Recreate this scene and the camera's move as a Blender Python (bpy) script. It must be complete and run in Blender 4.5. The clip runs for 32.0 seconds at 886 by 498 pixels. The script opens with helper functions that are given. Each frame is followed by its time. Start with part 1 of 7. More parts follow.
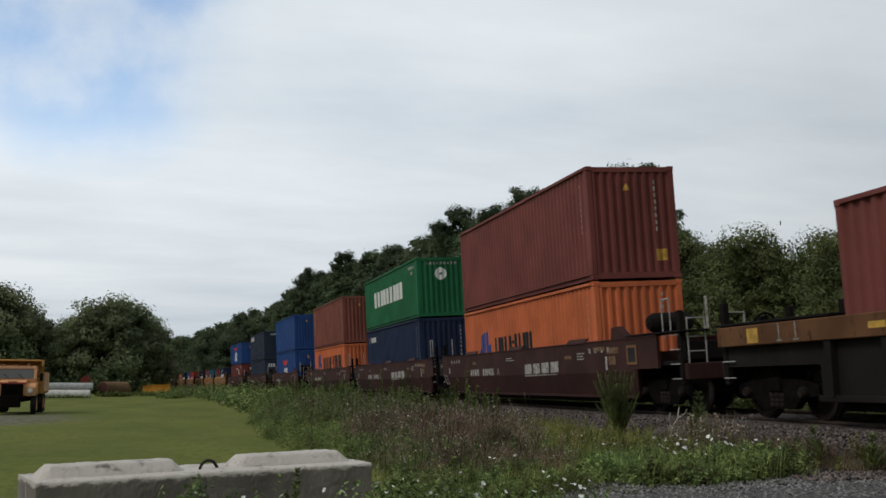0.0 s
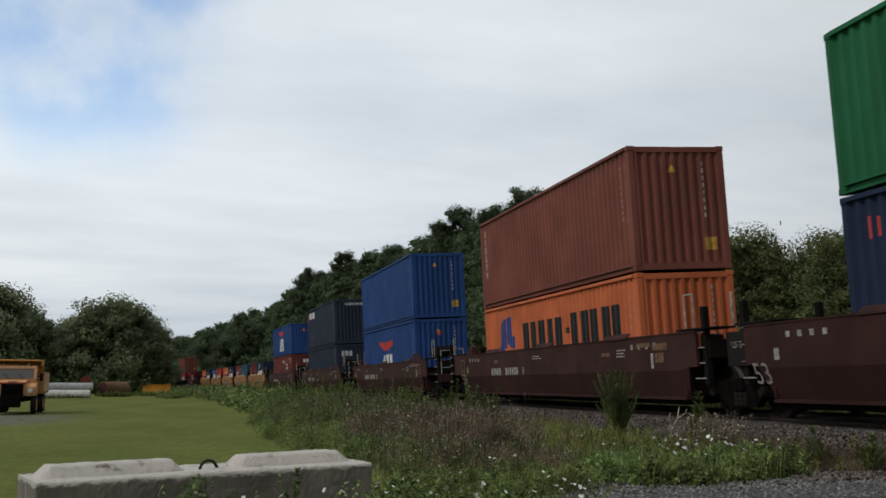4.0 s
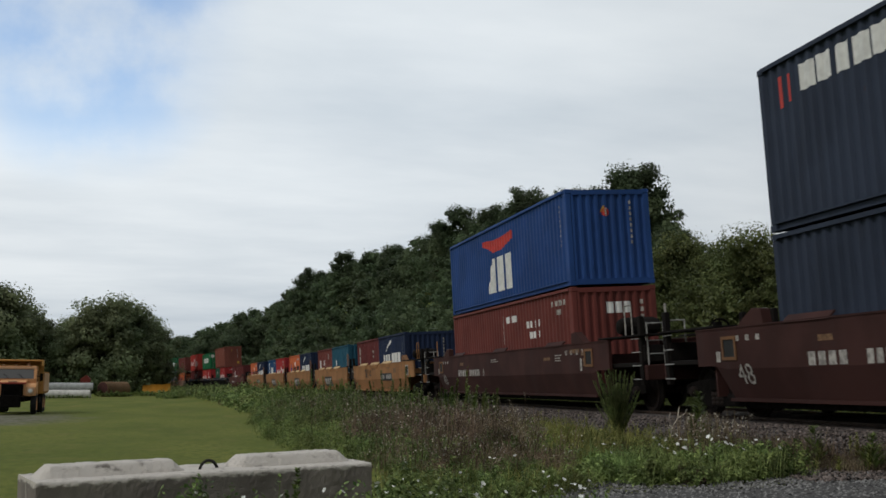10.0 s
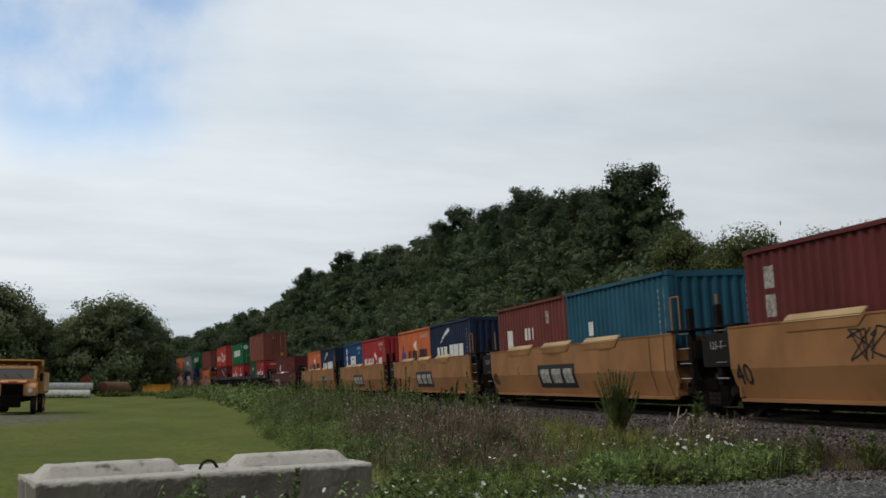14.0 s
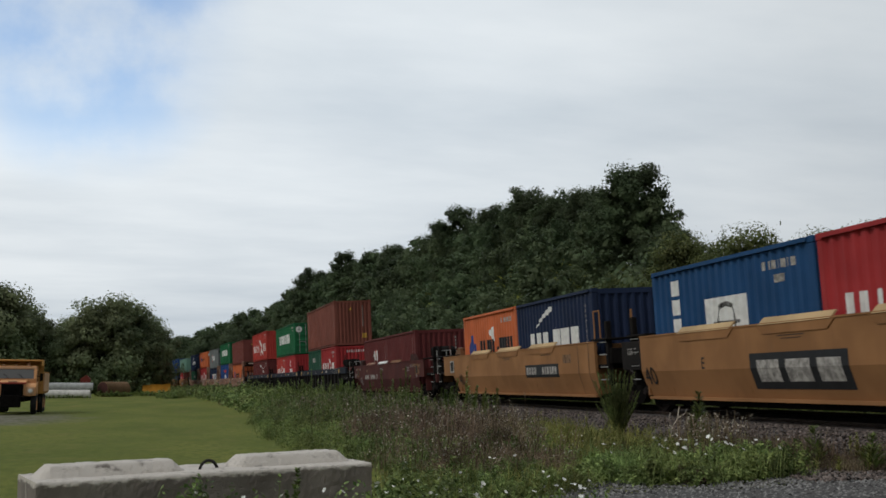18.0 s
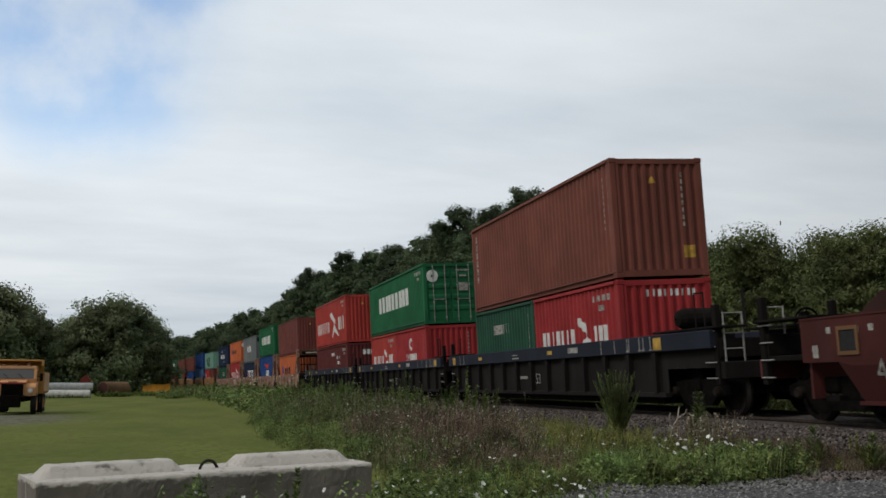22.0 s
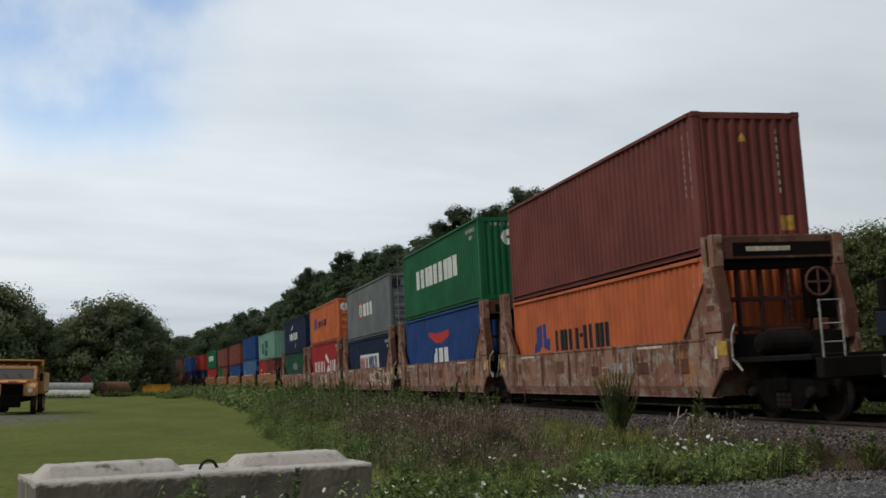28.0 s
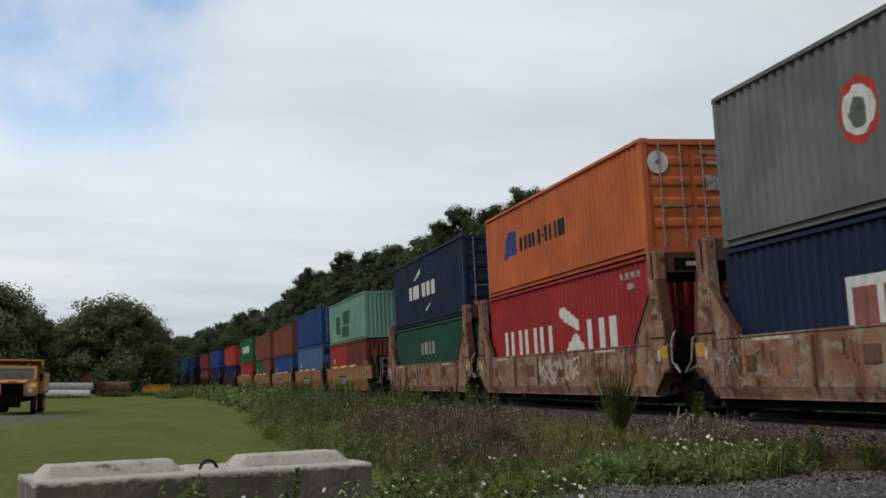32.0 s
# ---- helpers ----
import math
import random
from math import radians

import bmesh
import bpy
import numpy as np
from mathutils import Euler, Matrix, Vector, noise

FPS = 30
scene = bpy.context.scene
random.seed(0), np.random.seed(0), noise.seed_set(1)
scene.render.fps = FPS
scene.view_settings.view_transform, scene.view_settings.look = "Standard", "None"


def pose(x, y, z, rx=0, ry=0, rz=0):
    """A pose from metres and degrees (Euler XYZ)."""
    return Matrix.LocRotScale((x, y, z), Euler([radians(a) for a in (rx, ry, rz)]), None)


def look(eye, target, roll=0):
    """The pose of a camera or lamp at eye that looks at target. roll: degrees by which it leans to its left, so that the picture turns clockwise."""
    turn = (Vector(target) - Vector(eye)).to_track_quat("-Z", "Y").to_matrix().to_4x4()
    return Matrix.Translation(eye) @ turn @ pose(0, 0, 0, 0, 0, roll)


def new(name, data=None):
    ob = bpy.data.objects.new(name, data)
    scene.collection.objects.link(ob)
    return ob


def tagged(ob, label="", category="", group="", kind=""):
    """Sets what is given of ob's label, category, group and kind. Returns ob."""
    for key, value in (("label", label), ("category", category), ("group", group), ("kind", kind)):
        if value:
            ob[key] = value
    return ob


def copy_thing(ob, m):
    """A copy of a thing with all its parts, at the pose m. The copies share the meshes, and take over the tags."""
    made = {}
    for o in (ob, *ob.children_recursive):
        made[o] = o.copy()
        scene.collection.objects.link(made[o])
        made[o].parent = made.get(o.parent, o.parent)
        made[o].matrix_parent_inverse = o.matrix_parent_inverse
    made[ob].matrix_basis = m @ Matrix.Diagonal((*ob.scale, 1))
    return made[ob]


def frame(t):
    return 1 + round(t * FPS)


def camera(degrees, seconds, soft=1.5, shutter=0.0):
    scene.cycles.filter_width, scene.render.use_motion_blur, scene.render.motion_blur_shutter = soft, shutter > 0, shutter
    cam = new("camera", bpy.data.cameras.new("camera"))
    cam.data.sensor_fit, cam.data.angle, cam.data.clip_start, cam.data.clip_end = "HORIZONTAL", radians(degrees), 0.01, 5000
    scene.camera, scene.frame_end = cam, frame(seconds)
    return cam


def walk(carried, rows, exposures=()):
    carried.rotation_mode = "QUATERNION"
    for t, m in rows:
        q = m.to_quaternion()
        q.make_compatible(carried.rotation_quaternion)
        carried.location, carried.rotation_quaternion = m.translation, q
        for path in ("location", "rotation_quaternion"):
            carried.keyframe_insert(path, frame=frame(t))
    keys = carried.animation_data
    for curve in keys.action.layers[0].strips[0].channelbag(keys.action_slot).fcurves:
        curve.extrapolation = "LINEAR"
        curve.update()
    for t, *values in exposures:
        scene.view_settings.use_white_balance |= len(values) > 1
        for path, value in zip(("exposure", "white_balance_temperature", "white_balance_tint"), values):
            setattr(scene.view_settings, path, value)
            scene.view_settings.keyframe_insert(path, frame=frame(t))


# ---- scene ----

# ------------------------------------------------------------ camera
EYE_Z = 1.08
cam = camera(46.585, 32.0, soft=1.6, shutter=0.12)
_eye = Vector((0, 0, EYE_Z))
_yaw, _pitch = radians(13.181), radians(7.588)
_aim = _eye + Vector((math.sin(_yaw) * math.cos(_pitch), math.cos(_yaw) * math.cos(_pitch), math.sin(_pitch)))
CAMERA_POSE = look(_eye, _aim, 0.223)
walk(cam, [(0.0, CAMERA_POSE), (32.0, CAMERA_POSE)])

# ------------------------------------------------------------ world and sun
SUN_TURN, SUN_HIGH = radians(246), radians(42)


def build_world():
    w = bpy.data.worlds.new("overcast_sky")
    scene.world = w
    w.use_nodes = True
    nt = w.node_tree
    nt.nodes.clear()
    N, L = nt.nodes.new, nt.links.new
    out = N("ShaderNodeOutputWorld")
    co = N("ShaderNodeTexCoord")
    sky = N("ShaderNodeTexSky")
    sky.sky_type = "NISHITA"
    sky.sun_disc = False
    sky.sun_elevation, sky.sun_rotation = SUN_HIGH, SUN_TURN
    bsky = N("ShaderNodeBackground")
    bsky.inputs[1].default_value = 0.20
    L(sky.outputs[0], bsky.inputs[0])
    # cloud deck: long soft bands, projected on a flat layer so that they flatten to the horizon
    sep = N("ShaderNodeSeparateXYZ")
    L(co.outputs["Generated"], sep.inputs[0])
    up = N("ShaderNodeMath"); up.operation = "ADD"; up.inputs[1].default_value = 0.12
    absz = N("ShaderNodeMath"); absz.operation = "ABSOLUTE"
    L(sep.outputs[2], absz.inputs[0]); L(absz.outputs[0], up.inputs[0])
    div = N("ShaderNodeVectorMath"); div.operation = "DIVIDE"
    comb = N("ShaderNodeCombineXYZ")
    for i in range(3):
        L(up.outputs[0], comb.inputs[i])
    L(co.outputs["Generated"], div.inputs[0]); L(comb.outputs[0], div.inputs[1])
    mp = N("ShaderNodeMapping")
    mp.inputs["Scale"].default_value = (0.55, 1.0, 0.2)
    mp.inputs["Rotation"].default_value = (0, 0, radians(18))
    L(div.outputs[0], mp.inputs[0])
    n1 = N("ShaderNodeTexNoise"); n1.inputs["Scale"].default_value = 0.9; n1.inputs["Detail"].default_value = 5; n1.inputs["Roughness"].default_value = 0.45
    n2 = N("ShaderNodeTexNoise"); n2.inputs["Scale"].default_value = 3.2; n2.inputs["Detail"].default_value = 6; n2.inputs["Roughness"].default_value = 0.55
    L(mp.outputs[0], n1.inputs[0]); L(mp.outputs[0], n2.inputs[0])
    ramp = N("ShaderNodeValToRGB")
    ramp.color_ramp.elements[0].position, ramp.color_ramp.elements[0].color = 0.36, (0.54, 0.60, 0.655, 1)
    ramp.color_ramp.elements[1].position, ramp.color_ramp.elements[1].color = 0.64, (0.755, 0.80, 0.83, 1)
    mixn = N("ShaderNodeMix"); mixn.data_type = "FLOAT"; mixn.inputs[0].default_value = 0.28
    L(n1.outputs[0], mixn.inputs[2]); L(n2.outputs[0], mixn.inputs[3])
    L(mixn.outputs[0], ramp.inputs[0])
    # a brighter low stretch of the deck on the far side of the field
    dotb = N("ShaderNodeVectorMath"); dotb.operation = "DOT_PRODUCT"
    dotb.inputs[1].default_value = Vector((-0.05, 0.985, 0.16)).normalized()
    L(co.outputs["Generated"], dotb.inputs[0])
    mr = N("ShaderNodeMapRange"); mr.interpolation_type = "SMOOTHSTEP"
    mr.inputs[1].default_value, mr.inputs[2].default_value, mr.inputs[3].default_value, mr.inputs[4].default_value = -0.4, 1.0, 0.55, 1.13
    L(dotb.outputs["Value"], mr.inputs[0])
    vs = N("ShaderNodeVectorMath"); vs.operation = "SCALE"
    mg = N("ShaderNodeMapRange")
    mg.inputs[1].default_value, mg.inputs[2].default_value, mg.inputs[3].default_value, mg.inputs[4].default_value = 0.80, 1.0, 0.84, 1.03
    L(dotb.outputs["Value"], mg.inputs[0])
    mm = N("ShaderNodeMath"); mm.operation = "MULTIPLY"
    L(mr.outputs[0], mm.inputs[0]); L(mg.outputs[0], mm.inputs[1])
    low = N("ShaderNodeMapRange")
    low.inputs[1].default_value, low.inputs[2].default_value, low.inputs[3].default_value, low.inputs[4].default_value = 0.02, 0.26, 0.83, 1.0
    L(absz.outputs[0], low.inputs[0])
    ml = N("ShaderNodeMath"); ml.operation = "MULTIPLY"
    L(mm.outputs[0], ml.inputs[0]); L(low.outputs[0], ml.inputs[1])
    L(ramp.outputs[0], vs.inputs[0]); L(ml.outputs[0], vs.inputs["Scale"])
    bcl = N("ShaderNodeBackground"); bcl.inputs[1].default_value = 1.0
    L(vs.outputs[0], bcl.inputs[0])
    # a thin place in the deck where blue shows through
    dotp = N("ShaderNodeVectorMath"); dotp.operation = "DOT_PRODUCT"
    dotp.inputs[1].default_value = Vector((-0.115, 0.935, 0.325)).normalized()
    L(co.outputs["Generated"], dotp.inputs[0])
    mh = N("ShaderNodeMapRange"); mh.interpolation_type = "SMOOTHSTEP"
    mh.inputs[1].default_value, mh.inputs[2].default_value, mh.inputs[3].default_value, mh.inputs[4].default_value = 0.9865, 0.9985, 0.0, 0.92
    L(dotp.outputs["Value"], mh.inputs[0])
    n3 = N("ShaderNodeTexNoise"); n3.inputs["Scale"].default_value = 7.0; n3.inputs["Detail"].default_value = 6; n3.inputs["Roughness"].default_value = 0.55
    L(co.outputs["Generated"], n3.inputs[0])
    m3 = N("ShaderNodeMapRange"); m3.interpolation_type = "SMOOTHSTEP"
    m3.inputs[1].default_value, m3.inputs[2].default_value, m3.inputs[3].default_value, m3.inputs[4].default_value = 0.34, 0.60, 0.30, 1.0
    L(n3.outputs[0], m3.inputs[0])
    mul = N("ShaderNodeMath"); mul.operation = "MULTIPLY"
    L(mh.outputs[0], mul.inputs[0]); L(m3.outputs[0], mul.inputs[1])
    mx = N("ShaderNodeMixShader")
    L(mul.outputs[0], mx.inputs[0]); L(bcl.outputs[0], mx.inputs[1]); L(bsky.outputs[0], mx.inputs[2])
    L(mx.outputs[0], out.inputs[0])


build_world()
_sun = bpy.data.lights.new("sun", "SUN")
_sun.energy, _sun.angle, _sun.color = 1.15, radians(16), (1.0, 0.96, 0.9)
sun = new("sun", _sun)
_sd = Vector((math.sin(SUN_TURN) * math.cos(SUN_HIGH), math.cos(SUN_TURN) * math.cos(SUN_HIGH), math.sin(SUN_HIGH)))
sun.matrix_world = look(_sd * 50, (0, 0, 0))

# ------------------------------------------------------------ materials


def nodes_of(name, rough=0.8, metal=0.0, gloss=0.3):
    m = bpy.data.materials.new(name)
    m.use_nodes = True
    nt = m.node_tree
    b = nt.nodes["Principled BSDF"]
    b.inputs["Roughness"].default_value = rough
    b.inputs["Metallic"].default_value = metal
    b.inputs["Specular IOR Level"].default_value = gloss
    return m, nt, b


def noise_at(nt, scale, detail=4, stretch=(1, 1, 1), rough=0.55):
    co = nt.nodes.new("ShaderNodeTexCoord")
    mp = nt.nodes.new("ShaderNodeMapping")
    mp.inputs["Scale"].default_value = stretch
    nt.links.new(co.outputs["Object"], mp.inputs[0])
    n = nt.nodes.new("ShaderNodeTexNoise")
    n.inputs["Scale"].default_value, n.inputs["Detail"].default_value, n.inputs["Roughness"].default_value = scale, detail, rough
    nt.links.new(mp.outputs[0], n.inputs[0])
    return n.outputs[0]


def ranged(nt, sock, a, b, c=0.0, d=1.0):
    mr = nt.nodes.new("ShaderNodeMapRange")
    mr.interpolation_type = "SMOOTHSTEP"
    for i, val in enumerate((a, b, c, d)):
        mr.inputs[i + 1].default_value = val
    nt.links.new(sock, mr.inputs[0])
    return mr.outputs[0]


def mixed(nt, fac, a, b):
    mx = nt.nodes.new("ShaderNodeMix")
    mx.data_type = "RGBA"
    for i, val in ((0, fac), (6, a), (7, b)):
        if isinstance(val, (tuple, list)):
            mx.inputs[i].default_value = (*val[:3], 1)
        elif isinstance(val, (int, float)):
            mx.inputs[i].default_value = val
        else:
            nt.links.new(val, mx.inputs[i])
    return mx.outputs[2]


def bumped(nt, b, sock, strength=0.2, dist=0.01):
    bp = nt.nodes.new("ShaderNodeBump")
    bp.inputs["Strength"].default_value, bp.inputs["Distance"].default_value = strength, dist
    nt.links.new(sock, bp.inputs["Height"])
    nt.links.new(bp.outputs[0], b.inputs["Normal"])


def shade(c, k):
    return tuple(min(1, v * k) for v in c)


def paint(name, rgb, rust=0.25, rough=0.6, fade=0.17, rustcol=(0.09, 0.035, 0.018), gloss=0.10):
    """Weathered paint on steel: broad fading, vertical dirt runs, small rust spots."""
    m, nt, b = nodes_of(name, rough, 0.0, gloss)
    broad = ranged(nt, noise_at(nt, 0.7, 3), 0.35, 0.68)
    c1 = mixed(nt, broad, shade(rgb, 1 - fade), shade(rgb, 1 + fade * 0.5))
    runs = ranged(nt, noise_at(nt, 2.6, 5, (1, 1, 0.12)), 0.52, 0.74)
    dm = nt.nodes.new("ShaderNodeMath"); dm.operation = "MULTIPLY"; dm.inputs[1].default_value = 0.30
    nt.links.new(runs, dm.inputs[0])
    c2 = mixed(nt, dm.outputs[0], c1, shade(tuple(0.5 * v + 0.02 for v in rgb), 1.0))
    spots = ranged(nt, noise_at(nt, 5.5, 7, (1, 1, 0.45), 0.65), 0.74 - 0.24 * rust, 0.80 - 0.18 * rust)
    c3 = mixed(nt, spots, c2, rustcol)
    oi = nt.nodes.new("ShaderNodeObjectInfo")
    hs = nt.nodes.new("ShaderNodeHueSaturation")
    nt.links.new(ranged(nt, oi.outputs["Random"], 0, 1, 0.94, 1.05), hs.inputs["Value"])
    nt.links.new(c3, hs.inputs["Color"])
    nt.links.new(hs.outputs[0], b.inputs["Base Color"])
    nt.links.new(ranged(nt, spots, 0, 1, rough, 0.9), b.inputs["Roughness"])
    bumped(nt, b, noise_at(nt, 9, 4), 0.12, 0.01)
    return m


def plain(name, rgb, rough=0.7, metal=0.0, var=0.25, scale=6.0, bump=0.15):
    m, nt, b = nodes_of(name, rough, metal)
    n = noise_at(nt, scale, 6)
    nt.links.new(mixed(nt, ranged(nt, n, 0.3, 0.7), shade(rgb, 1 - var), shade(rgb, 1 + var)), b.inputs["Base Color"])
    if bump:
        bumped(nt, b, noise_at(nt, scale * 4, 4), bump, 0.01)
    return m


def foliage(name, dark, light, thin=0.35, grain=1.7, patchy=0.47, hue=0.9):
    """Leaves: each island has its own tone; some light passes through."""
    m, nt, b = nodes_of(name, 0.65, 0.0, 0.15)
    g = nt.nodes.new("ShaderNodeNewGeometry")
    big = ranged(nt, noise_at(nt, 0.35, 3), 0.35, 0.65)
    a = mixed(nt, ranged(nt, g.outputs["Random Per Island"], 0.1, 1.1), dark, light)
    a = mixed(nt, big, a, mixed(nt, 0.35, a, light))
    hs = nt.nodes.new("ShaderNodeHueSaturation")
    plant = noise_at(nt, grain, 3)
    nt.links.new(ranged(nt, plant, 0.36, 0.64, 0.97 - patchy, 0.97 + patchy), hs.inputs["Value"])
    nt.links.new(ranged(nt, noise_at(nt, hue, 2), 0.35, 0.65, 0.482, 0.514), hs.inputs["Hue"])
    nt.links.new(a, hs.inputs["Color"])
    c = hs.outputs[0]
    nt.links.new(c, b.inputs["Base Color"])
    tr = nt.nodes.new("ShaderNodeBsdfTranslucent")
    nt.links.new(c, tr.inputs[0])
    mx = nt.nodes.new("ShaderNodeMixShader")
    mx.inputs[0].default_value = thin
    nt.links.new(b.outputs[0], mx.inputs[1]); nt.links.new(tr.outputs[0], mx.inputs[2])
    nt.links.new(mx.outputs[0], nt.nodes["Material Output"].inputs[0])
    return m


PAINTS = dict(
    maroon=paint("maroon_paint", (0.195, 0.060, 0.052), 0.15),
    brown=paint("brown_paint", (0.215, 0.074, 0.056), 0.2),
    rust_red=paint("oxide_red_paint", (0.165, 0.048, 0.041), 0.2),
    wine=paint("wine_paint", (0.135, 0.034, 0.034), 0.2),
    red=paint("red_paint", (0.37, 0.040, 0.043), 0.10),
    scarlet=paint("scarlet_paint", (0.43, 0.056, 0.046), 0.1),
    orange=paint("orange_paint", (0.60, 0.160, 0.066), 0.12),
    green=paint("green_paint", (0.022, 0.138, 0.060), 0.1),
    dark_green=paint("dark_green_paint", (0.026, 0.085, 0.055), 0.12),
    pale_green=paint("pale_green_paint", (0.20, 0.36, 0.29), 0.35),
    blue=paint("blue_paint", (0.028, 0.074, 0.235), 0.1),
    light_blue=paint("light_blue_paint", (0.075, 0.15, 0.30), 0.12),
    navy=paint("navy_paint", (0.021, 0.032, 0.070), 0.1),
    slate=paint("slate_blue_paint", (0.034, 0.044, 0.070), 0.25),
    teal=paint("teal_paint", (0.026, 0.100, 0.152), 0.12),
    delta=paint("mid_blue_paint", (0.020, 0.070, 0.175), 0.08),
    grey=paint("grey_paint", (0.170, 0.185, 0.190), 0.15),
)
CAR_PAINT = dict(
    brown=paint("brown_car_paint", (0.052, 0.0225, 0.0195), 0.3, 0.75, 0.25, (0.07, 0.03, 0.016), 0.12),
    yellow=paint("yellow_car_paint", (0.315, 0.156, 0.068), 0.38, 0.75),
    pink=None,
    maroon=paint("dark_maroon_car_paint", (0.092, 0.027, 0.024), 0.25, 0.75, 0.25, (0.08, 0.03, 0.018), 0.12),
    black=paint("grimy_black_steel", (0.012, 0.0100, 0.0092), 0.3, 0.85, 0.25, (0.036, 0.018, 0.012), 0.08),
    ribbed=paint("ribbed_side_grime", (0.021, 0.0180, 0.0172), 0.35, 0.85, 0.25, (0.060, 0.030, 0.020), 0.08),
    chord=paint("dark_blue_chord_paint", (0.024, 0.028, 0.042), 0.3, 0.75),
)


def patchy_paint(name, rust):
    """Old pink paint: faded, scuffed pale, and rusted through in patches and runs."""
    m, nt, b = nodes_of(name, 0.85, 0.0, 0.12)
    k = 1 - 0.45 * rust
    c = mixed(nt, ranged(nt, noise_at(nt, 0.9, 4), 0.35, 0.65), shade((0.235, 0.110, 0.076), k), shade((0.345, 0.205, 0.150), k))
    c = mixed(nt, ranged(nt, noise_at(nt, 2.3, 7, (1, 1, 1.6), 0.7), 0.50 + 0.1 * rust, 0.62 + 0.1 * rust, 0.0, 0.85), c, (0.37, 0.315, 0.255))
    c = mixed(nt, ranged(nt, noise_at(nt, 1.1, 5, (1, 1.4, 1.2), 0.6), 0.60, 0.68, 0.0, 0.75), c, (0.46, 0.21, 0.075))
    c = mixed(nt, ranged(nt, noise_at(nt, 1.6, 7, (1, 1.6, 0.6), 0.7), 0.52 - 0.11 * rust, 0.62 - 0.1 * rust, 0.0, 0.9), c, (0.110, 0.048, 0.034))
    c = mixed(nt, ranged(nt, noise_at(nt, 4.5, 6, (1, 1, 0.16), 0.6), 0.54, 0.64, 0.0, 0.85), c, (0.13, 0.060, 0.044))
    c = mixed(nt, ranged(nt, noise_at(nt, 8, 5, (1, 1, 0.7), 0.6), 0.62, 0.68), c, (0.045, 0.025, 0.021))
    nt.links.new(c, b.inputs["Base Color"])
    bumped(nt, b, noise_at(nt, 9, 5), 0.25, 0.012)
    return m


CAR_PAINT["pink"] = patchy_paint("faded_pink_car_paint", 0.0)
CAR_PAINT["rusted"] = patchy_paint("rusted_pink_car_paint", 1.0)
CAR_PAINT["worn_chord"] = paint("worn_tan_chord_paint", (0.140, 0.068, 0.034), 0.75, 0.85, 0.3, (0.05, 0.022, 0.015), 0.1)
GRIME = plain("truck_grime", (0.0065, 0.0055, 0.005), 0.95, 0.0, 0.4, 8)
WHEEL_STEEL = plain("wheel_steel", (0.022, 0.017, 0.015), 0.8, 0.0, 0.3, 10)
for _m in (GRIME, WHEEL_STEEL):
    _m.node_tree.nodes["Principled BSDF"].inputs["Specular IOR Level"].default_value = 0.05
BARE = plain("worn_steel", (0.36, 0.35, 0.33), 0.5, 0.3, 0.25, 10)
WHITE = plain("white_marking_paint", (0.70, 0.70, 0.68), 0.6, 0, 0.12, 5, 0)
CREAM = plain("dusty_white_paint", (0.33, 0.31, 0.285), 0.8, 0, 0.45, 9, 0)
MARK_RED = plain("red_marking_paint", (0.50, 0.045, 0.035), 0.6, 0, 0.15, 5, 0)
MARK_BLUE = plain("blue_marking_paint", (0.035, 0.060, 0.22), 0.6, 0, 0.15, 5, 0)
MARK_BLACK = plain("black_marking_paint", (0.016, 0.016, 0.018), 0.6, 0, 0.2, 5, 0)
MARK_GREEN = plain("green_marking_paint", (0.035, 0.10, 0.06), 0.6, 0, 0.2, 5, 0)
MARK_YELLOW = plain("yellow_marking_paint", (0.50, 0.29, 0.05), 0.6, 0, 0.3, 5, 0)
MARK_TAN = plain("worn_tan_sticker", (0.17, 0.095, 0.050), 0.8, 0, 0.45, 9, 0)
MARKS = dict(w=WHITE, c=CREAM, r=MARK_RED, b=MARK_BLUE, k=MARK_BLACK, g=MARK_GREEN, y=MARK_YELLOW, t=MARK_TAN, p=plain("pale_spray_paint", (0.60, 0.50, 0.41), 0.8, 0, 0.35, 7, 0))
GASKET = plain("door_seal_rubber", (0.02, 0.02, 0.02), 0.8, 0, 0.2, 5, 0)

# ------------------------------------------------------------ mesh helpers


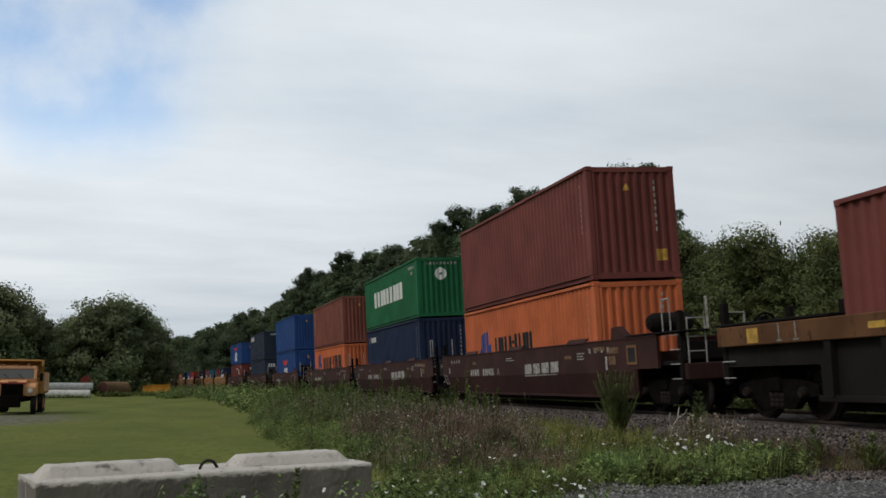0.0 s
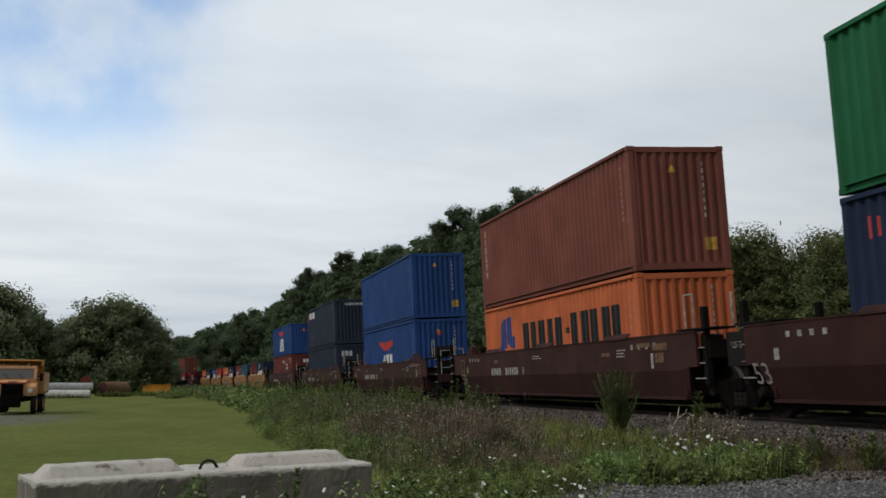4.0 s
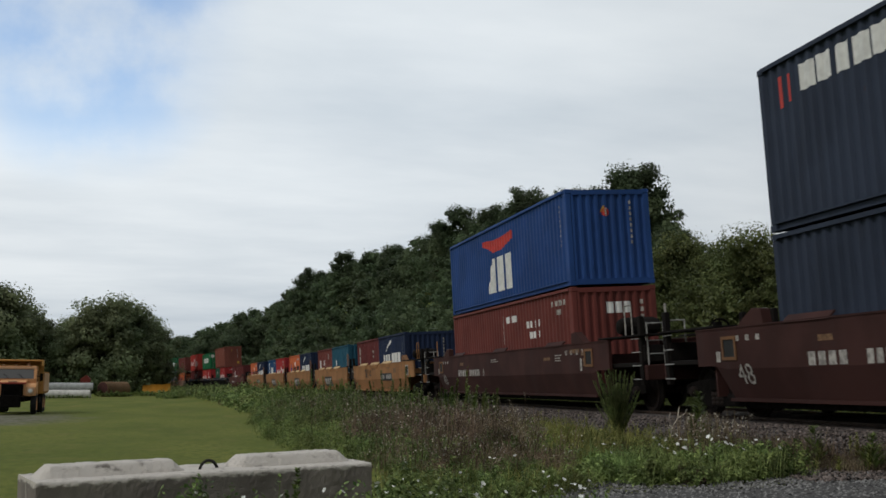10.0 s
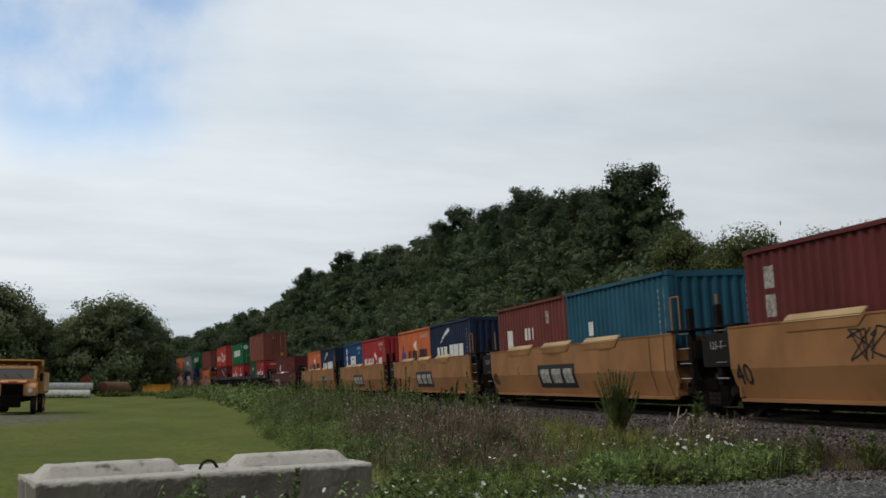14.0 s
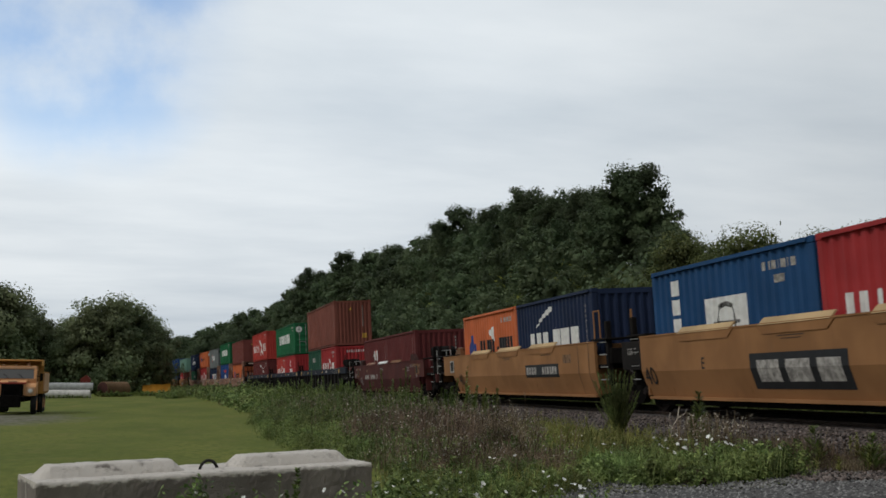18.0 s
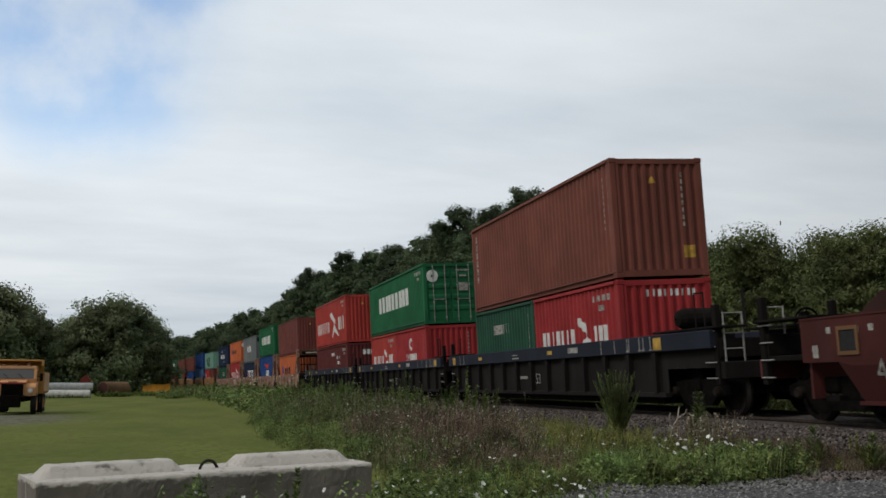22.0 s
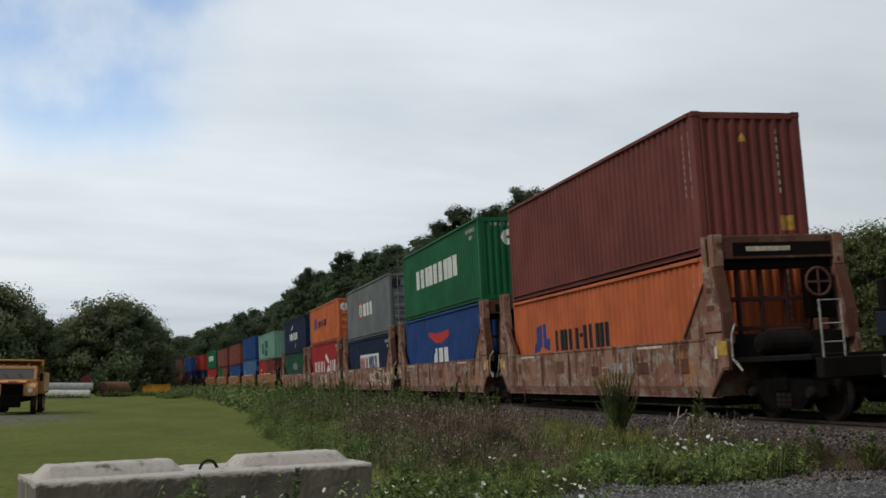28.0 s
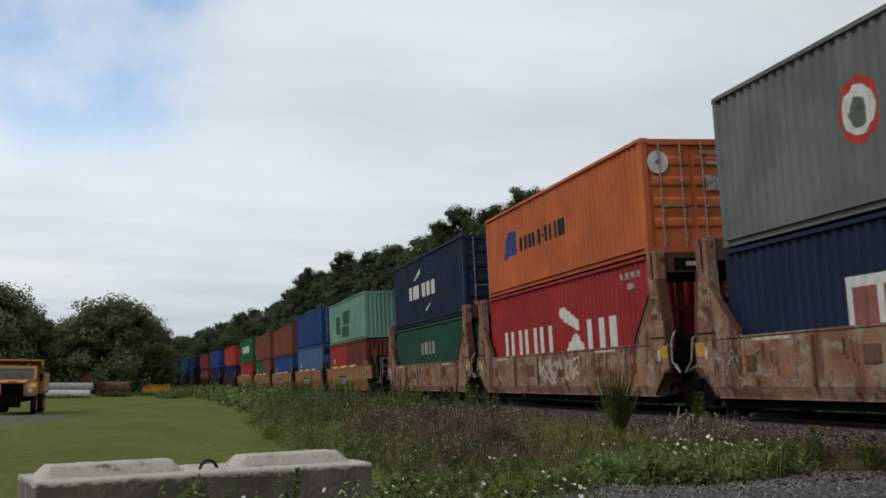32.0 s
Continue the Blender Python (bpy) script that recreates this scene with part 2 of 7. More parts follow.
class Shape:
    """Collects plain pieces of one mesh."""

    def __init__(self):
        self.v, self.f = [], []

    def add(self, verts, faces):
        n = len(self.v)
        self.v += [tuple(p) for p in verts]
        self.f += [tuple(i + n for i in fc) for fc in faces]
        return self

    def box(self, x0, x1, y0, y1, z0, z1, m=None):
        vs = [(x, y, z) for z in (z0, z1) for x, y in ((x0, y0), (x1, y0), (x1, y1), (x0, y1))]
        if m is not None:
            vs = [m @ Vector(p) for p in vs]
        return self.add(vs, [(3, 2, 1, 0), (4, 5, 6, 7), (0, 1, 5, 4), (1, 2, 6, 5), (2, 3, 7, 6), (3, 0, 4, 7)])

    def bev(self, x0, x1, y0, y1, z0, z1, c=0.01, m=None):
        """A box with all its edges broken."""
        bm = bmesh.new()
        bmesh.ops.create_cube(bm, size=1.0)
        for p in bm.verts:
            p.co = Vector(((x0 + x1) / 2 + p.co.x * (x1 - x0), (y0 + y1) / 2 + p.co.y * (y1 - y0), (z0 + z1) / 2 + p.co.z * (z1 - z0)))
        bmesh.ops.bevel(bm, geom=bm.edges[:], offset=c, segments=1, affect="EDGES", profile=0.5)
        bm.verts.index_update()
        vs = [m @ p.co if m is not None else p.co.copy() for p in bm.verts]
        fs = [[p.index for p in fc.verts] for fc in bm.faces]
        bm.free()
        return self.add(vs, fs)

    def tube(self, a, b, r0, r1=None, n=10, caps=True):
        a, b = Vector(a), Vector(b)
        r1 = r0 if r1 is None else r1
        q = (b - a).to_track_quat("Z", "Y")
        ring = [q @ Vector((math.cos(6.2832 * i / n), math.sin(6.2832 * i / n), 0)) for i in range(n)]
        vs = [a + p * r0 for p in ring] + [b + p * r1 for p in ring]
        fs = [(i, (i + 1) % n, n + (i + 1) % n, n + i) for i in range(n)]
        if caps:
            fs += [tuple(range(n))[::-1], tuple(range(n, 2 * n))]
        return self.add(vs, fs)

    def path(self, pts, r, n=6):
        for a, b in zip(pts, pts[1:]):
            self.tube(a, b, r, r, n)
        return self

    def prism(self, poly, axis, a0, a1):
        """A polygon drawn in the other two axes, pushed along one axis from a0 to a1."""
        def at(p, q):
            return {"x": (q, p[0], p[1]), "y": (p[0], q, p[1]), "z": (p[0], p[1], q)}[axis]
        n = len(poly)
        vs = [at(p, a0) for p in poly] + [at(p, a1) for p in poly]
        fs = [tuple(range(n))[::-1], tuple(range(n, 2 * n))] + [(i, (i + 1) % n, n + (i + 1) % n, n + i) for i in range(n)]
        return self.add(vs, fs)

    def lathe(self, prof, axis="x", n=20):
        """Rings (radius, along) about an axis."""
        vs, fs = [], []
        for r, a in prof:
            for i in range(n):
                c, s = r * math.cos(6.2832 * i / n), r * math.sin(6.2832 * i / n)
                vs.append({"x": (a, c, s), "y": (c, a, s), "z": (c, s, a)}[axis])
        for k in range(len(prof) - 1):
            fs += [(k * n + i, k * n + (i + 1) % n, (k + 1) * n + (i + 1) % n, (k + 1) * n + i) for i in range(n)]
        return self.add(vs, fs)

    def mesh(self, name, mat, smooth=False):
        me = bpy.data.meshes.new(name)
        me.from_pydata(self.v, [], self.f)
        bm = bmesh.new()
        bm.from_mesh(me)
        bmesh.ops.recalc_face_normals(bm, faces=bm.faces)
        bm.to_mesh(me)
        bm.free()
        if smooth:
            me.polygons.foreach_set("use_smooth", [True] * len(me.polygons))
        me.materials.append(mat)
        return me


def part(name, shape, mat, parent, label="", at=None, smooth=False):
    me = shape if isinstance(shape, bpy.types.Mesh) else shape.mesh(name, mat, smooth)
    ob = new(name, me)
    ob.parent = parent
    if at is not None:
        ob.matrix_basis = at
    if label:
        tagged(ob, label)
    return ob


def quads_mesh(name, verts, nper, mats, idx=None):
    """A mesh of loose polygons with nper corners each, from an array of corners."""
    verts = np.asarray(verts, dtype=np.float32).reshape(-1, 3)
    nf = len(verts) // nper
    me = bpy.data.meshes.new(name)
    me.vertices.add(len(verts))
    me.vertices.foreach_set("co", verts.ravel())
    me.loops.add(len(verts))
    me.loops.foreach_set("vertex_index", np.arange(len(verts), dtype=np.int32))
    me.polygons.add(nf)
    me.polygons.foreach_set("loop_start", np.arange(nf, dtype=np.int32) * nper)
    me.polygons.foreach_set("loop_total", np.full(nf, nper, dtype=np.int32))
    for m in mats:
        me.materials.append(m)
    if idx is not None:
        me.polygons.foreach_set("material_index", np.asarray(idx, dtype=np.int32))
    me.update()
    return me


def root(name, label, category, group="", at=None, kind=""):
    ob = new(name)
    ob.empty_display_size = 0.3
    tagged(ob, label, category, group, kind)
    if at is not None:
        ob.matrix_basis = at
    return ob


# ------------------------------------------------------------ the track's line
TRACK_X, RADIUS, CANT, RAIL_Z = 11.047, 1810.6, 3.281, EYE_Z - 0.504


def track_pose(s):
    """Rail level, middle of the track, s metres along it from abreast of the camera."""
    th = s / RADIUS if s > 0 else 0.0
    x = TRACK_X - (1 - math.cos(th)) * RADIUS
    y = math.sin(th) * RADIUS if s > 0 else s
    return pose(x, y, RAIL_Z, 0, -CANT, math.degrees(th))


def track_x(y):
    return TRACK_X - (y * y / (2 * RADIUS) if y > 0 else 0.0)


def travelled(t):
    """How far the train has come by t: it gains a little speed half way."""
    a = min(max(t - 14, 0), 6)
    return 10.4515 * t + 0.55 * a * a / 12 + 0.55 * max(t - 20, 0) - 0.11


MOVERS, WHEELS = [], []

# ------------------------------------------------------------ ground


def smooth01(a, b, v):
    k = min(max((v - a) / (b - a), 0.0), 1.0)
    return k * k * (3 - 2 * k)


RIDGE = [(-400, 2), (88, 2), (94, 4), (100, 9.5), (110, 16), (120, 18), (140, 20.5), (170, 22), (215, 22), (250, 23.5), (285, 23), (350, 19), (450, 14), (560, 10), (900, 6), (4000, 4)]


def ridge(y):
    for (a, p), (b, q) in zip(RIDGE, RIDGE[1:]):
        if a <= y <= b:
            return p + (q - p) * (y - a) / (b - a)
    return 4.0


def ground_z(l, y):
    """Height of the ground, l metres to the far side of the track's middle, y along the field."""
    z = -0.42 * smooth01(8, 42, y) * smooth01(-5.0, -9.5, l)
    z += 0.12 * smooth01(-9.0, -4.6, l) * smooth01(6.0, 3.5, l)
    if l > 14:
        z += ridge(y - max(l - 40, 0) * 1.6) * smooth01(17, 46, l)
    z += 0.035 * noise.noise((l * 0.35, y * 0.35, 1.0)) * smooth01(600, 60, abs(y))
    return z


def build_ground():
    ls = [-2600, -1200, -600, -300, -160, -100, -70, -50, -38, -30, -24, -20, -17] + [-15 + 0.6 * i for i in range(34)] + [6.5, 9, 12, 15, 18, 21, 24, 28, 32, 36, 40, 44, 48, 54, 62, 75, 100, 150, 300, 700, 1500, 3200]
    ys = [-2500, -1000, -400, -150, -60, -25, -10] + [-4 + 0.8 * i for i in range(60)] + [46 + 4 * i for i in range(30)] + [170 + 12 * i for i in range(30)] + [560, 680, 850, 1100, 1500, 2200, 3500, 4600]
    vs = [(track_x(min(y, 700)) + l - (max(y - 700, 0) * 0.4), y, ground_z(l, y)) for y in ys for l in ls]
    n = len(ls)
    fs = [(j * n + i, j * n + i + 1, (j + 1) * n + i + 1, (j + 1) * n + i) for j in range(len(ys) - 1) for i in range(n - 1)]
    m, nt, b = nodes_of("mown_grass", 0.95, 0.0, 0.04)
    fine = noise_at(nt, 7, 7, (1, 0.35, 1), 0.72)
    broad = ranged(nt, noise_at(nt, 0.30, 4, (1, 0.28, 1)), 0.33, 0.67)
    c = mixed(nt, broad, (0.112, 0.140, 0.033), (0.178, 0.188, 0.048))
    c = mixed(nt, ranged(nt, fine, 0.38, 0.70), c, (0.092, 0.116, 0.028))
    c = mixed(nt, ranged(nt, noise_at(nt, 1.3, 6, (1, 0.5, 1), 0.65), 0.48, 0.72, 0.0, 0.6), c, (0.165, 0.160, 0.052))
    bare = ranged(nt, noise_at(nt, 0.5, 5, (1, 0.22, 1), 0.6), 0.56, 0.76, 0.0, 0.75)
    c = mixed(nt, bare, c, (0.185, 0.160, 0.062))
    co = nt.nodes.new("ShaderNodeTexCoord")
    mp = nt.nodes.new("ShaderNodeMapping")
    mp.inputs["Location"].default_value, mp.inputs["Scale"].default_value = (9.2 / 4.2, -48 / 9.0, 0), (1 / 4.2, 1 / 9.0, 0)
    nt.links.new(co.outputs["Object"], mp.inputs[0])
    ln = nt.nodes.new("ShaderNodeVectorMath"); ln.operation = "LENGTH"
    nt.links.new(mp.outputs[0], ln.inputs[0])
    ad = nt.nodes.new("ShaderNodeMath"); ad.operation = "ADD"
    nt.links.new(ln.outputs["Value"], ad.inputs[0]); nt.links.new(noise_at(nt, 0.8, 5), ad.inputs[1])
    c = mixed(nt, ranged(nt, ad.outputs[0], 1.0, 1.75, 0.85, 0.0), c, mixed(nt, ranged(nt, noise_at(nt, 2.2, 6, (1, 0.4, 1), 0.7), 0.4, 0.62), (0.19, 0.175, 0.155), (0.10, 0.098, 0.060)))
    nt.links.new(c, b.inputs["Base Color"])
    bumped(nt, b, noise_at(nt, 30, 5), 0.6, 0.03)
    sh = Shape().add(vs, fs)
    me = sh.mesh("ground", m, True)
    tagged(new("ground", me), "mown grass field with worn patches beside the railway", "ground", kind="structure")


build_ground()


def build_track():
    """Ballast bank, sleepers and two rails, laid along the curve with its cant."""
    ss = [-260, -120, -60, -30, -12] + [-6 + 1.0 * i for i in range(60)] + [56 + 6 * i for i in range(62)]
    prof = [(-5.0, -0.62), (-4.1, -0.50), (-3.3, -0.30), (-2.65, -0.13), (-2.2, -0.07), (-1.4, -0.06), (0, -0.07), (1.4, -0.06), (1.75, -0.12), (2.6, -0.55), (3.6, -1.05), (5.2, -1.4)]
    vs, fs = [], []
    for s in ss:
        m = track_pose(s)
        for x, z in prof:
            w = 0.05 * noise.noise((x * 0.9, s * 0.5, 3.0)) if abs(x) > 1.5 else 0
            vs.append(m @ Vector((x, 0, z + w)))
    n = len(prof)
    for j in range(len(ss) - 1):
        fs += [(j * n + i, j * n + i + 1, (j + 1) * n + i + 1, (j + 1) * n + i) for i in range(n - 1)]
    m, nt, b = nodes_of("ballast_stone", 0.9)
    vor = nt.nodes.new("ShaderNodeTexVoronoi")
    vor.inputs["Scale"].default_value = 16
    co = nt.nodes.new("ShaderNodeTexCoord")
    nt.links.new(co.outputs["Object"], vor.inputs[0])
    c = mixed(nt, vor.outputs["Color"], (0.050, 0.043, 0.042), (0.145, 0.125, 0.122))
    c = mixed(nt, ranged(nt, noise_at(nt, 0.8, 4), 0.4, 0.7), c, (0.085, 0.066, 0.055))
    nt.links.new(c, b.inputs["Base Color"])
    bumped(nt, b, vor.outputs["Distance"], 1.0, 0.05)
    tagged(new("track_bed", Shape().add(vs, fs).mesh("track_bed", m)), "grey-brown crushed stone ballast under the railway track", "ballast", kind="structure")
    rail = [(-0.036, 0.0), (0.036, 0.0), (0.036, -0.04), (0.01, -0.05), (0.01, -0.15), (0.07, -0.17), (-0.07, -0.17), (-0.01, -0.15), (-0.01, -0.05), (-0.036, -0.04)]
    steel = plain("rail_steel", (0.055, 0.036, 0.026), 0.7, 0.2, 0.3, 12)
    for side in (-0.755, 0.755):
        vs, fs, k = [], [], len(rail)
        for s in ss:
            mm = track_pose(s)
            vs += [mm @ Vector((side + x, 0, z)) for x, z in rail]
        for j in range(len(ss) - 1):
            fs += [(j * k + i, j * k + (i + 1) % k, (j + 1) * k + (i + 1) % k, (j + 1) * k + i) for i in range(k)]
        tagged(new("rail", Shape().add(vs, fs).mesh("rail", steel)), "rusty steel running rail on wooden ties", "rail", "rails of the track", "structure")
    tie = Shape()
    for i in range(190):
        mm = track_pose(-6 + i * 0.52) @ pose(0, 0, 0, 0, 0, random.uniform(-1, 1))
        tie.box(-1.3, 1.3, -0.115, 0.115, -0.34, -0.165 + random.uniform(0, 0.02), mm)
    tagged(new("railway_ties", tie.mesh("railway_ties", plain("creosoted_timber", (0.040, 0.030, 0.024), 0.9, 0, 0.4, 7))), "dark weathered timber ties under the rails", "ties", kind="stuff")


build_track()

# ------------------------------------------------------------ woods
LEAF_WOOD = foliage("woodland_leaves", (0.073, 0.104, 0.053), (0.110, 0.147, 0.075), 0.36, 0.16, 0.40, 0.10)
LEAF_NEAR = foliage("trackside_leaves", (0.066, 0.086, 0.030), (0.132, 0.152, 0.056), 0.22, 0.35, 0.40, 0.3)
LEAF_LEFT = foliage("field_edge_leaves", (0.145, 0.182, 0.098), (0.205, 0.240, 0.126), 0.34, 0.16, 0.36, 0.12)
BARK = plain("bark", (0.075, 0.060, 0.046), 0.9, 0, 0.4, 5, 0.5)
RNG = np.random.default_rng(7)


def facing_leaves(c, nrm, size, jitter=0.5, aspect=0.6, rng=RNG):
    """One diamond leaf or leaf spray at each centre, its face along the given normal."""
    n = len(c)
    nrm = nrm / np.linalg.norm(nrm, axis=1)[:, None]
    a = rng.normal(size=(n, 3)); a -= (a * nrm).sum(1)[:, None] * nrm; a /= np.linalg.norm(a, axis=1)[:, None]
    b = np.cross(nrm, a)
    s = size * rng.uniform(1 - jitter, 1 + jitter, (n, 1))
    return np.stack([c - a * s, c + b * s * aspect, c + a * s, c - b * s * aspect], axis=1)


def leaf_quads(centres, size, jitter=0.5, aspect=0.6):
    """One diamond leaf at each centre, turned at random."""
    return facing_leaves(centres, RNG.normal(size=(len(centres), 3)), size, jitter, aspect)


def crown_leaves(height, width, base, clumps, per, leaf, seed, wob=0.5, aspect=0.62):
    """Leaves on the outside of rounded clumps that hang on an uneven, lobed crown; a few larger sprays fill its inside."""
    r = np.random.default_rng(seed)
    pts, nrm = [], []
    mid = base + (height - base) * 0.42
    for i in range(clumps):
        f = 0.04 + 0.96 * (i + r.uniform(0, 1)) / clumps
        z = base + (height - base) * f
        prof = math.sin(math.pi * (0.13 + 0.77 * f)) ** 0.7
        ang = i * 2.4 + r.uniform(-0.5, 0.5)
        rad = width * 0.5 * prof * r.uniform(0.55, 0.95) * (1 + 0.20 * math.sin(2 * ang + seed) + 0.10 * math.sin(5 * ang + 2 * seed))
        z -= (height - base) * 0.16 * f * (0.5 + 0.5 * math.sin(3 * ang + seed)) * min(1.0, 2 * rad / width)
        cr = r.uniform(0.65, 1.35) * width * (0.125 + 1.1 / (clumps + 8))
        k = int(per * r.uniform(0.7, 1.3))
        d = r.normal(size=(k, 3)); d /= np.linalg.norm(d, axis=1)[:, None]
        d[:, 2] += 0.22
        c = np.array([math.cos(ang) * rad, math.sin(ang) * rad, z])
        lump = 1 + 0.22 * np.sin(5 * d[:, 0] + i) * np.sin(5 * d[:, 1] + 2 * i)
        p = c + d * (np.minimum(np.abs(r.normal(0.90, 0.17, k)), 1.25) * lump * cr)[:, None] * np.array([1, 1, 0.62])
        out = c - np.array([0, 0, mid]); out /= np.linalg.norm(out) + 0.01
        pts.append(p)
        nrm.append(1.0 * d + 0.35 * out + np.array([0, 0, 0.1]) + wob * r.normal(size=(k, 3)))
    p, n = np.concatenate(pts), np.concatenate(nrm)
    q = facing_leaves(p, n, leaf, 0.5, aspect, r)
    core = p[r.integers(0, len(p), len(p) // 8)] * np.array([0.72, 0.72, 0.92]) + np.array([0, 0, 0.02 * height])
    return np.concatenate([q, facing_leaves(core, r.normal(size=(len(core), 3)), leaf * 2.2, 0.3, 0.9, r)])


def trunk_shape(height, width, base, seed, limbs=9):
    r = random.Random(seed)
    sh = Shape()
    p, lean = Vector((0, 0, -0.3)), Vector((r.uniform(-0.06, 0.06), r.uniform(-0.06, 0.06), 1))
    r0, steps = height * 0.017 + 0.05, 6
    top = height * 0.86
    for i in range(steps):
        q = p + lean * (top + 0.3) / steps + Vector((r.uniform(-0.12, 0.12), r.uniform(-0.12, 0.12), 0))
        ra, rb = r0 * (1 - i / steps) + 0.02, r0 * (1 - (i + 1) / steps) + 0.02
        sh.tube(p, q, ra, rb, 8, False)
        if i >= 1:
            for _ in range(limbs // 5 + 1):
                ang = r.uniform(0, 6.283)
                e = q + Vector((math.cos(ang), math.sin(ang), r.uniform(0.5, 1.0))) * width * r.uniform(0.10, 0.24)
                mid = q.lerp(e, 0.5) + Vector((0, 0, -0.15))
                sh.tube(q, mid, rb * 0.6, rb * 0.4, 5, False); sh.tube(mid, e, rb * 0.4, 0.015, 5, False)
        p = q
    return sh


def tree_proto(name, label, height, width, base, clumps, per, leaf, mat, seed, aspect=0.6):
    t = root(name, label, "tree")
    part("trunk", trunk_shape(height, width, base, seed), BARK, t)
    me = quads_mesh("crown", crown_leaves(height, width, base, clumps, per, leaf, seed, 0.5, aspect), 4, [mat])
    part("crown", me, mat, t)
    return t


def plant_trees(proto, places, group):
    """Stands copies of a tree at (x, y, z, scale, turn); the pattern itself takes the first place."""
    first = True
    for x, y, z, k, a in places:
        t = proto if first else copy_thing(proto, pose(0, 0, 0))
        t.matrix_basis = pose(x, y, z, 0, 0, a) @ Matrix.Diagonal((k, k, k * 1.0, 1))
        tagged(t, group=group)
        first = False


def at_l(l, y):
    return track_x(y) + l, y, ground_z(l, y) - 0.1


def build_trees():
    """Trees across the track, and the wood edge over the field."""
    near = [tree_proto("tree", "leafy green deciduous tree behind the railway", 10.0, 6.6, 0.5, 70, 370, 0.072, LEAF_NEAR, s) for s in (11, 12, 13)]
    spots = [(20, 60, 1.0), (20.5, 55.5, .98), (19.5, 51.5, 1.04), (20.5, 47.5, .95), (20, 44, .93), (19.5, 40.8, .84), (20, 37.5, .86), (20, 34, .9), (24, 57.5, .95), (24, 49.5, .9), (23.5, 45.5, .82), (24, 65, 1.0), (19.5, 66, .93), (21, 72, .95), (21.5, 31, .9), (22, 27.5, .95)]
    for i, pr in enumerate(near):
        plant_trees(pr, [(*at_l(l, y), k * (0.97 + 0.09 * math.sin(1.7 * y)), 73 * y % 360) for l, y, k in spots[i::3]], "trees behind the railway")
    ridge_spots = [(41, 110, 1.15, 0), (43, 118, .85, 1), (40, 100, .8, 2), (40, 141, 1.0, 1), (41, 133, .8, 2), (42, 126, .85, 0), (40, 170.5, 1.05, 2), (41, 158, .9, 0), (41, 184, .9, 1), (40, 210, .95, 0), (40, 230, .9, 1), (40, 250, 1.1, 2), (40, 270, .9, 0), (40, 284, 1.1, 1), (39, 92, .7, 0), (43, 106, .8, 1), (14, 252, 1.15, 0), (17, 266, 1.3, 1), (15, 284, 1.3, 2), (21, 262, 1.35, 0), (20, 300, 1.4, 1)]
    tall = [tree_proto("tree", "tall dark green tree on the wooded hillside", 11.3, 8.2, 1.6, 44, 400, 0.13, LEAF_WOOD, s) for s in (21, 22, 23)]
    for i, pr in enumerate(tall):
        plant_trees(pr, [(*at_l(l, y), k, 51 * y % 360) for l, y, k, j in ridge_spots if j == i], "trees on the ridge")
    left = [tree_proto("tree", "broad dark green tree at the edge of the field", 13.2, 13.4, 0.2, 66, 540, 0.21, LEAF_LEFT, s) for s in (31, 32)]
    edge = [(-35.5, 182, 1.50), (-30, 187, 1.18), (-24.5, 188, .92), (-20.0, 186, 1.02), (-14.4, 184, 1.30), (-9.8, 188, 1.05), (-21, 204, 1.0), (-14, 206, 1.05), (-28, 204, .95), (-14.5, 222, .95), (-14, 240, .8), (-13, 262, .75), (-42, 180, 1.3), (-50, 176, 1.3), (-35, 204, 1.3), (-20, 222, 1.0)]
    for i, pr in enumerate(left):
        plant_trees(pr, [(x, y, -0.5, k * 0.885, 37 * y % 360) for x, y, k in edge[i::2]], "trees at the field edge")
    # the wood on the hill: too many to count
    near_crowns = [crown_leaves(11, 8.0, 0.5, 24, 60, 0.235, 40 + i, 0.32, 0.7) for i in range(6)]
    far_crowns = [crown_leaves(11, 8.4, 0.5, 22, 44, 0.34, 60 + i, 0.32, 0.75) for i in range(6)]
    r = np.random.default_rng(5)
    allq = []
    y = 66.0
    while y < 520:
        step = 5.2 + y * 0.006
        l = 15.5 + r.uniform(0, 3)
        while l < 58:
            yy, ll = y + r.uniform(-2, 2), l + r.uniform(-1.5, 1.5)
            if not (yy < 80 and ll > 30):
                x, _, z = at_l(ll, yy)
                k = r.uniform(0.62, 0.98) * (0.72 if ll < 20 else 1.0)
                a = r.uniform(0, 6.283)
                p = (near_crowns if yy < 190 else far_crowns)[r.integers(6)] * k
                c, s = math.cos(a), math.sin(a)
                allq.append(np.stack([p[..., 0] * c - p[..., 1] * s + x, p[..., 0] * s + p[..., 1] * c + yy, p[..., 2] + z], axis=-1))
            l += step * r.uniform(0.8, 1.25)
        y += step
    far = quads_mesh("woods", np.concatenate(allq), 4, [LEAF_WOOD])
    tagged(new("woods", far), "dense dark green deciduous wood on the hillside", "woods", kind="stuff")
    # scrub that closes the foot of the trees on both sides
    pts, near_pts = [], []
    for i in range(560):
        l, yy = r.uniform(11.5, 18), 15 + 245 * r.uniform() ** 1.4
        x, _, z = at_l(l, yy)
        h = r.uniform(1.2, 3.4)
        d = r.normal(size=(150 if yy < 90 else 46, 3)) * np.array([1.1, 1.1, h * 0.3]) + np.array([x, yy, z + h * 0.5])
        (near_pts if yy < 90 else pts).append(d)
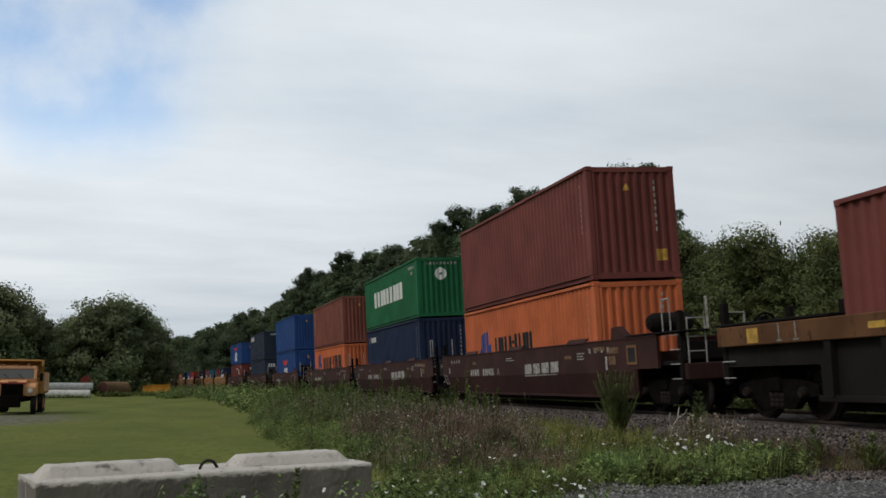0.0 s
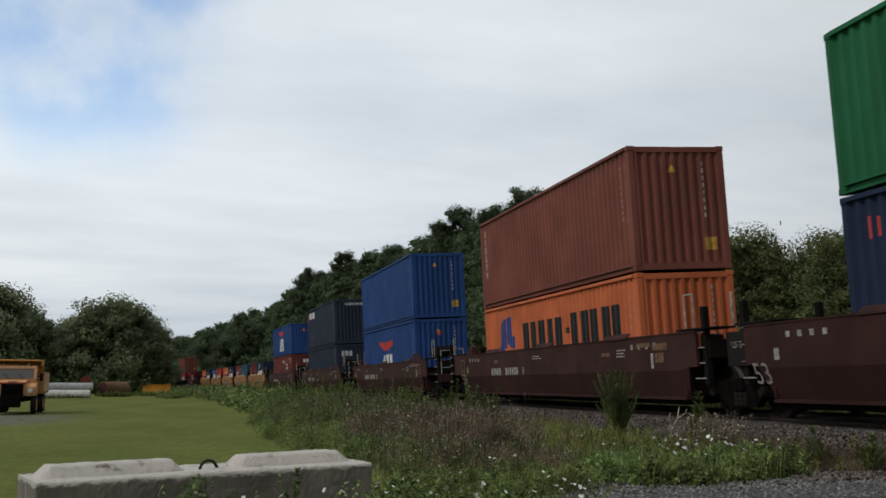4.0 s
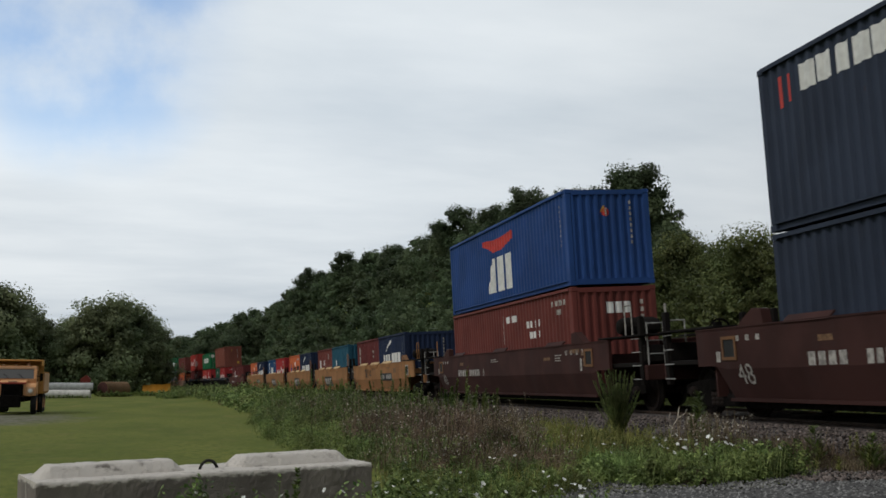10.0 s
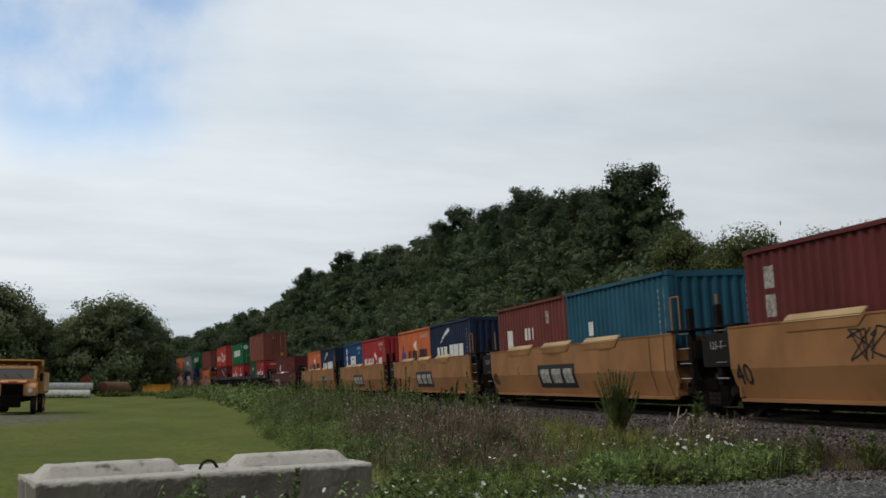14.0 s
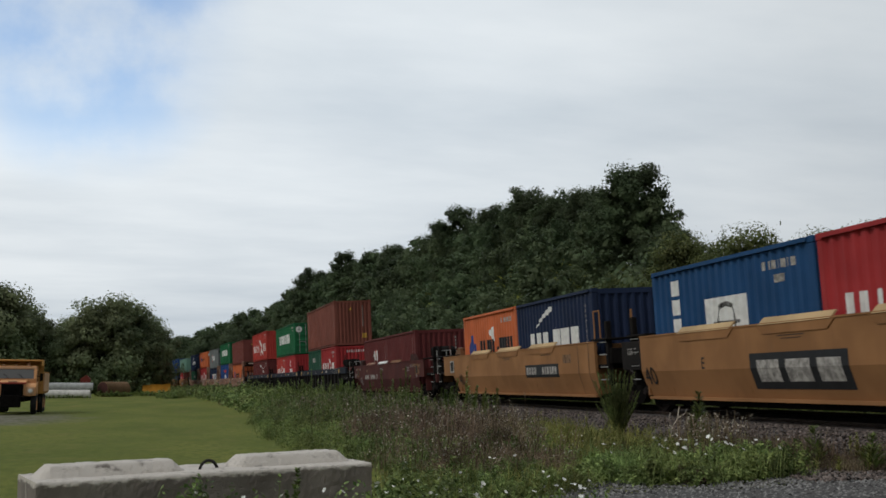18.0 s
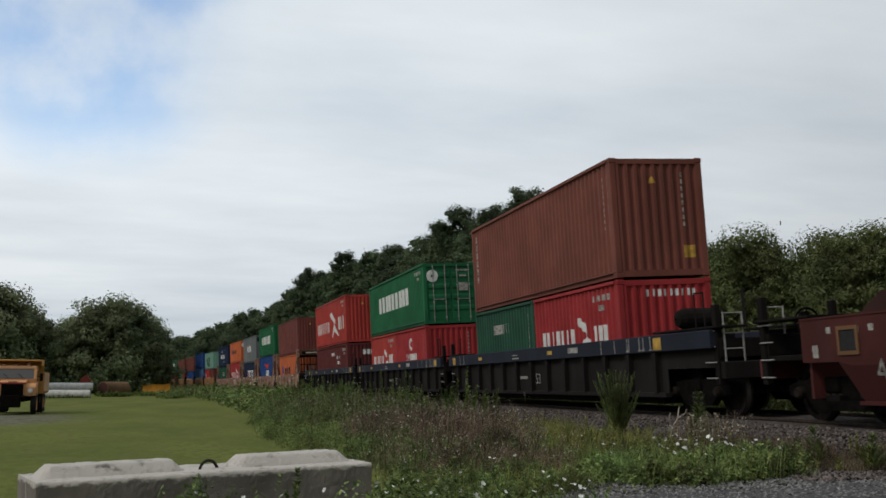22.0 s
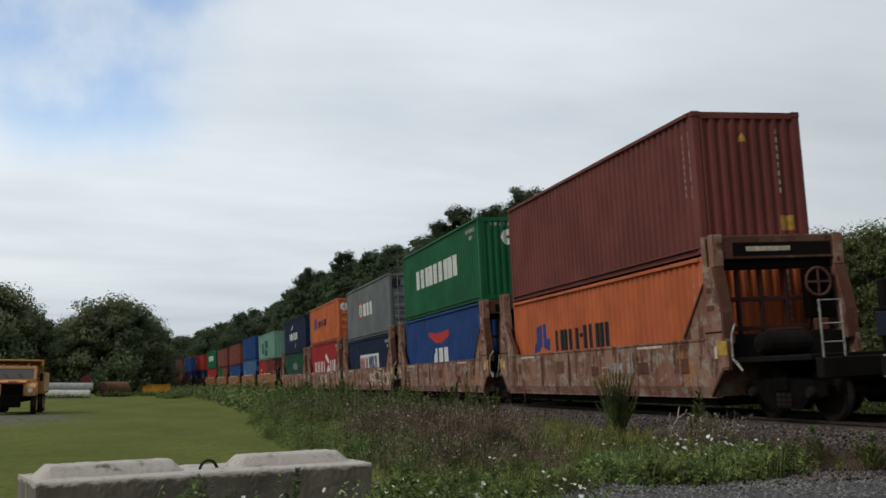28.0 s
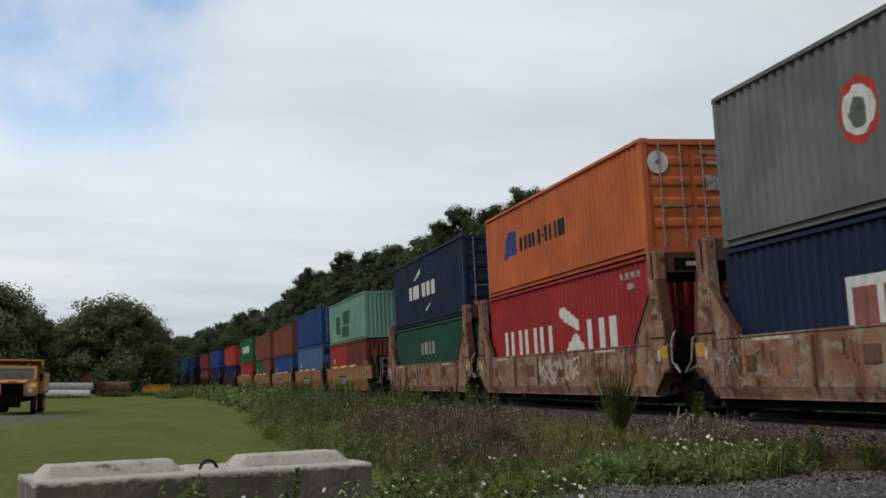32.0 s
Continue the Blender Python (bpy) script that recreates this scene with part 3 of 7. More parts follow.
    # taller hedge added close behind the track to darken the gap under the cars
    for i in range(420):
        l, yy = r.uniform(5.2, 9.5), 7 + 120 * r.uniform() ** 1.5
        x, _, z = at_l(l, yy)
        h = r.uniform(2.6, 3.6)
        near_pts.append(r.normal(size=(110, 3)) * np.array([0.7, 0.75, h * 0.27]) + np.array([x, yy, z + h * 0.5]))
    for i in range(170):
        yy = r.uniform(168, 215)
        x = r.uniform(-64, -8)
        h = r.uniform(1.5, 4.5)
        pts.append(r.normal(size=(60, 3)) * np.array([1.6, 1.4, h * 0.3]) + np.array([x, yy, h * 0.5 - 0.4]))
    q_far, q_near = leaf_quads(np.concatenate(pts), 0.24), leaf_quads(np.concatenate(near_pts), 0.10)
    sc = quads_mesh("undergrowth", np.concatenate([q_far, q_near]), 4, [LEAF_WOOD, LEAF_NEAR], np.repeat([0, 1], [len(q_far), len(q_near)]))
    tagged(new("undergrowth", sc), "dense green scrub at the foot of the trees", "undergrowth", kind="stuff")


build_trees()

# ------------------------------------------------------------ containers
FT40, FT20, HIGH, LOW = 12.19, 6.06, 2.896, 2.591
BOX_W = 1.219


def wave(a, b, pitch, out, inn):
    """Corrugation between a and b: places along, and how far out the sheet stands."""
    n = max(1, round((b - a) / pitch))
    p = (b - a) / n
    pts = []
    for i in range(n):
        s = a + i * p
        pts += [(s, out), (s + 0.30 * p, out), (s + 0.48 * p, inn), (s + 0.82 * p, inn)]
    return pts + [(b, out)]


def sheet(prof, z0, z1, place):
    vs = [place(s, o, z) for s, o in prof for z in (z0, z1)]
    fs = [(2 * i, 2 * i + 2, 2 * i + 3, 2 * i + 1) for i in range(len(prof) - 1)]
    return vs, fs


BOX_MESHES = {}


def box_meshes(L, H, door, paint_key):
    key = (L, H, door, paint_key)
    if key in BOX_MESHES:
        return BOX_MESHES[key]
    mat, h, out = PAINTS[paint_key], L / 2, []
    for sx in (-1, 1):
        prof = wave(-h + 0.16, h - 0.16, 0.276, 1.207, 1.163)
        vs, fs = sheet(prof, 0.15, H - 0.09, lambda s, o, z: (sx * o, s, z))
        out.append(("side_wall", Shape().add(vs, fs).mesh("side_wall", mat), None, ""))
        out.append(("top_rail", Shape().box(sx * 1.219 - 0.03, sx * 1.219 + 0.03 - sx * 0.03, -h + 0.16, h - 0.16, H - 0.085, H - 0.012).mesh("top_rail", mat), None, ""))
        out.append(("bottom_rail", Shape().prism([(sx * 1.217, 0.012), (sx * 1.217, 0.032), (sx * 1.155, 0.038), (sx * 1.155, 0.128), (sx * 1.217, 0.134), (sx * 1.217, 0.168), (sx * 1.14, 0.168), (sx * 1.14, 0.012)], "y", -h + 0.16, h - 0.16).mesh("bottom_rail", mat), None, ""))
    for ey in (-1, 1):
        for sx in (-1, 1):
            post = Shape().bev(sx * 1.135 - 0.08, sx * 1.135 + 0.08, ey * (h - 0.085) - 0.08, ey * (h - 0.085) + 0.08, 0.11, H - 0.11, 0.02)
            out.append(("corner_post", post.mesh("corner_post", mat), None, ""))
            for z in (0, H - 0.118):
                cast = Shape().bev(sx * 1.132 - 0.089, sx * 1.132 + 0.089, ey * (h - 0.089) - 0.091, ey * (h - 0.089) + 0.091, z, z + 0.118, 0.012)
                cast.box(sx * 1.2225 - 0.0015, sx * 1.2225 + 0.0015, ey * (h - 0.089) - 0.04, ey * (h - 0.089) + 0.04, z + 0.035, z + 0.085)
                out.append(("corner_casting", cast.mesh("corner_casting", mat), None, ""))
        beam = Shape().box(-1.05, 1.05, ey * (h - 0.05) - 0.045, ey * (h - 0.05) + 0.045, H - 0.15, H - 0.02)
        out.append(("end_header", beam.mesh("end_header", mat), None, ""))
        beam = Shape().box(-1.05, 1.05, ey * (h - 0.06) - 0.05, ey * (h - 0.06) + 0.05, 0.02, 0.17)
        out.append(("end_sill", beam.mesh("end_sill", mat), None, ""))
        if door and ey < 0:
            for sx in (-1, 1):
                d = Shape()
                y0 = -h + 0.055
                x0, x1 = (-1.05, -0.006) if sx < 0 else (0.006, 1.05)
                d.box(x0, x1, y0, y0 + 0.04, 0.18, H - 0.16)
                rods = []
                for i in range(4):
                    zz = 0.30 + (H - 0.72) * (i + 0.5) / 4
                    rib = Shape().prism([(y0, zz), (y0 - 0.035, zz + 0.07), (y0 - 0.035, zz + 0.19), (y0, zz + 0.26)], "x", x0 + 0.07, x1 - 0.07)
                    rods.append(("door_rib", rib.mesh("door_rib", mat), ""))
                for xr in (x0 + 0.26, x1 - 0.26):
                    rod = Shape().tube((xr, y0 - 0.06, 0.10), (xr, y0 - 0.06, H - 0.08), 0.015, None, 8)
                    for zz in (0.25, 0.9, 1.6, H - 0.35):
                        rod.box(xr - 0.035, xr + 0.035, y0 - 0.075, y0 - 0.02, zz, zz + 0.05)
                    rod.box(xr, xr + 0.42 * (1 if xr < (x0 + x1) / 2 else -1), y0 - 0.085, y0 - 0.06, 1.02, 1.06)
                    rods.append(("lock_rod", rod.mesh("lock_rod", BARE), "galvanised lock rod"))
                out.append(("door", d.mesh("door", mat), rods, ""))
        else:
            prof = wave(-1.055, 1.055, 0.235, h - 0.012, h - 0.064)
            vs, fs = sheet(prof, 0.16, H - 0.10, lambda s, o, z: (s, ey * o, z))
            out.append(("end_wall", Shape().add(vs, fs).mesh("end_wall", mat), None, ""))
    crest = []
    for i in range(int(L / 0.42)):
        yy = -h + 0.35 + i * 0.42
        if yy < h - 0.35:
            crest += [(yy, H - 0.025), (yy + 0.06, H - 0.005), (yy + 0.16, H - 0.005), (yy + 0.22, H - 0.025)]
    roof = Shape()
    ends = [(-h + 0.12, H - 0.025)] + crest + [(h - 0.12, H - 0.025)]
    roof.add([(x, y, z) for y, z in ends for x in (-1.19, 1.19)], [(2 * i, 2 * i + 1, 2 * i + 3, 2 * i + 2) for i in range(len(ends) - 1)])
    out.append(("roof", roof.mesh("roof", mat), None, ""))
    fl = Shape().box(-1.16, 1.16, -h + 0.12, h - 0.12, 0.12, 0.16)
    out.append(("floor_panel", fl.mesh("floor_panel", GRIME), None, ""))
    BOX_MESHES[key] = out
    return out


# painted marks: columns (u0, low, high, u1, low, high) from the tail end of the side, or from the near post of the front end
def bar(u0, u1, v0, v1):
    return [(u0, v0, v1, u1, v0, v1)]


def letters(u0, u1, v0, v1, n, fill=0.80):
    w = (u1 - u0) / n
    cols = []
    for i in range(n):
        a, b = u0 + i * w, u0 + i * w + w * fill
        cols += bar(a, b, v0, v1)
    return cols


def specks(u, v0, v1, n, w=0.07, fill=0.6):
    h = (v1 - v0) / n
    return [c for i in range(n) for c in bar(u, u + w, v0 + i * h, v0 + i * h + h * fill)]


def disc(u, v, r, n=10, hole=0.0):
    cols = []
    for i in range(n):
        a, b = -r + 2 * r * i / n, -r + 2 * r * (i + 1) / n
        ya, yb = math.sqrt(max(r * r - a * a, 0)), math.sqrt(max(r * r - b * b, 0))
        ha, hb = math.sqrt(max(hole * hole - a * a, 0)), math.sqrt(max(hole * hole - b * b, 0))
        if hole and (ha or hb):
            cols += [(u + a, v + ha, v + ya, u + b, v + hb, v + yb), (u + a, v - ya, v - ha, u + b, v - yb, v - hb)]
        else:
            cols.append((u + a, v - ya, v + ya, u + b, v - yb, v + yb))
    return cols


def side_marks(style, L, H):
    codes = [("c", specks(L - 0.55, H * 0.42, H * 0.88, 9)), ("c", specks(L - 0.34, H * 0.40, H * 0.9, 4, 0.05, 0.8))]
    small = [("c", [c for i in range(7) for c in bar(L - 1.6 + i * 0.15, L - 1.51 + i * 0.15, H - 0.42, H - 0.27)]), ("c", bar(L - 1.25, L - 0.95, H - 0.66, H - 0.52))]
    if style == "wide":
        return [("w", letters(2.55, 9.4, 1.05 + 0.13 * (H > 2.8), 1.82 + 0.15 * (H > 2.8), 9, 0.76))] + small
    if style in ("leaning", "leaning_big"):     # blue slanted emblem and dark lettering, low on the side
        if L < 7:
            e = [(0.5, 1.15, 1.2, 0.85, 1.15, 1.9), (0.85, 1.0, 1.9, 1.1, 1.2, 1.92), (1.1, 1.2, 1.92, 1.25, 1.45, 1.6), (1.25, 1.3, 1.6, 1.5, 1.3, 1.6)]
            return [("b", e), ("k", letters(2.0, 3.75, 1.0, 1.68, 5, 0.72) + bar(3.82, 4.02, 1.32, 1.42) + letters(4.1, 5.65, 1.0, 1.70, 5, 0.72)), ("w", [(3.0, 1.9, 1.95, 3.5, 1.65, 2.1), (3.5, 1.65, 2.0, 3.7, 1.6, 1.7)])] + small[:1]
        if style == "leaning":
            e = [(1.75, 1.0, 1.05, 2.05, 1.0, 1.72), (2.05, 1.0, 1.72, 2.4, 1.15, 1.78), (2.45, 1.2, 1.78, 2.75, 1.05, 1.8), (2.75, 1.05, 1.35, 3.05, 1.05, 1.38)]
            return [("b", e), ("k", letters(3.5, 5.3, 1.0, 1.56, 5, 0.7) + bar(5.36, 5.55, 1.3, 1.4) + letters(5.62, 7.4, 1.0, 1.6, 5, 0.7))] + codes
        e = [(1.5, 1.1, 1.15, 1.85, 1.1, 2.1), (1.85, 1.1, 2.1, 2.3, 1.3, 2.18), (2.36, 1.35, 2.18, 2.75, 1.2, 2.2), (2.75, 1.2, 1.55, 3.1, 1.2, 1.6)]
        return [("b", e), ("k", letters(3.9, 7.4, 1.0, 1.92, 5, 0.74) + bar(7.5, 7.8, 1.45, 1.6) + letters(7.9, 11.3, 1.0, 1.97, 5, 0.72))] + codes
    if style == "leaning_high":
        return [("b", [(1.8, 1.05, 1.15, 2.2, 1.05, 1.85), (2.2, 1.1, 1.85, 3.0, 1.1, 1.85)]), ("k", letters(3.4, 5.3, 1.14, 1.56, 5, 0.72) + bar(5.4, 5.55, 1.32, 1.4) + letters(5.65, 7.3, 1.14, 1.6, 5, 0.7))]
    if style in ("flag", "flag_low"):
        if L < 7:
            f = [(3.27, 1.75, 1.8, 3.45, 1.6, 1.85), (3.45, 1.6, 1.85, 3.95, 1.38, 1.62), (3.45, 1.05, 1.12, 3.9, 1.05, 1.38), (3.9, 1.05, 1.38, 4.25, 1.05, 1.1)]
            return [("w", letters(0.6, 3.2, 1.0, 1.58, 7, 0.45)), ("w", f), ("w", letters(4.4, 5.35, 1.0, 1.58, 3, 0.5))] + small
        if style == "flag_low":
            f = [(6.3, 1.95, 2.05, 6.7, 1.75, 2.16), (6.7, 1.75, 2.16, 7.7, 1.45, 1.75), (6.8, 0.95, 1.02, 7.5, 0.95, 1.45), (7.5, 0.95, 1.45, 8.1, 0.95, 1.02)]
            return [("w", letters(1.4, 6.1, 0.95, 1.7, 7, 0.42)), ("w", f), ("w", letters(8.3, 10.5, 0.95, 1.7, 3, 0.5))] + small
        f = [(6.4, 1.95, 2.05, 6.8, 1.75, 2.2), (6.8, 1.75, 2.2, 8.2, 1.35, 1.65), (6.9, 0.45, 0.55, 7.8, 0.9, 1.35), (7.8, 0.9, 1.4, 9.4, 0.5, 0.62)]
        return [("w", letters(0.75, 6.2, 0.9, 1.62, 7, 0.42)), ("w", f), ("w", letters(9.5, 11.7, 0.9, 1.70, 3, 0.5))] + small
    if style == "swoosh":      # bold low lettering and a rising stroke
        sw = [(1.70, 1.80, 1.82, 1.95, 1.92, 2.02), (1.95, 1.92, 2.02, 2.4, 2.08, 2.20), (2.4, 2.08, 2.20, 2.8, 2.16, 2.34), (2.8, 2.16, 2.34, 3.05, 2.24, 2.36), (3.05, 2.24, 2.36, 3.12, 2.28, 2.33)]
        return [("w", letters(1.08, 2.75, 0.95, 1.66, 3, 0.8)), ("w", letters(2.98, 5.1, 0.95, 1.70, 3, 0.84)), ("w", sw)] + codes[:1]
    if style == "two_strokes":
        return [("w", letters(3.2, 5.2, 1.15, 1.72, 3, 0.75) + letters(5.6, 8.0, 1.15, 1.72, 3, 0.75)), ("w", [(4.2, 1.95, 2.0, 5.4, 2.2, 2.42), (6.0, 0.45, 0.55, 7.0, 0.8, 0.86)])]
    if style == "boxed":
        return [("w", bar(3.55, 8.75, 0.7, 1.72)), ("r", letters(3.75, 6.0, 0.8, 1.55, 3, 0.76)), ("b", letters(6.2, 8.6, 0.8, 1.60, 3, 0.78))] + small
    if style == "wing":
        w = [(4.3, 2.02, 2.2, 4.8, 1.92, 2.18), (4.8, 1.92, 2.18, 5.4, 1.72, 2.12), (5.4, 1.72, 2.12, 6.3, 1.72, 2.12), (6.3, 1.72, 2.12, 7.5, 1.95, 2.2)]
        return [("r", w), ("w", [(4.7, 0.40, 0.46, 5.25, 0.40, 1.52), (5.25, 0.40, 1.52, 5.5, 0.40, 1.52)]), ("w", bar(5.72, 6.5, 0.40, 1.52)), ("w", bar(6.7, 7.3, 0.40, 1.52))] + codes
    if style == "stub":
        return [("w", letters(1.25, 3.6, H - 0.70, H - 0.26, 5, 0.8)), ("r", bar(0.6, 0.72, H - 0.85, H - 0.3) + bar(0.85, 0.97, H - 0.8, H - 0.32))] + codes
    if style == "stub_small":
        return [("w", letters(1.05, 2.45, H - 0.66, H - 0.40, 5, 0.8)), ("r", bar(0.62, 0.70, H - 0.72, H - 0.38) + bar(0.78, 0.86, H - 0.7, H - 0.4))] + codes
    if style == "stars":
        return [("w", letters(6.45, 7.43, 1.95, 2.15, 5, 0.75)), ("w", letters(8.4, 9.7, 1.70, 1.90, 4, 0.55) + letters(8.6, 9.7, 1.38, 1.58, 3, 0.55)), ("w", bar(0.5, 0.62, 1.5, 2.0)), ("c", bar(5.75, 5.8, 1.3, 2.2) + bar(6.0, 6.04, 1.3, 2.2))] + small
    if style == "badge":
        return [("r", disc(4.3, 1.57, 0.52, 10, 0.40)), ("w", disc(4.3, 1.57, 0.39, 10)), ("g", disc(4.28, 1.53, 0.24, 8)), ("w", letters(5.1, 7.85, 1.2, 1.88, 3, 0.74))] + codes[:1]
    if style == "serif":
        if L < 7:
            return [("c", letters(2.05, 3.75, 1.75, 2.05, 7, 0.6))] + codes
        return [("c", letters(5.0, 7.6, 1.35, 1.85, 4, 0.6))] + codes
    if style == "oval":
        return [("w", disc(3.1, 1.9, 0.28, 8, 0.16)), ("w", letters(2.1, 4.3, 1.2, 1.48, 7, 0.6))] + codes
    if style == "column":      # letters down the tail end and a white square emblem
        return [("w", specks(0.85, 0.82, 2.4, 4, 0.40, 0.8)), ("w", bar(2.3, 3.8, 0.8, 1.84)), ("k", disc(3.05, 1.35, 0.40, 12, 0.31)), ("k", bar(2.6, 3.5, 1.32, 1.38)), ("k", bar(3.02, 3.08, 0.9, 1.84))] + small
    if style == "tail_column":
        return [("c", specks(0.45, H * 0.34, H * 0.92, 6, 0.2, 0.75))] + codes
    if style == "two_letters":
        return [("c", specks(0.64, 0.85, 2.35, 3, 0.32, 0.78)), ("c", bar(4.9, 5.0, H - 0.5, H - 0.2)), ("c", letters(4.3, 4.75, 1.85, 2.0, 3) + letters(4.3, 4.75, 1.6, 1.72, 3))] + small[:0]
    if style == "few":
        return [("w", letters(0.9, 1.4, 1.3, 1.85, 1)), ("w", letters(2.6, 3.5, 1.5, 1.85, 3, 0.5)), ("c", bar(4.5, 4.62, 1.9, 2.25))]
    if style == "diamonds":
        return [("w", [(2.6, 1.7, 1.72, 2.85, 1.42, 2.0), (2.85, 1.42, 2.0, 3.1, 1.7, 1.72), (3.2, 1.7, 1.72, 3.45, 1.42, 2.0), (3.45, 1.42, 2.0, 3.7, 1.7, 1.72)]), ("r", bar(3.0, 3.25, 1.85, 2.0))] + codes
    if style == "patched":
        return [("g", bar(2.6, 4.2, 0.6, 1.7) + bar(4.6, 7.2, 0.35, 1.0) + bar(5.2, 7.6, 1.1, 1.9))]
    if style == "end_codes":
        return codes
    if style == "low_mark":
        return [("w", bar(1.5, 1.8, 1.4, 1.75))] + codes
    return codes[:1]


def end_marks(style, H):
    codes = [("c", specks(1.83, H * 0.42, H * 0.9, 8, 0.07))]
    tri = [("y", [(1.0, H - 0.62, H - 0.60, 1.09, H - 0.62, H - 0.44), (1.09, H - 0.62, H - 0.44, 1.18, H - 0.62, H - 0.60)])]
    if style == "rosette":
        return [("w", disc(1.1, H - 0.72, 0.27, 14, 0.06)), ("c", [c for i in range(9) for c in bar(0.45 + i * 0.16, 0.53 + i * 0.16, H - 0.32, H - 0.2)])]
    if style == "plate":
        return codes + tri + [("y", bar(1.8, 2.1, 0.45, 0.75))]
    if style == "three":
        return [("w", letters(1.0, 1.75, H - 0.72, H - 0.42, 3, 0.8)), ("c", specks(1.98, 0.5, H - 0.3, 9))]
    if style == "three_low":
        return [("w", letters(0.4, 1.15, H - 0.75, H - 0.42, 3, 0.75)), ("c", bar(1.85, 1.89, 0.4, H - 0.5) + bar(2.1, 2.14, 0.3, H - 0.3))]
    if style == "cross":
        return codes + tri + [("r", disc(1.15, H - 0.62, 0.12, 8)), ("w", bar(1.12, 1.18, H - 0.72, H - 0.5))]
    if style == "bars":
        return codes
    if style == "line":
        return [("w", bar(1.86, 1.93, H * 0.45, H * 0.92))] + tri
    if style == "row":
        return [("w", [c for i in range(9) for c in bar(0.75 + i * 0.15, 0.82 + i * 0.15, H - 0.42, H - 0.25)])]
    if style == "doorplate":
        return [("w", disc(0.40, H - 0.55, 0.26, 14, 0.06)), ("c", letters(1.45, 2.0, H - 0.36, H - 0.28, 3) + bar(1.55, 1.95, H - 1.2, H - 0.85) + bar(1.6, 1.9, H - 0.6, H - 0.52))]
    if style == "dark_badge":
        return [("k", disc(0.35, H - 0.5, 0.24, 10)), ("c", bar(0.35, 0.6, 0.35, 0.45) + bar(1.5, 1.9, H - 0.5, H - 0.4))]
    return codes


def lay_marks(ob, marks, prof, place, name="painted_mark"):
    """Lays each mark on the sheet: cut at every fold, a hair proud of it."""
    pieces = []
    for key, cols in marks:
        if key == "c" or len(cols) > 14:
            pieces.append((key, cols))
            continue
        run = []
        for c in cols:
            if run and abs(run[-1][3] - c[0]) > 1e-6:
                pieces.append((key, run))
                run = []
            run.append(c)
        pieces.append((key, run))
    for key, cols in pieces:
        sh = Shape()
        for u0, a0, b0, u1, a1, b1 in cols:
            cuts = [u0] + [s for s, _ in prof if u0 < s < u1] + [u1]
            for p, q in zip(cuts, cuts[1:]):
                vs = []
                for u in (p, q):
                    k = (u - u0) / (u1 - u0)
                    o = prof[0][1]
                    for (s, oa), (t, ob2) in zip(prof, prof[1:]):
                        if s <= u <= t:
                            o = oa + (ob2 - oa) * (u - s) / max(t - s, 1e-6)
                            break
                    vs += [place(u, o + 0.004, a0 + (a1 - a0) * k), place(u, o + 0.004, b0 + (b1 - b0) * k)]
                sh.add(vs, [(0, 2, 3, 1)])
        if sh.v:
            pm = part(name, sh, MARKS[key], ob)
            if len(cols) > 1:
                tagged(pm, kind="stuff")


COLOUR_WORDS = dict(maroon="maroon", wine="dark wine-red", brown="brown", rust_red="oxide-red", red="red", scarlet="bright red", orange="orange", green="green", dark_green="dark green",
                    pale_green="faded pale green", blue="blue", light_blue="light blue", navy="navy blue", slate="slate-blue", teal="teal", delta="mid-blue", grey="grey")


def container(s_mid, z, L, H, col, style="", end="", door=False, tier="lower"):
    """One container; s_mid is where its middle stands on the train's line."""
    size = "forty-foot" if L > 7 else "twenty-foot"
    where = "stacked on top" if tier == "upper" else "low in a well car"
    extra = ", doors forward" if door else ""
    ob = root("shipping_container", f"{COLOUR_WORDS[col]} corrugated {size} container {where}{extra}", "shipping container", "containers on the train")
    for name, me, subs, label in box_meshes(L, H, door, col):
        p = part(name, me, None, ob, label)
        for n2, me2, l2 in subs or []:
            part(n2, me2, None, p, l2)
    h = L / 2
    sp = [(h - s, o) for s, o in reversed(wave(-h + 0.16, h - 0.16, 0.276, 1.207, 1.163))]
    lay_marks(ob, side_marks(style, L, H), sp, lambda u, o, v: (-o, h - u, v))
    ep = [(-1.3, h - 0.012), (1.3, h - 0.012)] if door else [(s, o) for s, o in wave(-1.055, 1.055, 0.235, h - 0.012, h - 0.064)]
    lay_marks(ob, end_marks(end, H), [(s + 1.219, o) for s, o in ep], lambda u, o, v: (u - 1.219, -o, v))
    MOVERS.append((ob, s_mid, z))
    return ob


# ------------------------------------------------------------ cars
WHEEL_R = 0.4826
WORN_TAN = paint("worn_tan_steel", (0.20, 0.105, 0.055), 0.6, 0.8)
GUIDE_CREAM = paint("cream_guide_paint", (0.52, 0.37, 0.20), 0.3, 0.75)


def wheelset_mesh():
    sh = Shape().tube((-1.0, 0, 0), (1.0, 0, 0), 0.085, None, 12)
    for sx in (-1, 1):
        prof = [(0.10, 0.70), (0.16, 0.68), (0.36, 0.70), (0.40, 0.675), (0.505, 0.68), (0.505, 0.705), (WHEEL_R + 0.004, 0.72), (WHEEL_R - 0.004, 0.81), (0.40, 0.815), (0.37, 0.76), (0.17, 0.80), (0.12, 0.83), (0.10, 0.83)]
        sh.lathe([(r, sx * a) for r, a in prof], "x", 28)
    return sh.mesh("wheelset", WHEEL_STEEL, False)


TREAD = plain("worn_tread", (0.10, 0.09, 0.085), 0.5, 0.5, 0.1, 6, 0)
PARTS = {}


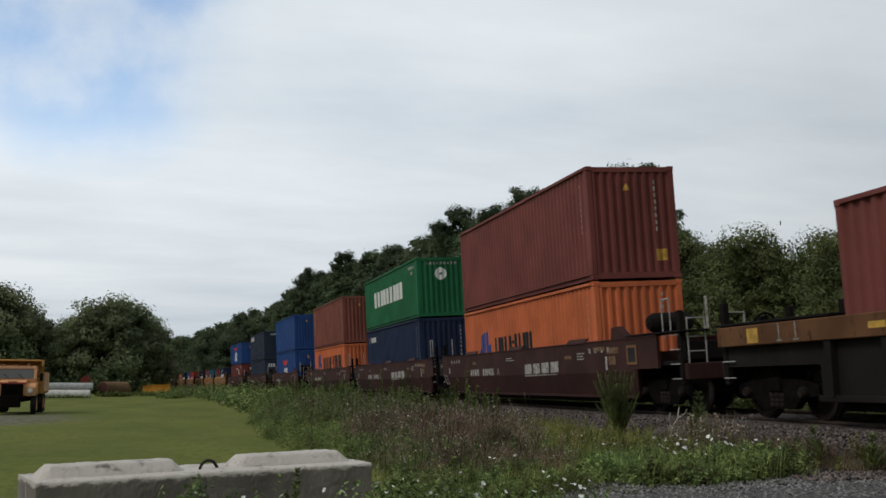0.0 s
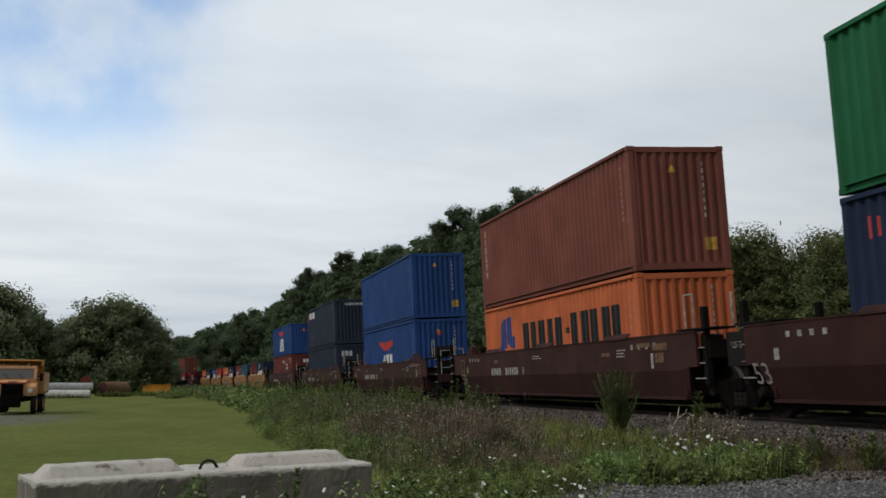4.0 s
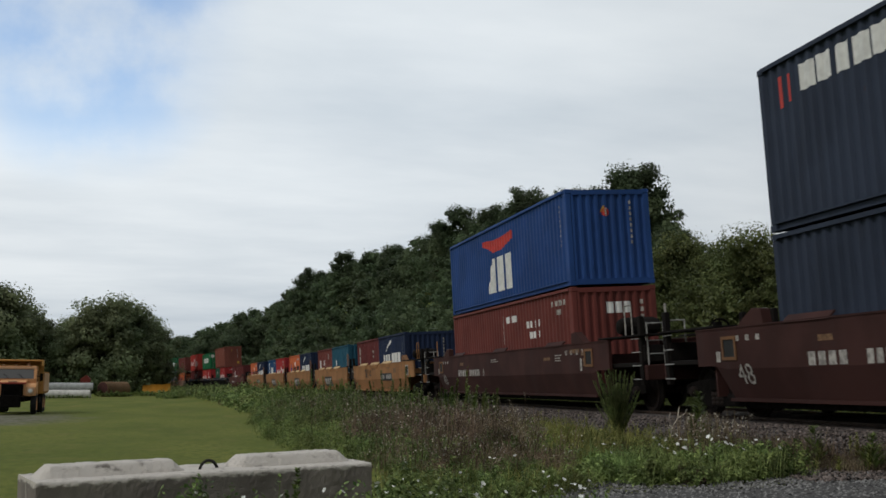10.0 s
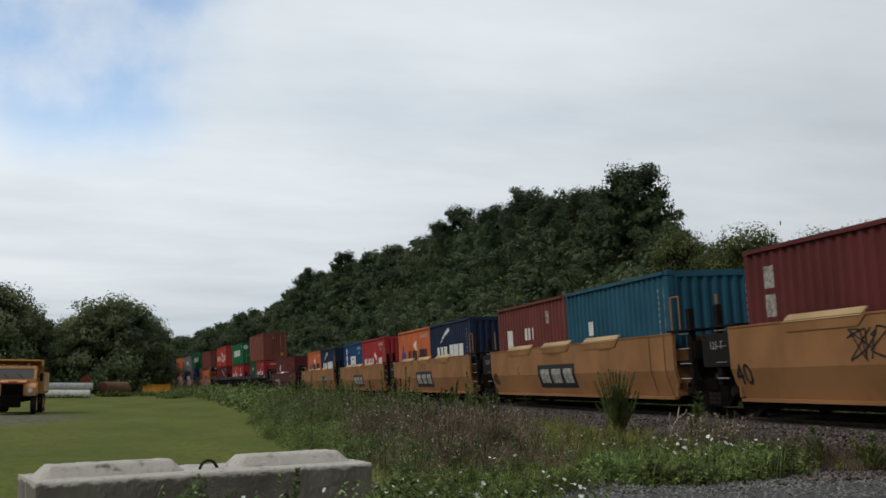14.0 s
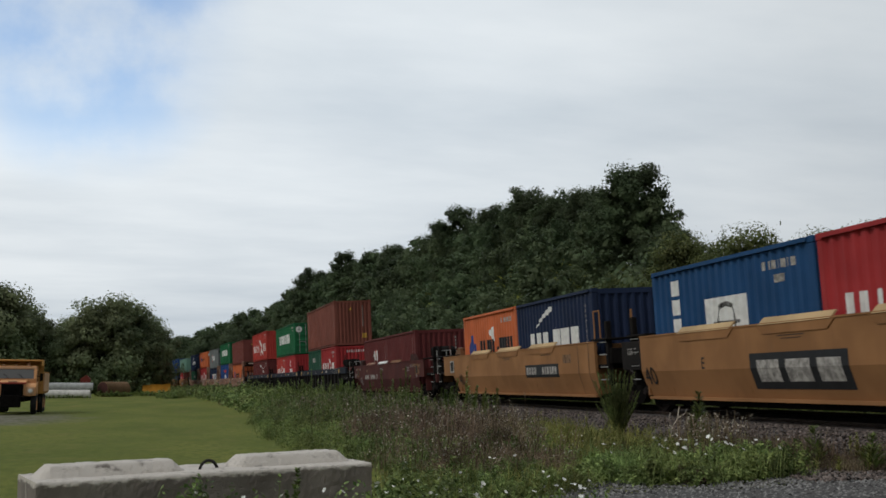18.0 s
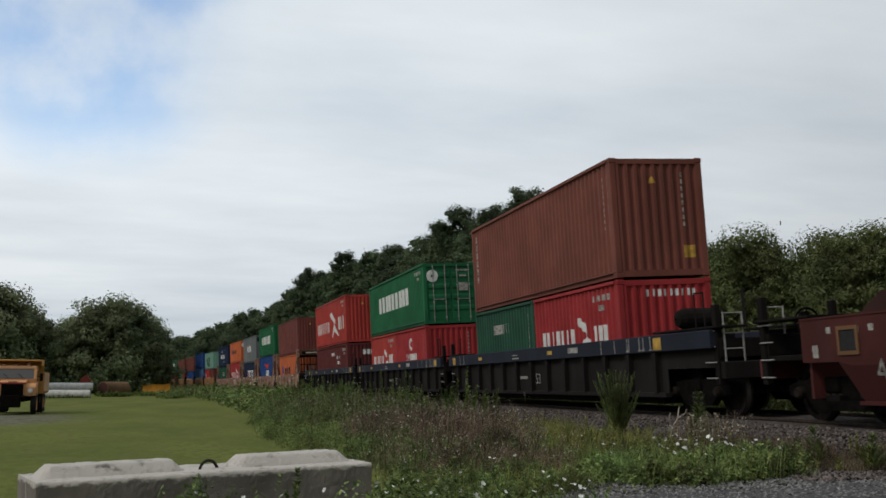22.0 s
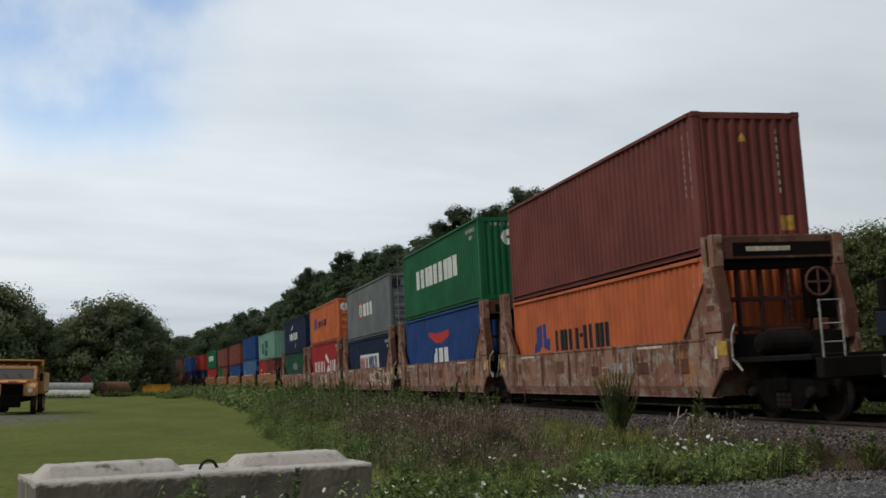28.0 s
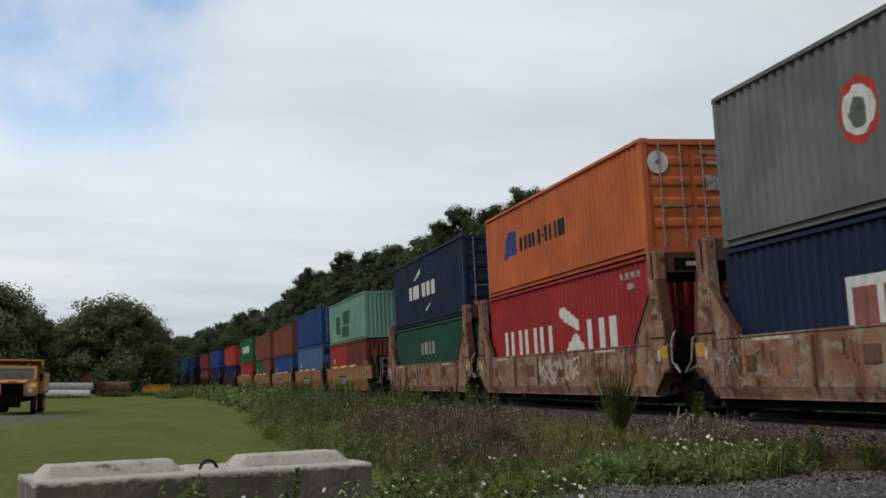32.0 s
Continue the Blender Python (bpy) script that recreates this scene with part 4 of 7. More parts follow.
def truck_meshes():
    if PARTS:
        return PARTS
    PARTS["wheelset"] = wheelset_mesh()
    PARTS["tread"] = Shape().lathe([(WHEEL_R + 0.008, 0.718), (WHEEL_R + 0.004, 0.806)], "x", 28).mesh("tread", TREAD, True)
    f = [(-1.28, 0.44), (-1.28, 0.60), (-1.05, 0.66), (-0.55, 0.72), (0.55, 0.72), (1.05, 0.66), (1.28, 0.60), (1.28, 0.44), (1.02, 0.40), (0.80, 0.42), (0.52, 0.20), (-0.52, 0.20), (-0.80, 0.42), (-1.02, 0.40)]
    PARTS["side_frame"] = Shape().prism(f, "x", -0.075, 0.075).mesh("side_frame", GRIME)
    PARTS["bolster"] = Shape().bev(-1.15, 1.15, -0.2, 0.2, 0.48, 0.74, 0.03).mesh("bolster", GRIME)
    sp = Shape()
    for dy in (-0.16, 0, 0.16):
        sp.lathe([(0.062, 0.22), (0.075, 0.26), (0.062, 0.30), (0.075, 0.34), (0.062, 0.38), (0.075, 0.42), (0.062, 0.48)], "z", 10)
        n = len(sp.v)
        sp.v[n - 70:] = [(x, y + dy, z) for x, y, z in sp.v[n - 70:]]
    PARTS["spring_nest"] = sp.mesh("spring_nest", WHEEL_STEEL)
    PARTS["bearing_cap"] = Shape().lathe([(0.001, -0.11), (0.075, -0.11), (0.10, -0.07), (0.10, 0.03)], "x", 12).mesh("bearing_cap", WHEEL_STEEL)
    return PARTS


def truck(car, y, spin):
    P = truck_meshes()
    t = part("truck", P["bolster"], None, car, "dark steel two-axle truck", pose(0, y, 0))
    for sx in (-1, 1):
        part("side_frame", P["side_frame"], None, t, "", pose(sx * 1.03, 0, 0))
        part("spring_nest", P["spring_nest"], None, t, "", pose(sx * 1.07, 0, 0))
        for dy in (-0.89, 0.89):
            part("bearing_cap", P["bearing_cap"], None, t, "", pose(sx * 1.11, dy, WHEEL_R, 0, 0, 0 if sx < 0 else 180))
    for dy in (-0.89, 0.89):
        w = part("wheelset", P["wheelset"], None, car, "steel wheels on one axle", pose(0, y + dy, WHEEL_R))
        for turn in (0, 180):
            part("tread", P["tread"], None, w, "polished wheel tread", pose(0, 0, 0, 0, 0, turn))
        if spin:
            WHEELS.append((w, y + dy))


def side_plate(sx, f_low, f_up, r_low, r_up, top, bot, knee=0.92, xo=1.42, xb=1.25, end_bot=0.98):
    """A car side with a crease along it: full depth from f_low to r_low, and cut up over the trucks as far as f_up and r_up."""
    cols = [(-f_up, end_bot), (-f_low - 0.35, end_bot), (-f_low, bot), (r_low, bot), (r_low + 0.35, end_bot), (r_up, end_bot)]
    if f_up - f_low < 0.4:
        cols = [(-f_up, bot + 0.30), (-f_low, bot)] + cols[3:]
    if r_up - r_low < 0.4:
        cols = cols[:-3] + [(r_low, bot), (r_up, bot + 0.30)]
    vs, fs, n = [], [], 6
    for y, zb in cols:
        kz = max(knee, zb + 0.02)
        xl = xb + (xo - xb) * min(max((zb - bot) / (knee - bot), 0), 1)
        ring = [(xo, top), (xo, kz), (xl, zb), (xl - 0.07, zb), (xo - 0.07, kz), (xo - 0.07, top)]
        vs += [(sx * x, y, z) for x, z in ring]
    for j in range(len(cols) - 1):
        fs += [(j * n + i, j * n + (i + 1) % n, (j + 1) * n + (i + 1) % n, (j + 1) * n + i) for i in range(n)]
    fs += [tuple(range(n)), tuple(range(len(vs) - n, len(vs)))]
    return Shape().add(vs, fs)


def text_part(txt, size, mat, car, m):
    cu = bpy.data.curves.new("stencil", "FONT")
    cu.body, cu.size, cu.align_x, cu.resolution_u = txt, size, "CENTER", 3
    tmp = bpy.data.objects.new("stencil", cu)
    me = bpy.data.meshes.new_from_object(tmp)
    bpy.data.objects.remove(tmp)
    me.materials.clear()
    me.materials.append(mat)
    return part("stencil", me, mat, car, "", m)


NEAR_SIDE = Matrix(((0, 0, -1, 0), (-1, 0, 0, 0), (0, 1, 0, 0), (0, 0, 0, 1)))


def flat_marks(car, key, cols, x, knee=0.0, split=True):
    """Marks on a car side: u from the middle of the car towards its front, v up; below the crease they follow the sloping sheet."""
    def at(u, v):
        return (x + (knee - v) * 0.3036 if v < knee else x, -u, v)
    groups = [[c] for c in cols] if split else [cols]
    for g in groups:
        sh = Shape()
        for u0, a0, b0, u1, a1, b1 in g:
            bands = [(a0, b0, a1, b1)]
            if a0 < knee < b0:
                bands = [(a0, knee, a1, knee), (knee, b0, knee, b1)]
            for p, q, r, t in bands:
                sh.add([at(u0, p), at(u0, q), at(u1, r), at(u1, t)], [(0, 2, 3, 1)])
        pm = part("painted_mark", sh, MARKS[key], car)
        if len(g) > 1:
            tagged(pm, kind="stuff")


def rail_loop(y, x, z0, z1, w):
    return Shape().path([(x, y, z0), (x, y, z1), (x, y + w, z1), (x, y + w, z0)], 0.018, 6)


def well_car(s_mid, kind, pitch, front="joint", rear="joint", mark="", size="", spin=True, lone=False, chord_paint=None, letter=""):
    """A well car or one unit of an articulated set. front/rear: joint (shares a truck with the next unit) or end (own truck, coupler)."""
    words = dict(brown="dark brown smooth-sided well car", yellow="dusty yellow smooth-sided well car", pink="rust-streaked faded pink well car with end bulkheads",
                 maroon="dark maroon smooth-sided well car", chord="grimy dark ribbed well car with blue top chord")[kind]
    car = root("well_car", f"{words} carrying containers", "railway car", "well cars of the train")
    col = CAR_PAINT["ribbed" if kind == "chord" else kind]
    body = col
    long_well = pitch > 17
    hw = 8.15 if long_well else 6.3
    half = pitch / 2
    if lone:
        hf = hr = half - 0.55
    else:
        hf = half - 0.55 if front == "joint" else half + (0.9 if long_well else 2.0)
        hr = half - 0.55 if rear == "joint" else half + (0.9 if long_well else 2.0)
    top = 1.66 if kind != "pink" else 1.48
    X, KNEE = 1.42, 0.92 if kind in ("brown", "yellow", "maroon") else 0.0
    # how far the side runs at full depth, and above the trucks, towards each end
    reach = {}
    for e, kindend, he in (("f", front, hf), ("r", rear, hr)):
        if lone:
            reach[e] = (7.7 if kind == "brown" else 7.0, 8.75 if kind == "brown" else 8.3)
        elif kindend == "end":
            reach[e] = (8.3, 9.7) if long_well else (6.85, 8.5)
        else:
            reach[e] = (half - 1.55, half - 0.85) if long_well else (6.3, 6.5)
        if kind in ("chord", "pink"):
            reach[e] = (hw + 0.15, half - 0.62) if kind == "pink" else (hw + 0.4, he - 0.1)
    hb = half - 0.55
    # sides
    for sx in (-1, 1):
        if kind == "chord":
            fu, ru = reach["f"][1], reach["r"][1]
            for y0, y1, zz in ((-fu, -hw - 0.4, 0.95), (-hw - 0.4, hw + 0.4, 0.40), (hw + 0.4, ru, 0.95)):
                part("side_sheet", Shape().box(sx * 1.30 - 0.012, sx * 1.30 + 0.012, y0, y1, zz, 1.33), body, car)
            part("top_chord", Shape().bev(sx * 1.36 - 0.10, sx * 1.36 + 0.10, -fu, ru, 1.32, 1.68, 0.015), chord_paint or CAR_PAINT["chord"], car, "painted top chord")
            part("bottom_sill", Shape().bev(sx * 1.32 - 0.08, sx * 1.32 + 0.08, -hw - 0.4, hw + 0.4, 0.36, 0.46, 0.01), body, car)
            n = 13 if long_well else 10
            rib = Shape().prism([(-0.05, 0.44), (0.05, 0.44), (0.09, 1.33), (-0.09, 1.33)], "x", sx * 1.31, sx * 1.43)
            me = rib.mesh("rib", body)
            for i in range(n):
                part("rib", me, None, car, "", pose(0, -hw + 2 * hw * i / (n - 1), 0))
        else:
            low = 0.36 if kind != "pink" else 0.41
            (fl, fu), (rl, ru) = reach["f"], reach["r"]
            sh = side_plate(sx, fl, fu, rl, ru, top, low, 0.92 if kind != "pink" else 0.60, X, 1.25 if kind != "pink" else 1.36)
            part("side_plate", sh, col, car)
            part("sill_angle", Shape().box(1.23, 1.36, -fl, rl, low - 0.035, low + 0.02) if sx > 0 else Shape().box(-1.36, -1.23, -fl, rl, low - 0.035, low + 0.02), col, car)
            if kind != "pink":
                part("top_flange", Shape().box(sx * 1.36 - 0.075, sx * 1.36 + 0.075, -fu, ru, top, top + 0.03), col, car)
            else:
                part("top_flange", Shape().box(sx * 1.37 - 0.07, sx * 1.37 + 0.07, -hw, hw, top, top + 0.035), col, car)
                for i in range(6):
                    part("side_stay", Shape().bev(sx * 1.43 - 0.02, sx * 1.43 + 0.02, -5.2 + 2.1 * i - 0.05, -5.2 + 2.1 * i + 0.05, 0.62, 1.44, 0.008), col, car)
            # end steps beside the trucks
            for e, sg in (("f", -1), ("r", 1)):
                if sx < 0 and kind != "pink" and (lone or (front if e == "f" else rear) == "end"):
                    yy = sg * (reach[e][1] - 1.25)
                    fr = part("step_frame", Shape().box(-1.445, -1.425, yy - 0.26, yy + 0.26, 1.08, 1.14).box(-1.445, -1.425, yy - 0.26, yy + 0.26, 1.46, 1.52).box(-1.445, -1.425, yy - 0.26, yy - 0.2, 1.14, 1.46).box(-1.445, -1.425, yy + 0.2, yy + 0.26, 1.14, 1.46), CREAM if kind == "yellow" else WORN_TAN, car, "pale step frame")
                    part("step_opening", Shape().box(-1.428, -1.424, yy - 0.2, yy + 0.2, 1.14, 1.46), GASKET, car)
                    part("end_lug", Shape().prism([(yy - sg * 1.2, 1.68), (yy - sg * 0.3, 1.68), (yy - sg * 0.5, 1.80), (yy - sg * 0.85, 1.98), (yy - sg * 1.15, 1.95)], "x", -1.40, -1.22), CAR_PAINT["brown"] if kind != "yellow" else WORN_TAN, car)
    # pockets and guides along the top
    if kind in ("yellow", "maroon", "brown"):
        pale = GUIDE_CREAM if kind != "brown" else CAR_PAINT["brown"]
        gls = [Shape().prism([(-1.45, 1.66), (-1.40, 1.66), (-1.29, 1.77), (-1.31, 1.79)], "y", -1.05, 1.05).mesh("container_guide", gm) for gm in ((WORN_TAN, MARKS["w"], CAR_PAINT["pink"]) if kind == "maroon" else (pale, pale, pale))]
        for gl, y in zip(gls, (-2.6, 0.5, 3.6) if kind != "brown" else (-5.0, 0.0, 5.0)):
            part("container_guide", gl, None, car, "pale steel container guide", pose(0, y, 0) if kind != "brown" else pose(0, y, 0) @ Matrix.Diagonal((1, 0.62, 1, 1)))
        pk = Shape().prism([(-0.95, 1.50), (0.95, 1.50), (1.15, 1.655), (-1.15, 1.655)], "x", -1.437, -1.415).mesh("stiffener", col)
        for y in ((-2.6, 0.5, 3.6) if kind == "yellow" else ()):
            part("stiffener", pk, None, car, "", pose(0, y, 0))
    # well floor
    for i in range(5):
        y = -hw + 0.3 + (2 * hw - 0.6) * i / 4
        part("crossbeam", Shape().box(-1.24, 1.24, y - 0.18, y + 0.18, 0.22, 0.45), CAR_PAINT["black"], car)
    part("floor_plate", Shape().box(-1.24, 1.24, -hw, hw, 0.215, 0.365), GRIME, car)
    black = CAR_PAINT["black"]
    for sg, kindend, he in ((-1, front, hf), (1, rear, hr)):
        y0, y1 = sg * hw, sg * he
        a, b = min(y0, y1), max(y0, y1)
        part("end_bulkhead", Shape().box(-1.33, 1.33, y0 - 0.03 + sg * 0.08, y0 + 0.03 + sg * 0.08, 0.40, 1.35), col, car)
        part("end_deck", Shape().bev(-1.30, 1.30, a + 0.2, b, 1.02, 1.12, 0.015), black, car)
        part("draft_sill", Shape().bev(-0.32, 0.32, a, b, 0.66, 1.02, 0.02), black, car)
        # walkway and end posts over the truck
        if kind != "pink":
            for sx in (-1, 1):
                part("walkway", Shape().bev(sx * 1.08 - 0.34, sx * 1.08 + 0.34, a - 0.1, b, 1.70, 1.745, 0.008), black, car)
                part("end_post", Shape().bev(sx * 1.28 - 0.06, sx * 1.28 + 0.06, y1 - 0.08 - sg * 0.12, y1 + 0.08 - sg * 0.12, 0.62, 2.15, 0.015), black, car)
            for k in range(4):
                part("rung", Shape().tube((-1.36, y1 - sg * 0.08, 0.75 + 0.3 * k), (-1.36, y1 - sg * 0.5, 0.75 + 0.3 * k), 0.013, None, 6), BARE, car)
            part("end_crossbeam", Shape().bev(-1.30, 1.30, y1 - 0.12 - sg * 0.12, y1 + 0.12 - sg * 0.12, 1.12, 1.50, 0.02), black, car)
            if sg < 0:
                part("grab_rail", rail_loop(y1 + 0.45, -1.34, 1.74, 2.42, 0.36), CREAM if kind == "brown" else col, car)
                part("grab_rail", rail_loop(y1 + 0.30, -0.55, 1.74, 2.42, 0.05), CREAM if kind == "brown" else col, car)
                part("valve_box", Shape().bev(-0.95, -0.55, y1 + 0.7, y1 + 1.0, 1.12, 1.62, 0.03), col, car)
        else:
            bulkhead(car, sg, hw, hb, col, kindend == "end")
        if kindend == "joint":
            part("articulation", Shape().tube((0, sg * he, 0.85), (0, sg * half, 0.85), 0.20, 0.16, 12), GRIME, car)
        else:
            yc = sg * he
            part("end_sill_beam", Shape().bev(-1.3, 1.3, yc - 0.10, yc + 0.10, 0.72, 1.06, 0.02), col if kind != "pink" else black, car)
            part("coupler", Shape().bev(-0.11, 0.11, min(yc, yc + sg * 0.55), max(yc, yc + sg * 0.55), 0.76, 0.98, 0.03).bev(-0.2, 0.16, yc + sg * 0.55 - 0.14, yc + sg * 0.55 + 0.14, 0.73, 1.0, 0.04), WHEEL_STEEL, car, "rusty steel coupler")
            part("air_hose", Shape().path([(0.25, yc, 0.72), (0.3, yc + sg * 0.2, 0.45), (0.15, yc + sg * 0.5, 0.38)], 0.025, 6), GASKET, car)
            part("end_ladder", Shape().path([(-1.2, yc, 1.06), (-1.2, yc, 2.0)], 0.02).path([(-0.8, yc, 1.06), (-0.8, yc, 2.0)], 0.02).path([(-1.2, yc, 1.98), (-0.8, yc, 1.98)], 0.015).path([(-1.2, yc, 1.6), (-0.8, yc, 1.6)], 0.015).path([(-1.2, yc, 1.3), (-0.8, yc, 1.3)], 0.015), BARE, car)
            if sg < 0:
                part("brake_wheel", Shape().lathe([(0.26, -0.012), (0.285, 0), (0.26, 0.012), (0.235, 0), (0.26, -0.012)], "y", 18).box(-0.25, 0.25, -0.01, 0.01, -0.015, 0.015).box(-0.015, 0.015, -0.01, 0.01, -0.25, 0.25), GRIME, car, "", pose(0.55, yc - 0.1, 1.75))
                part("brake_stand", Shape().bev(0.45, 0.65, yc - 0.08, yc + 0.05, 1.05, 1.95, 0.02), black, car)
                part("air_reservoir", Shape().lathe([(0.02, -0.55), (0.16, -0.5), (0.22, -0.38), (0.22, 0.38), (0.16, 0.5), (0.02, 0.55)], "x", 14), black, car, "", pose(-0.75, -(hw + (0.9 if long_well else 1.6)), 1.97 if kind != "pink" else 1.345))
    # trucks: a joint's truck belongs to the unit ahead of it
    if front == "end":
        truck(car, -(hf - 1.4) if not lone else -(hf - 1.75), spin)
    if rear == "end":
        truck(car, (hr - 1.4) if not lone else hr - 1.75, spin)
    else:
        truck(car, pitch / 2, spin)
    x = -X - 0.004
    if mark == "boxed_plate":
        flat_marks(car, "k", bar(1.2, 3.95, 0.84, 1.20), x, KNEE)
        flat_marks(car, "c", letters(1.3, 2.2, 0.92, 1.13, 4, 0.72) + letters(2.65, 3.85, 0.92, 1.13, 6, 0.72), x - 0.004, KNEE)
        flat_marks(car, "t", bar(4.3, 4.9, 1.2, 1.42), x)
    if mark == "dark_panel":
        flat_marks(car, "k", bar(-1.95, 0.9, 0.55, 1.18), x, KNEE)
        flat_marks(car, "c", bar(-1.72, -1.02, 0.68, 1.06) + bar(-0.82, -0.12, 0.68, 1.06) + bar(0.08, 0.72, 0.68, 1.06), x - 0.004, KNEE)
        if not letter:
            flat_marks(car, "k", bar(-3.74, -3.6, 0.94, 1.1), x)
    if kind in ("yellow", "maroon"):
        flat_marks(car, "k", bar(-1.0, -0.2, 1.45, 1.462) + bar(-0.9, -0.3, 1.40, 1.412) + bar(2.6, 3.4, 1.45, 1.462) + bar(5.4, 5.42, 0.4, 1.64) + bar(6.1, 6.12, 0.4, 1.64), x - 0.003, KNEE)
    if mark in ("bold", "codes"):
        if mark == "bold":
            flat_marks(car, "c", [(0.9, 0.94, 1.22, 1.5, 0.95, 1.23), (1.65, 0.95, 1.23, 2.2, 0.95, 1.24), (2.35, 0.95, 1.24, 2.95, 0.96, 1.25), (3.1, 0.96, 1.25, 3.7, 0.97, 1.26), (0.85, 0.87, 0.92, 3.6, 0.905, 0.925)], x, KNEE)
        flat_marks(car, "c", letters(-5.0, -3.9, 0.94, 1.16, 4, 0.7) + letters(-3.5, -2.2, 0.94, 1.16, 6, 0.7) + ([] if letter else bar(-1.85, -1.68, 0.95, 1.18)), x)
        flat_marks(car, "c", bar(-0.9, -0.3, 1.42, 1.45) + bar(-0.9, -0.1, 1.36, 1.385) + bar(5.1, 5.6, 1.40, 1.43) + bar(5.1, 5.5, 1.33, 1.36) + bar(5.1, 5.55, 1.26, 1.29), x, 0, False)
        flat_marks(car, "c", [c for i in range(4) for c in bar(-7.6 + 0.35 * i, -7.48 + 0.35 * i, 1.42, 1.52)] + [c for i in range(4) for c in bar(5.9 + 0.38 * i, 6.02 + 0.38 * i, 1.40, 1.52)], x, 0, False)
        flat_marks(car, "t", bar(-4.7, -4.3, 1.32, 1.42) + bar(7.1, 7.5, 1.1, 1.3) + bar(6.2, 6.9, 1.44, 1.54) + bar(4.2, 4.7, 1.30, 1.38) + bar(7.0, 7.7, 1.36, 1.5), x)
        flat_marks(car, "c", bar(-8.0, -7.85, 1.05, 1.25) + bar(6.9, 7.02, 0.98, 1.3), x)
    if mark == "chord_marks":
        flat_marks(car, "y", bar(-5.2, -4.8, 1.45, 1.55) + bar(1.6, 2.0, 1.45, 1.55) + bar(8.25, 8.62, 1.36, 1.62) + bar(-8.62, -8.25, 1.36, 1.62), -1.464)
        flat_marks(car, "c", [c for u in (6.9, 7.55, 7.75, 8.1, -7.1, -7.6) for c in bar(u, u + 0.035, 1.36, 1.66) + bar(u - 0.06, u + 0.10, 1.36, 1.39)], -1.466)
        flat_marks(car, "c", bar(3.2, 3.9, 1.44, 1.58) + bar(5.4, 5.43, 1.35, 1.65) + bar(6.2, 6.23, 1.35, 1.65) + bar(7.0, 7.03, 1.35, 1.65) + bar(-1.5, -0.9, 1.40, 1.44) + bar(-1.5, -1.0, 1.5, 1.53), -1.464)
        flat_marks(car, "c", bar(-1.6, -0.6, 0.80, 0.88), -1.316)
    if mark == "worn":
        flat_marks(car, "c", letters(1.63, 2.35, 0.90, 1.13, 4, 0.7) + letters(2.6, 3.78, 0.90, 1.13, 6, 0.7) + bar(0.5, 1.4, 1.02, 1.06) + bar(0.7, 1.3, 0.88, 0.91), x)
    if kind == "pink":
        r = random.Random(int(s_mid * 10))
        # dark of the side slots, painted as flat black bars on the uncut plate
        flat_marks(car, "k", [c for u in (-4.7, -2.4, 0.6, 2.9, 4.9) for c in bar(u, u + 0.055, 0.98 + r.uniform(0, 0.15), 1.34)], x)
        for u in (-5.3, -3.4, -0.7, 1.7, 5.2):
            w, h, z = r.uniform(0.14, 0.30), r.uniform(0.20, 0.36), r.uniform(0.72, 1.02)
            part("repair_plate", Shape().bev(-1.437, -1.419, u - w, u + w, z, z + h, 0.004), CAR_PAINT["rusted"], car, "welded rusty repair plate")
        for u in (-4.2, 4.0):
            flat_marks(car, "p", bar(u - 0.8, u + 0.4, 1.40, 1.455), x)
    if size:
        if kind == "chord":
            text_part(size, 0.42, CREAM, car, Matrix.Translation((-1.318, -0.35, 0.66)) @ NEAR_SIDE)
            text_part("125-T", 0.30, CREAM, car, Matrix.Translation((-1.318, 7.2, 0.64)) @ NEAR_SIDE)
        else:
            yy = dict(brown=8.45 if not lone else 7.0, yellow=6.08, maroon=6.2)[kind]
            lean = pose(0, 0, 0, 16.9, 0, 0)
            text_part(size, 0.56, CREAM if kind != "yellow" else MARK_BLACK, car, Matrix.Translation((x + 0.074, yy, 0.64)) @ NEAR_SIDE @ lean)
    if letter:
        text_part(letter, 0.32, CREAM if kind == "brown" else MARK_BLACK, car, Matrix.Translation((x - 0.003, 1.76 if kind == "brown" else 3.67, 0.94)) @ NEAR_SIDE)
    if rear == "joint" and kind in ("brown", "yellow") and spin:
        ya, yb = reach["r"][1] + 0.03, half - 0.12
        tg = part("truck_guard", Shape().bev(-1.37, -1.33, ya, yb, 0.96, 1.60, 0.01), CAR_PAINT["ribbed"], car, "dark guard plate over the shared truck")
        text_part("125-T", 0.21 if kind == "yellow" else 0.17, CREAM, tg, Matrix.Translation((-1.374, (ya + yb) / 2, 1.30)) @ NEAR_SIDE)
    MOVERS.append((car, s_mid, 0.0))
    return car


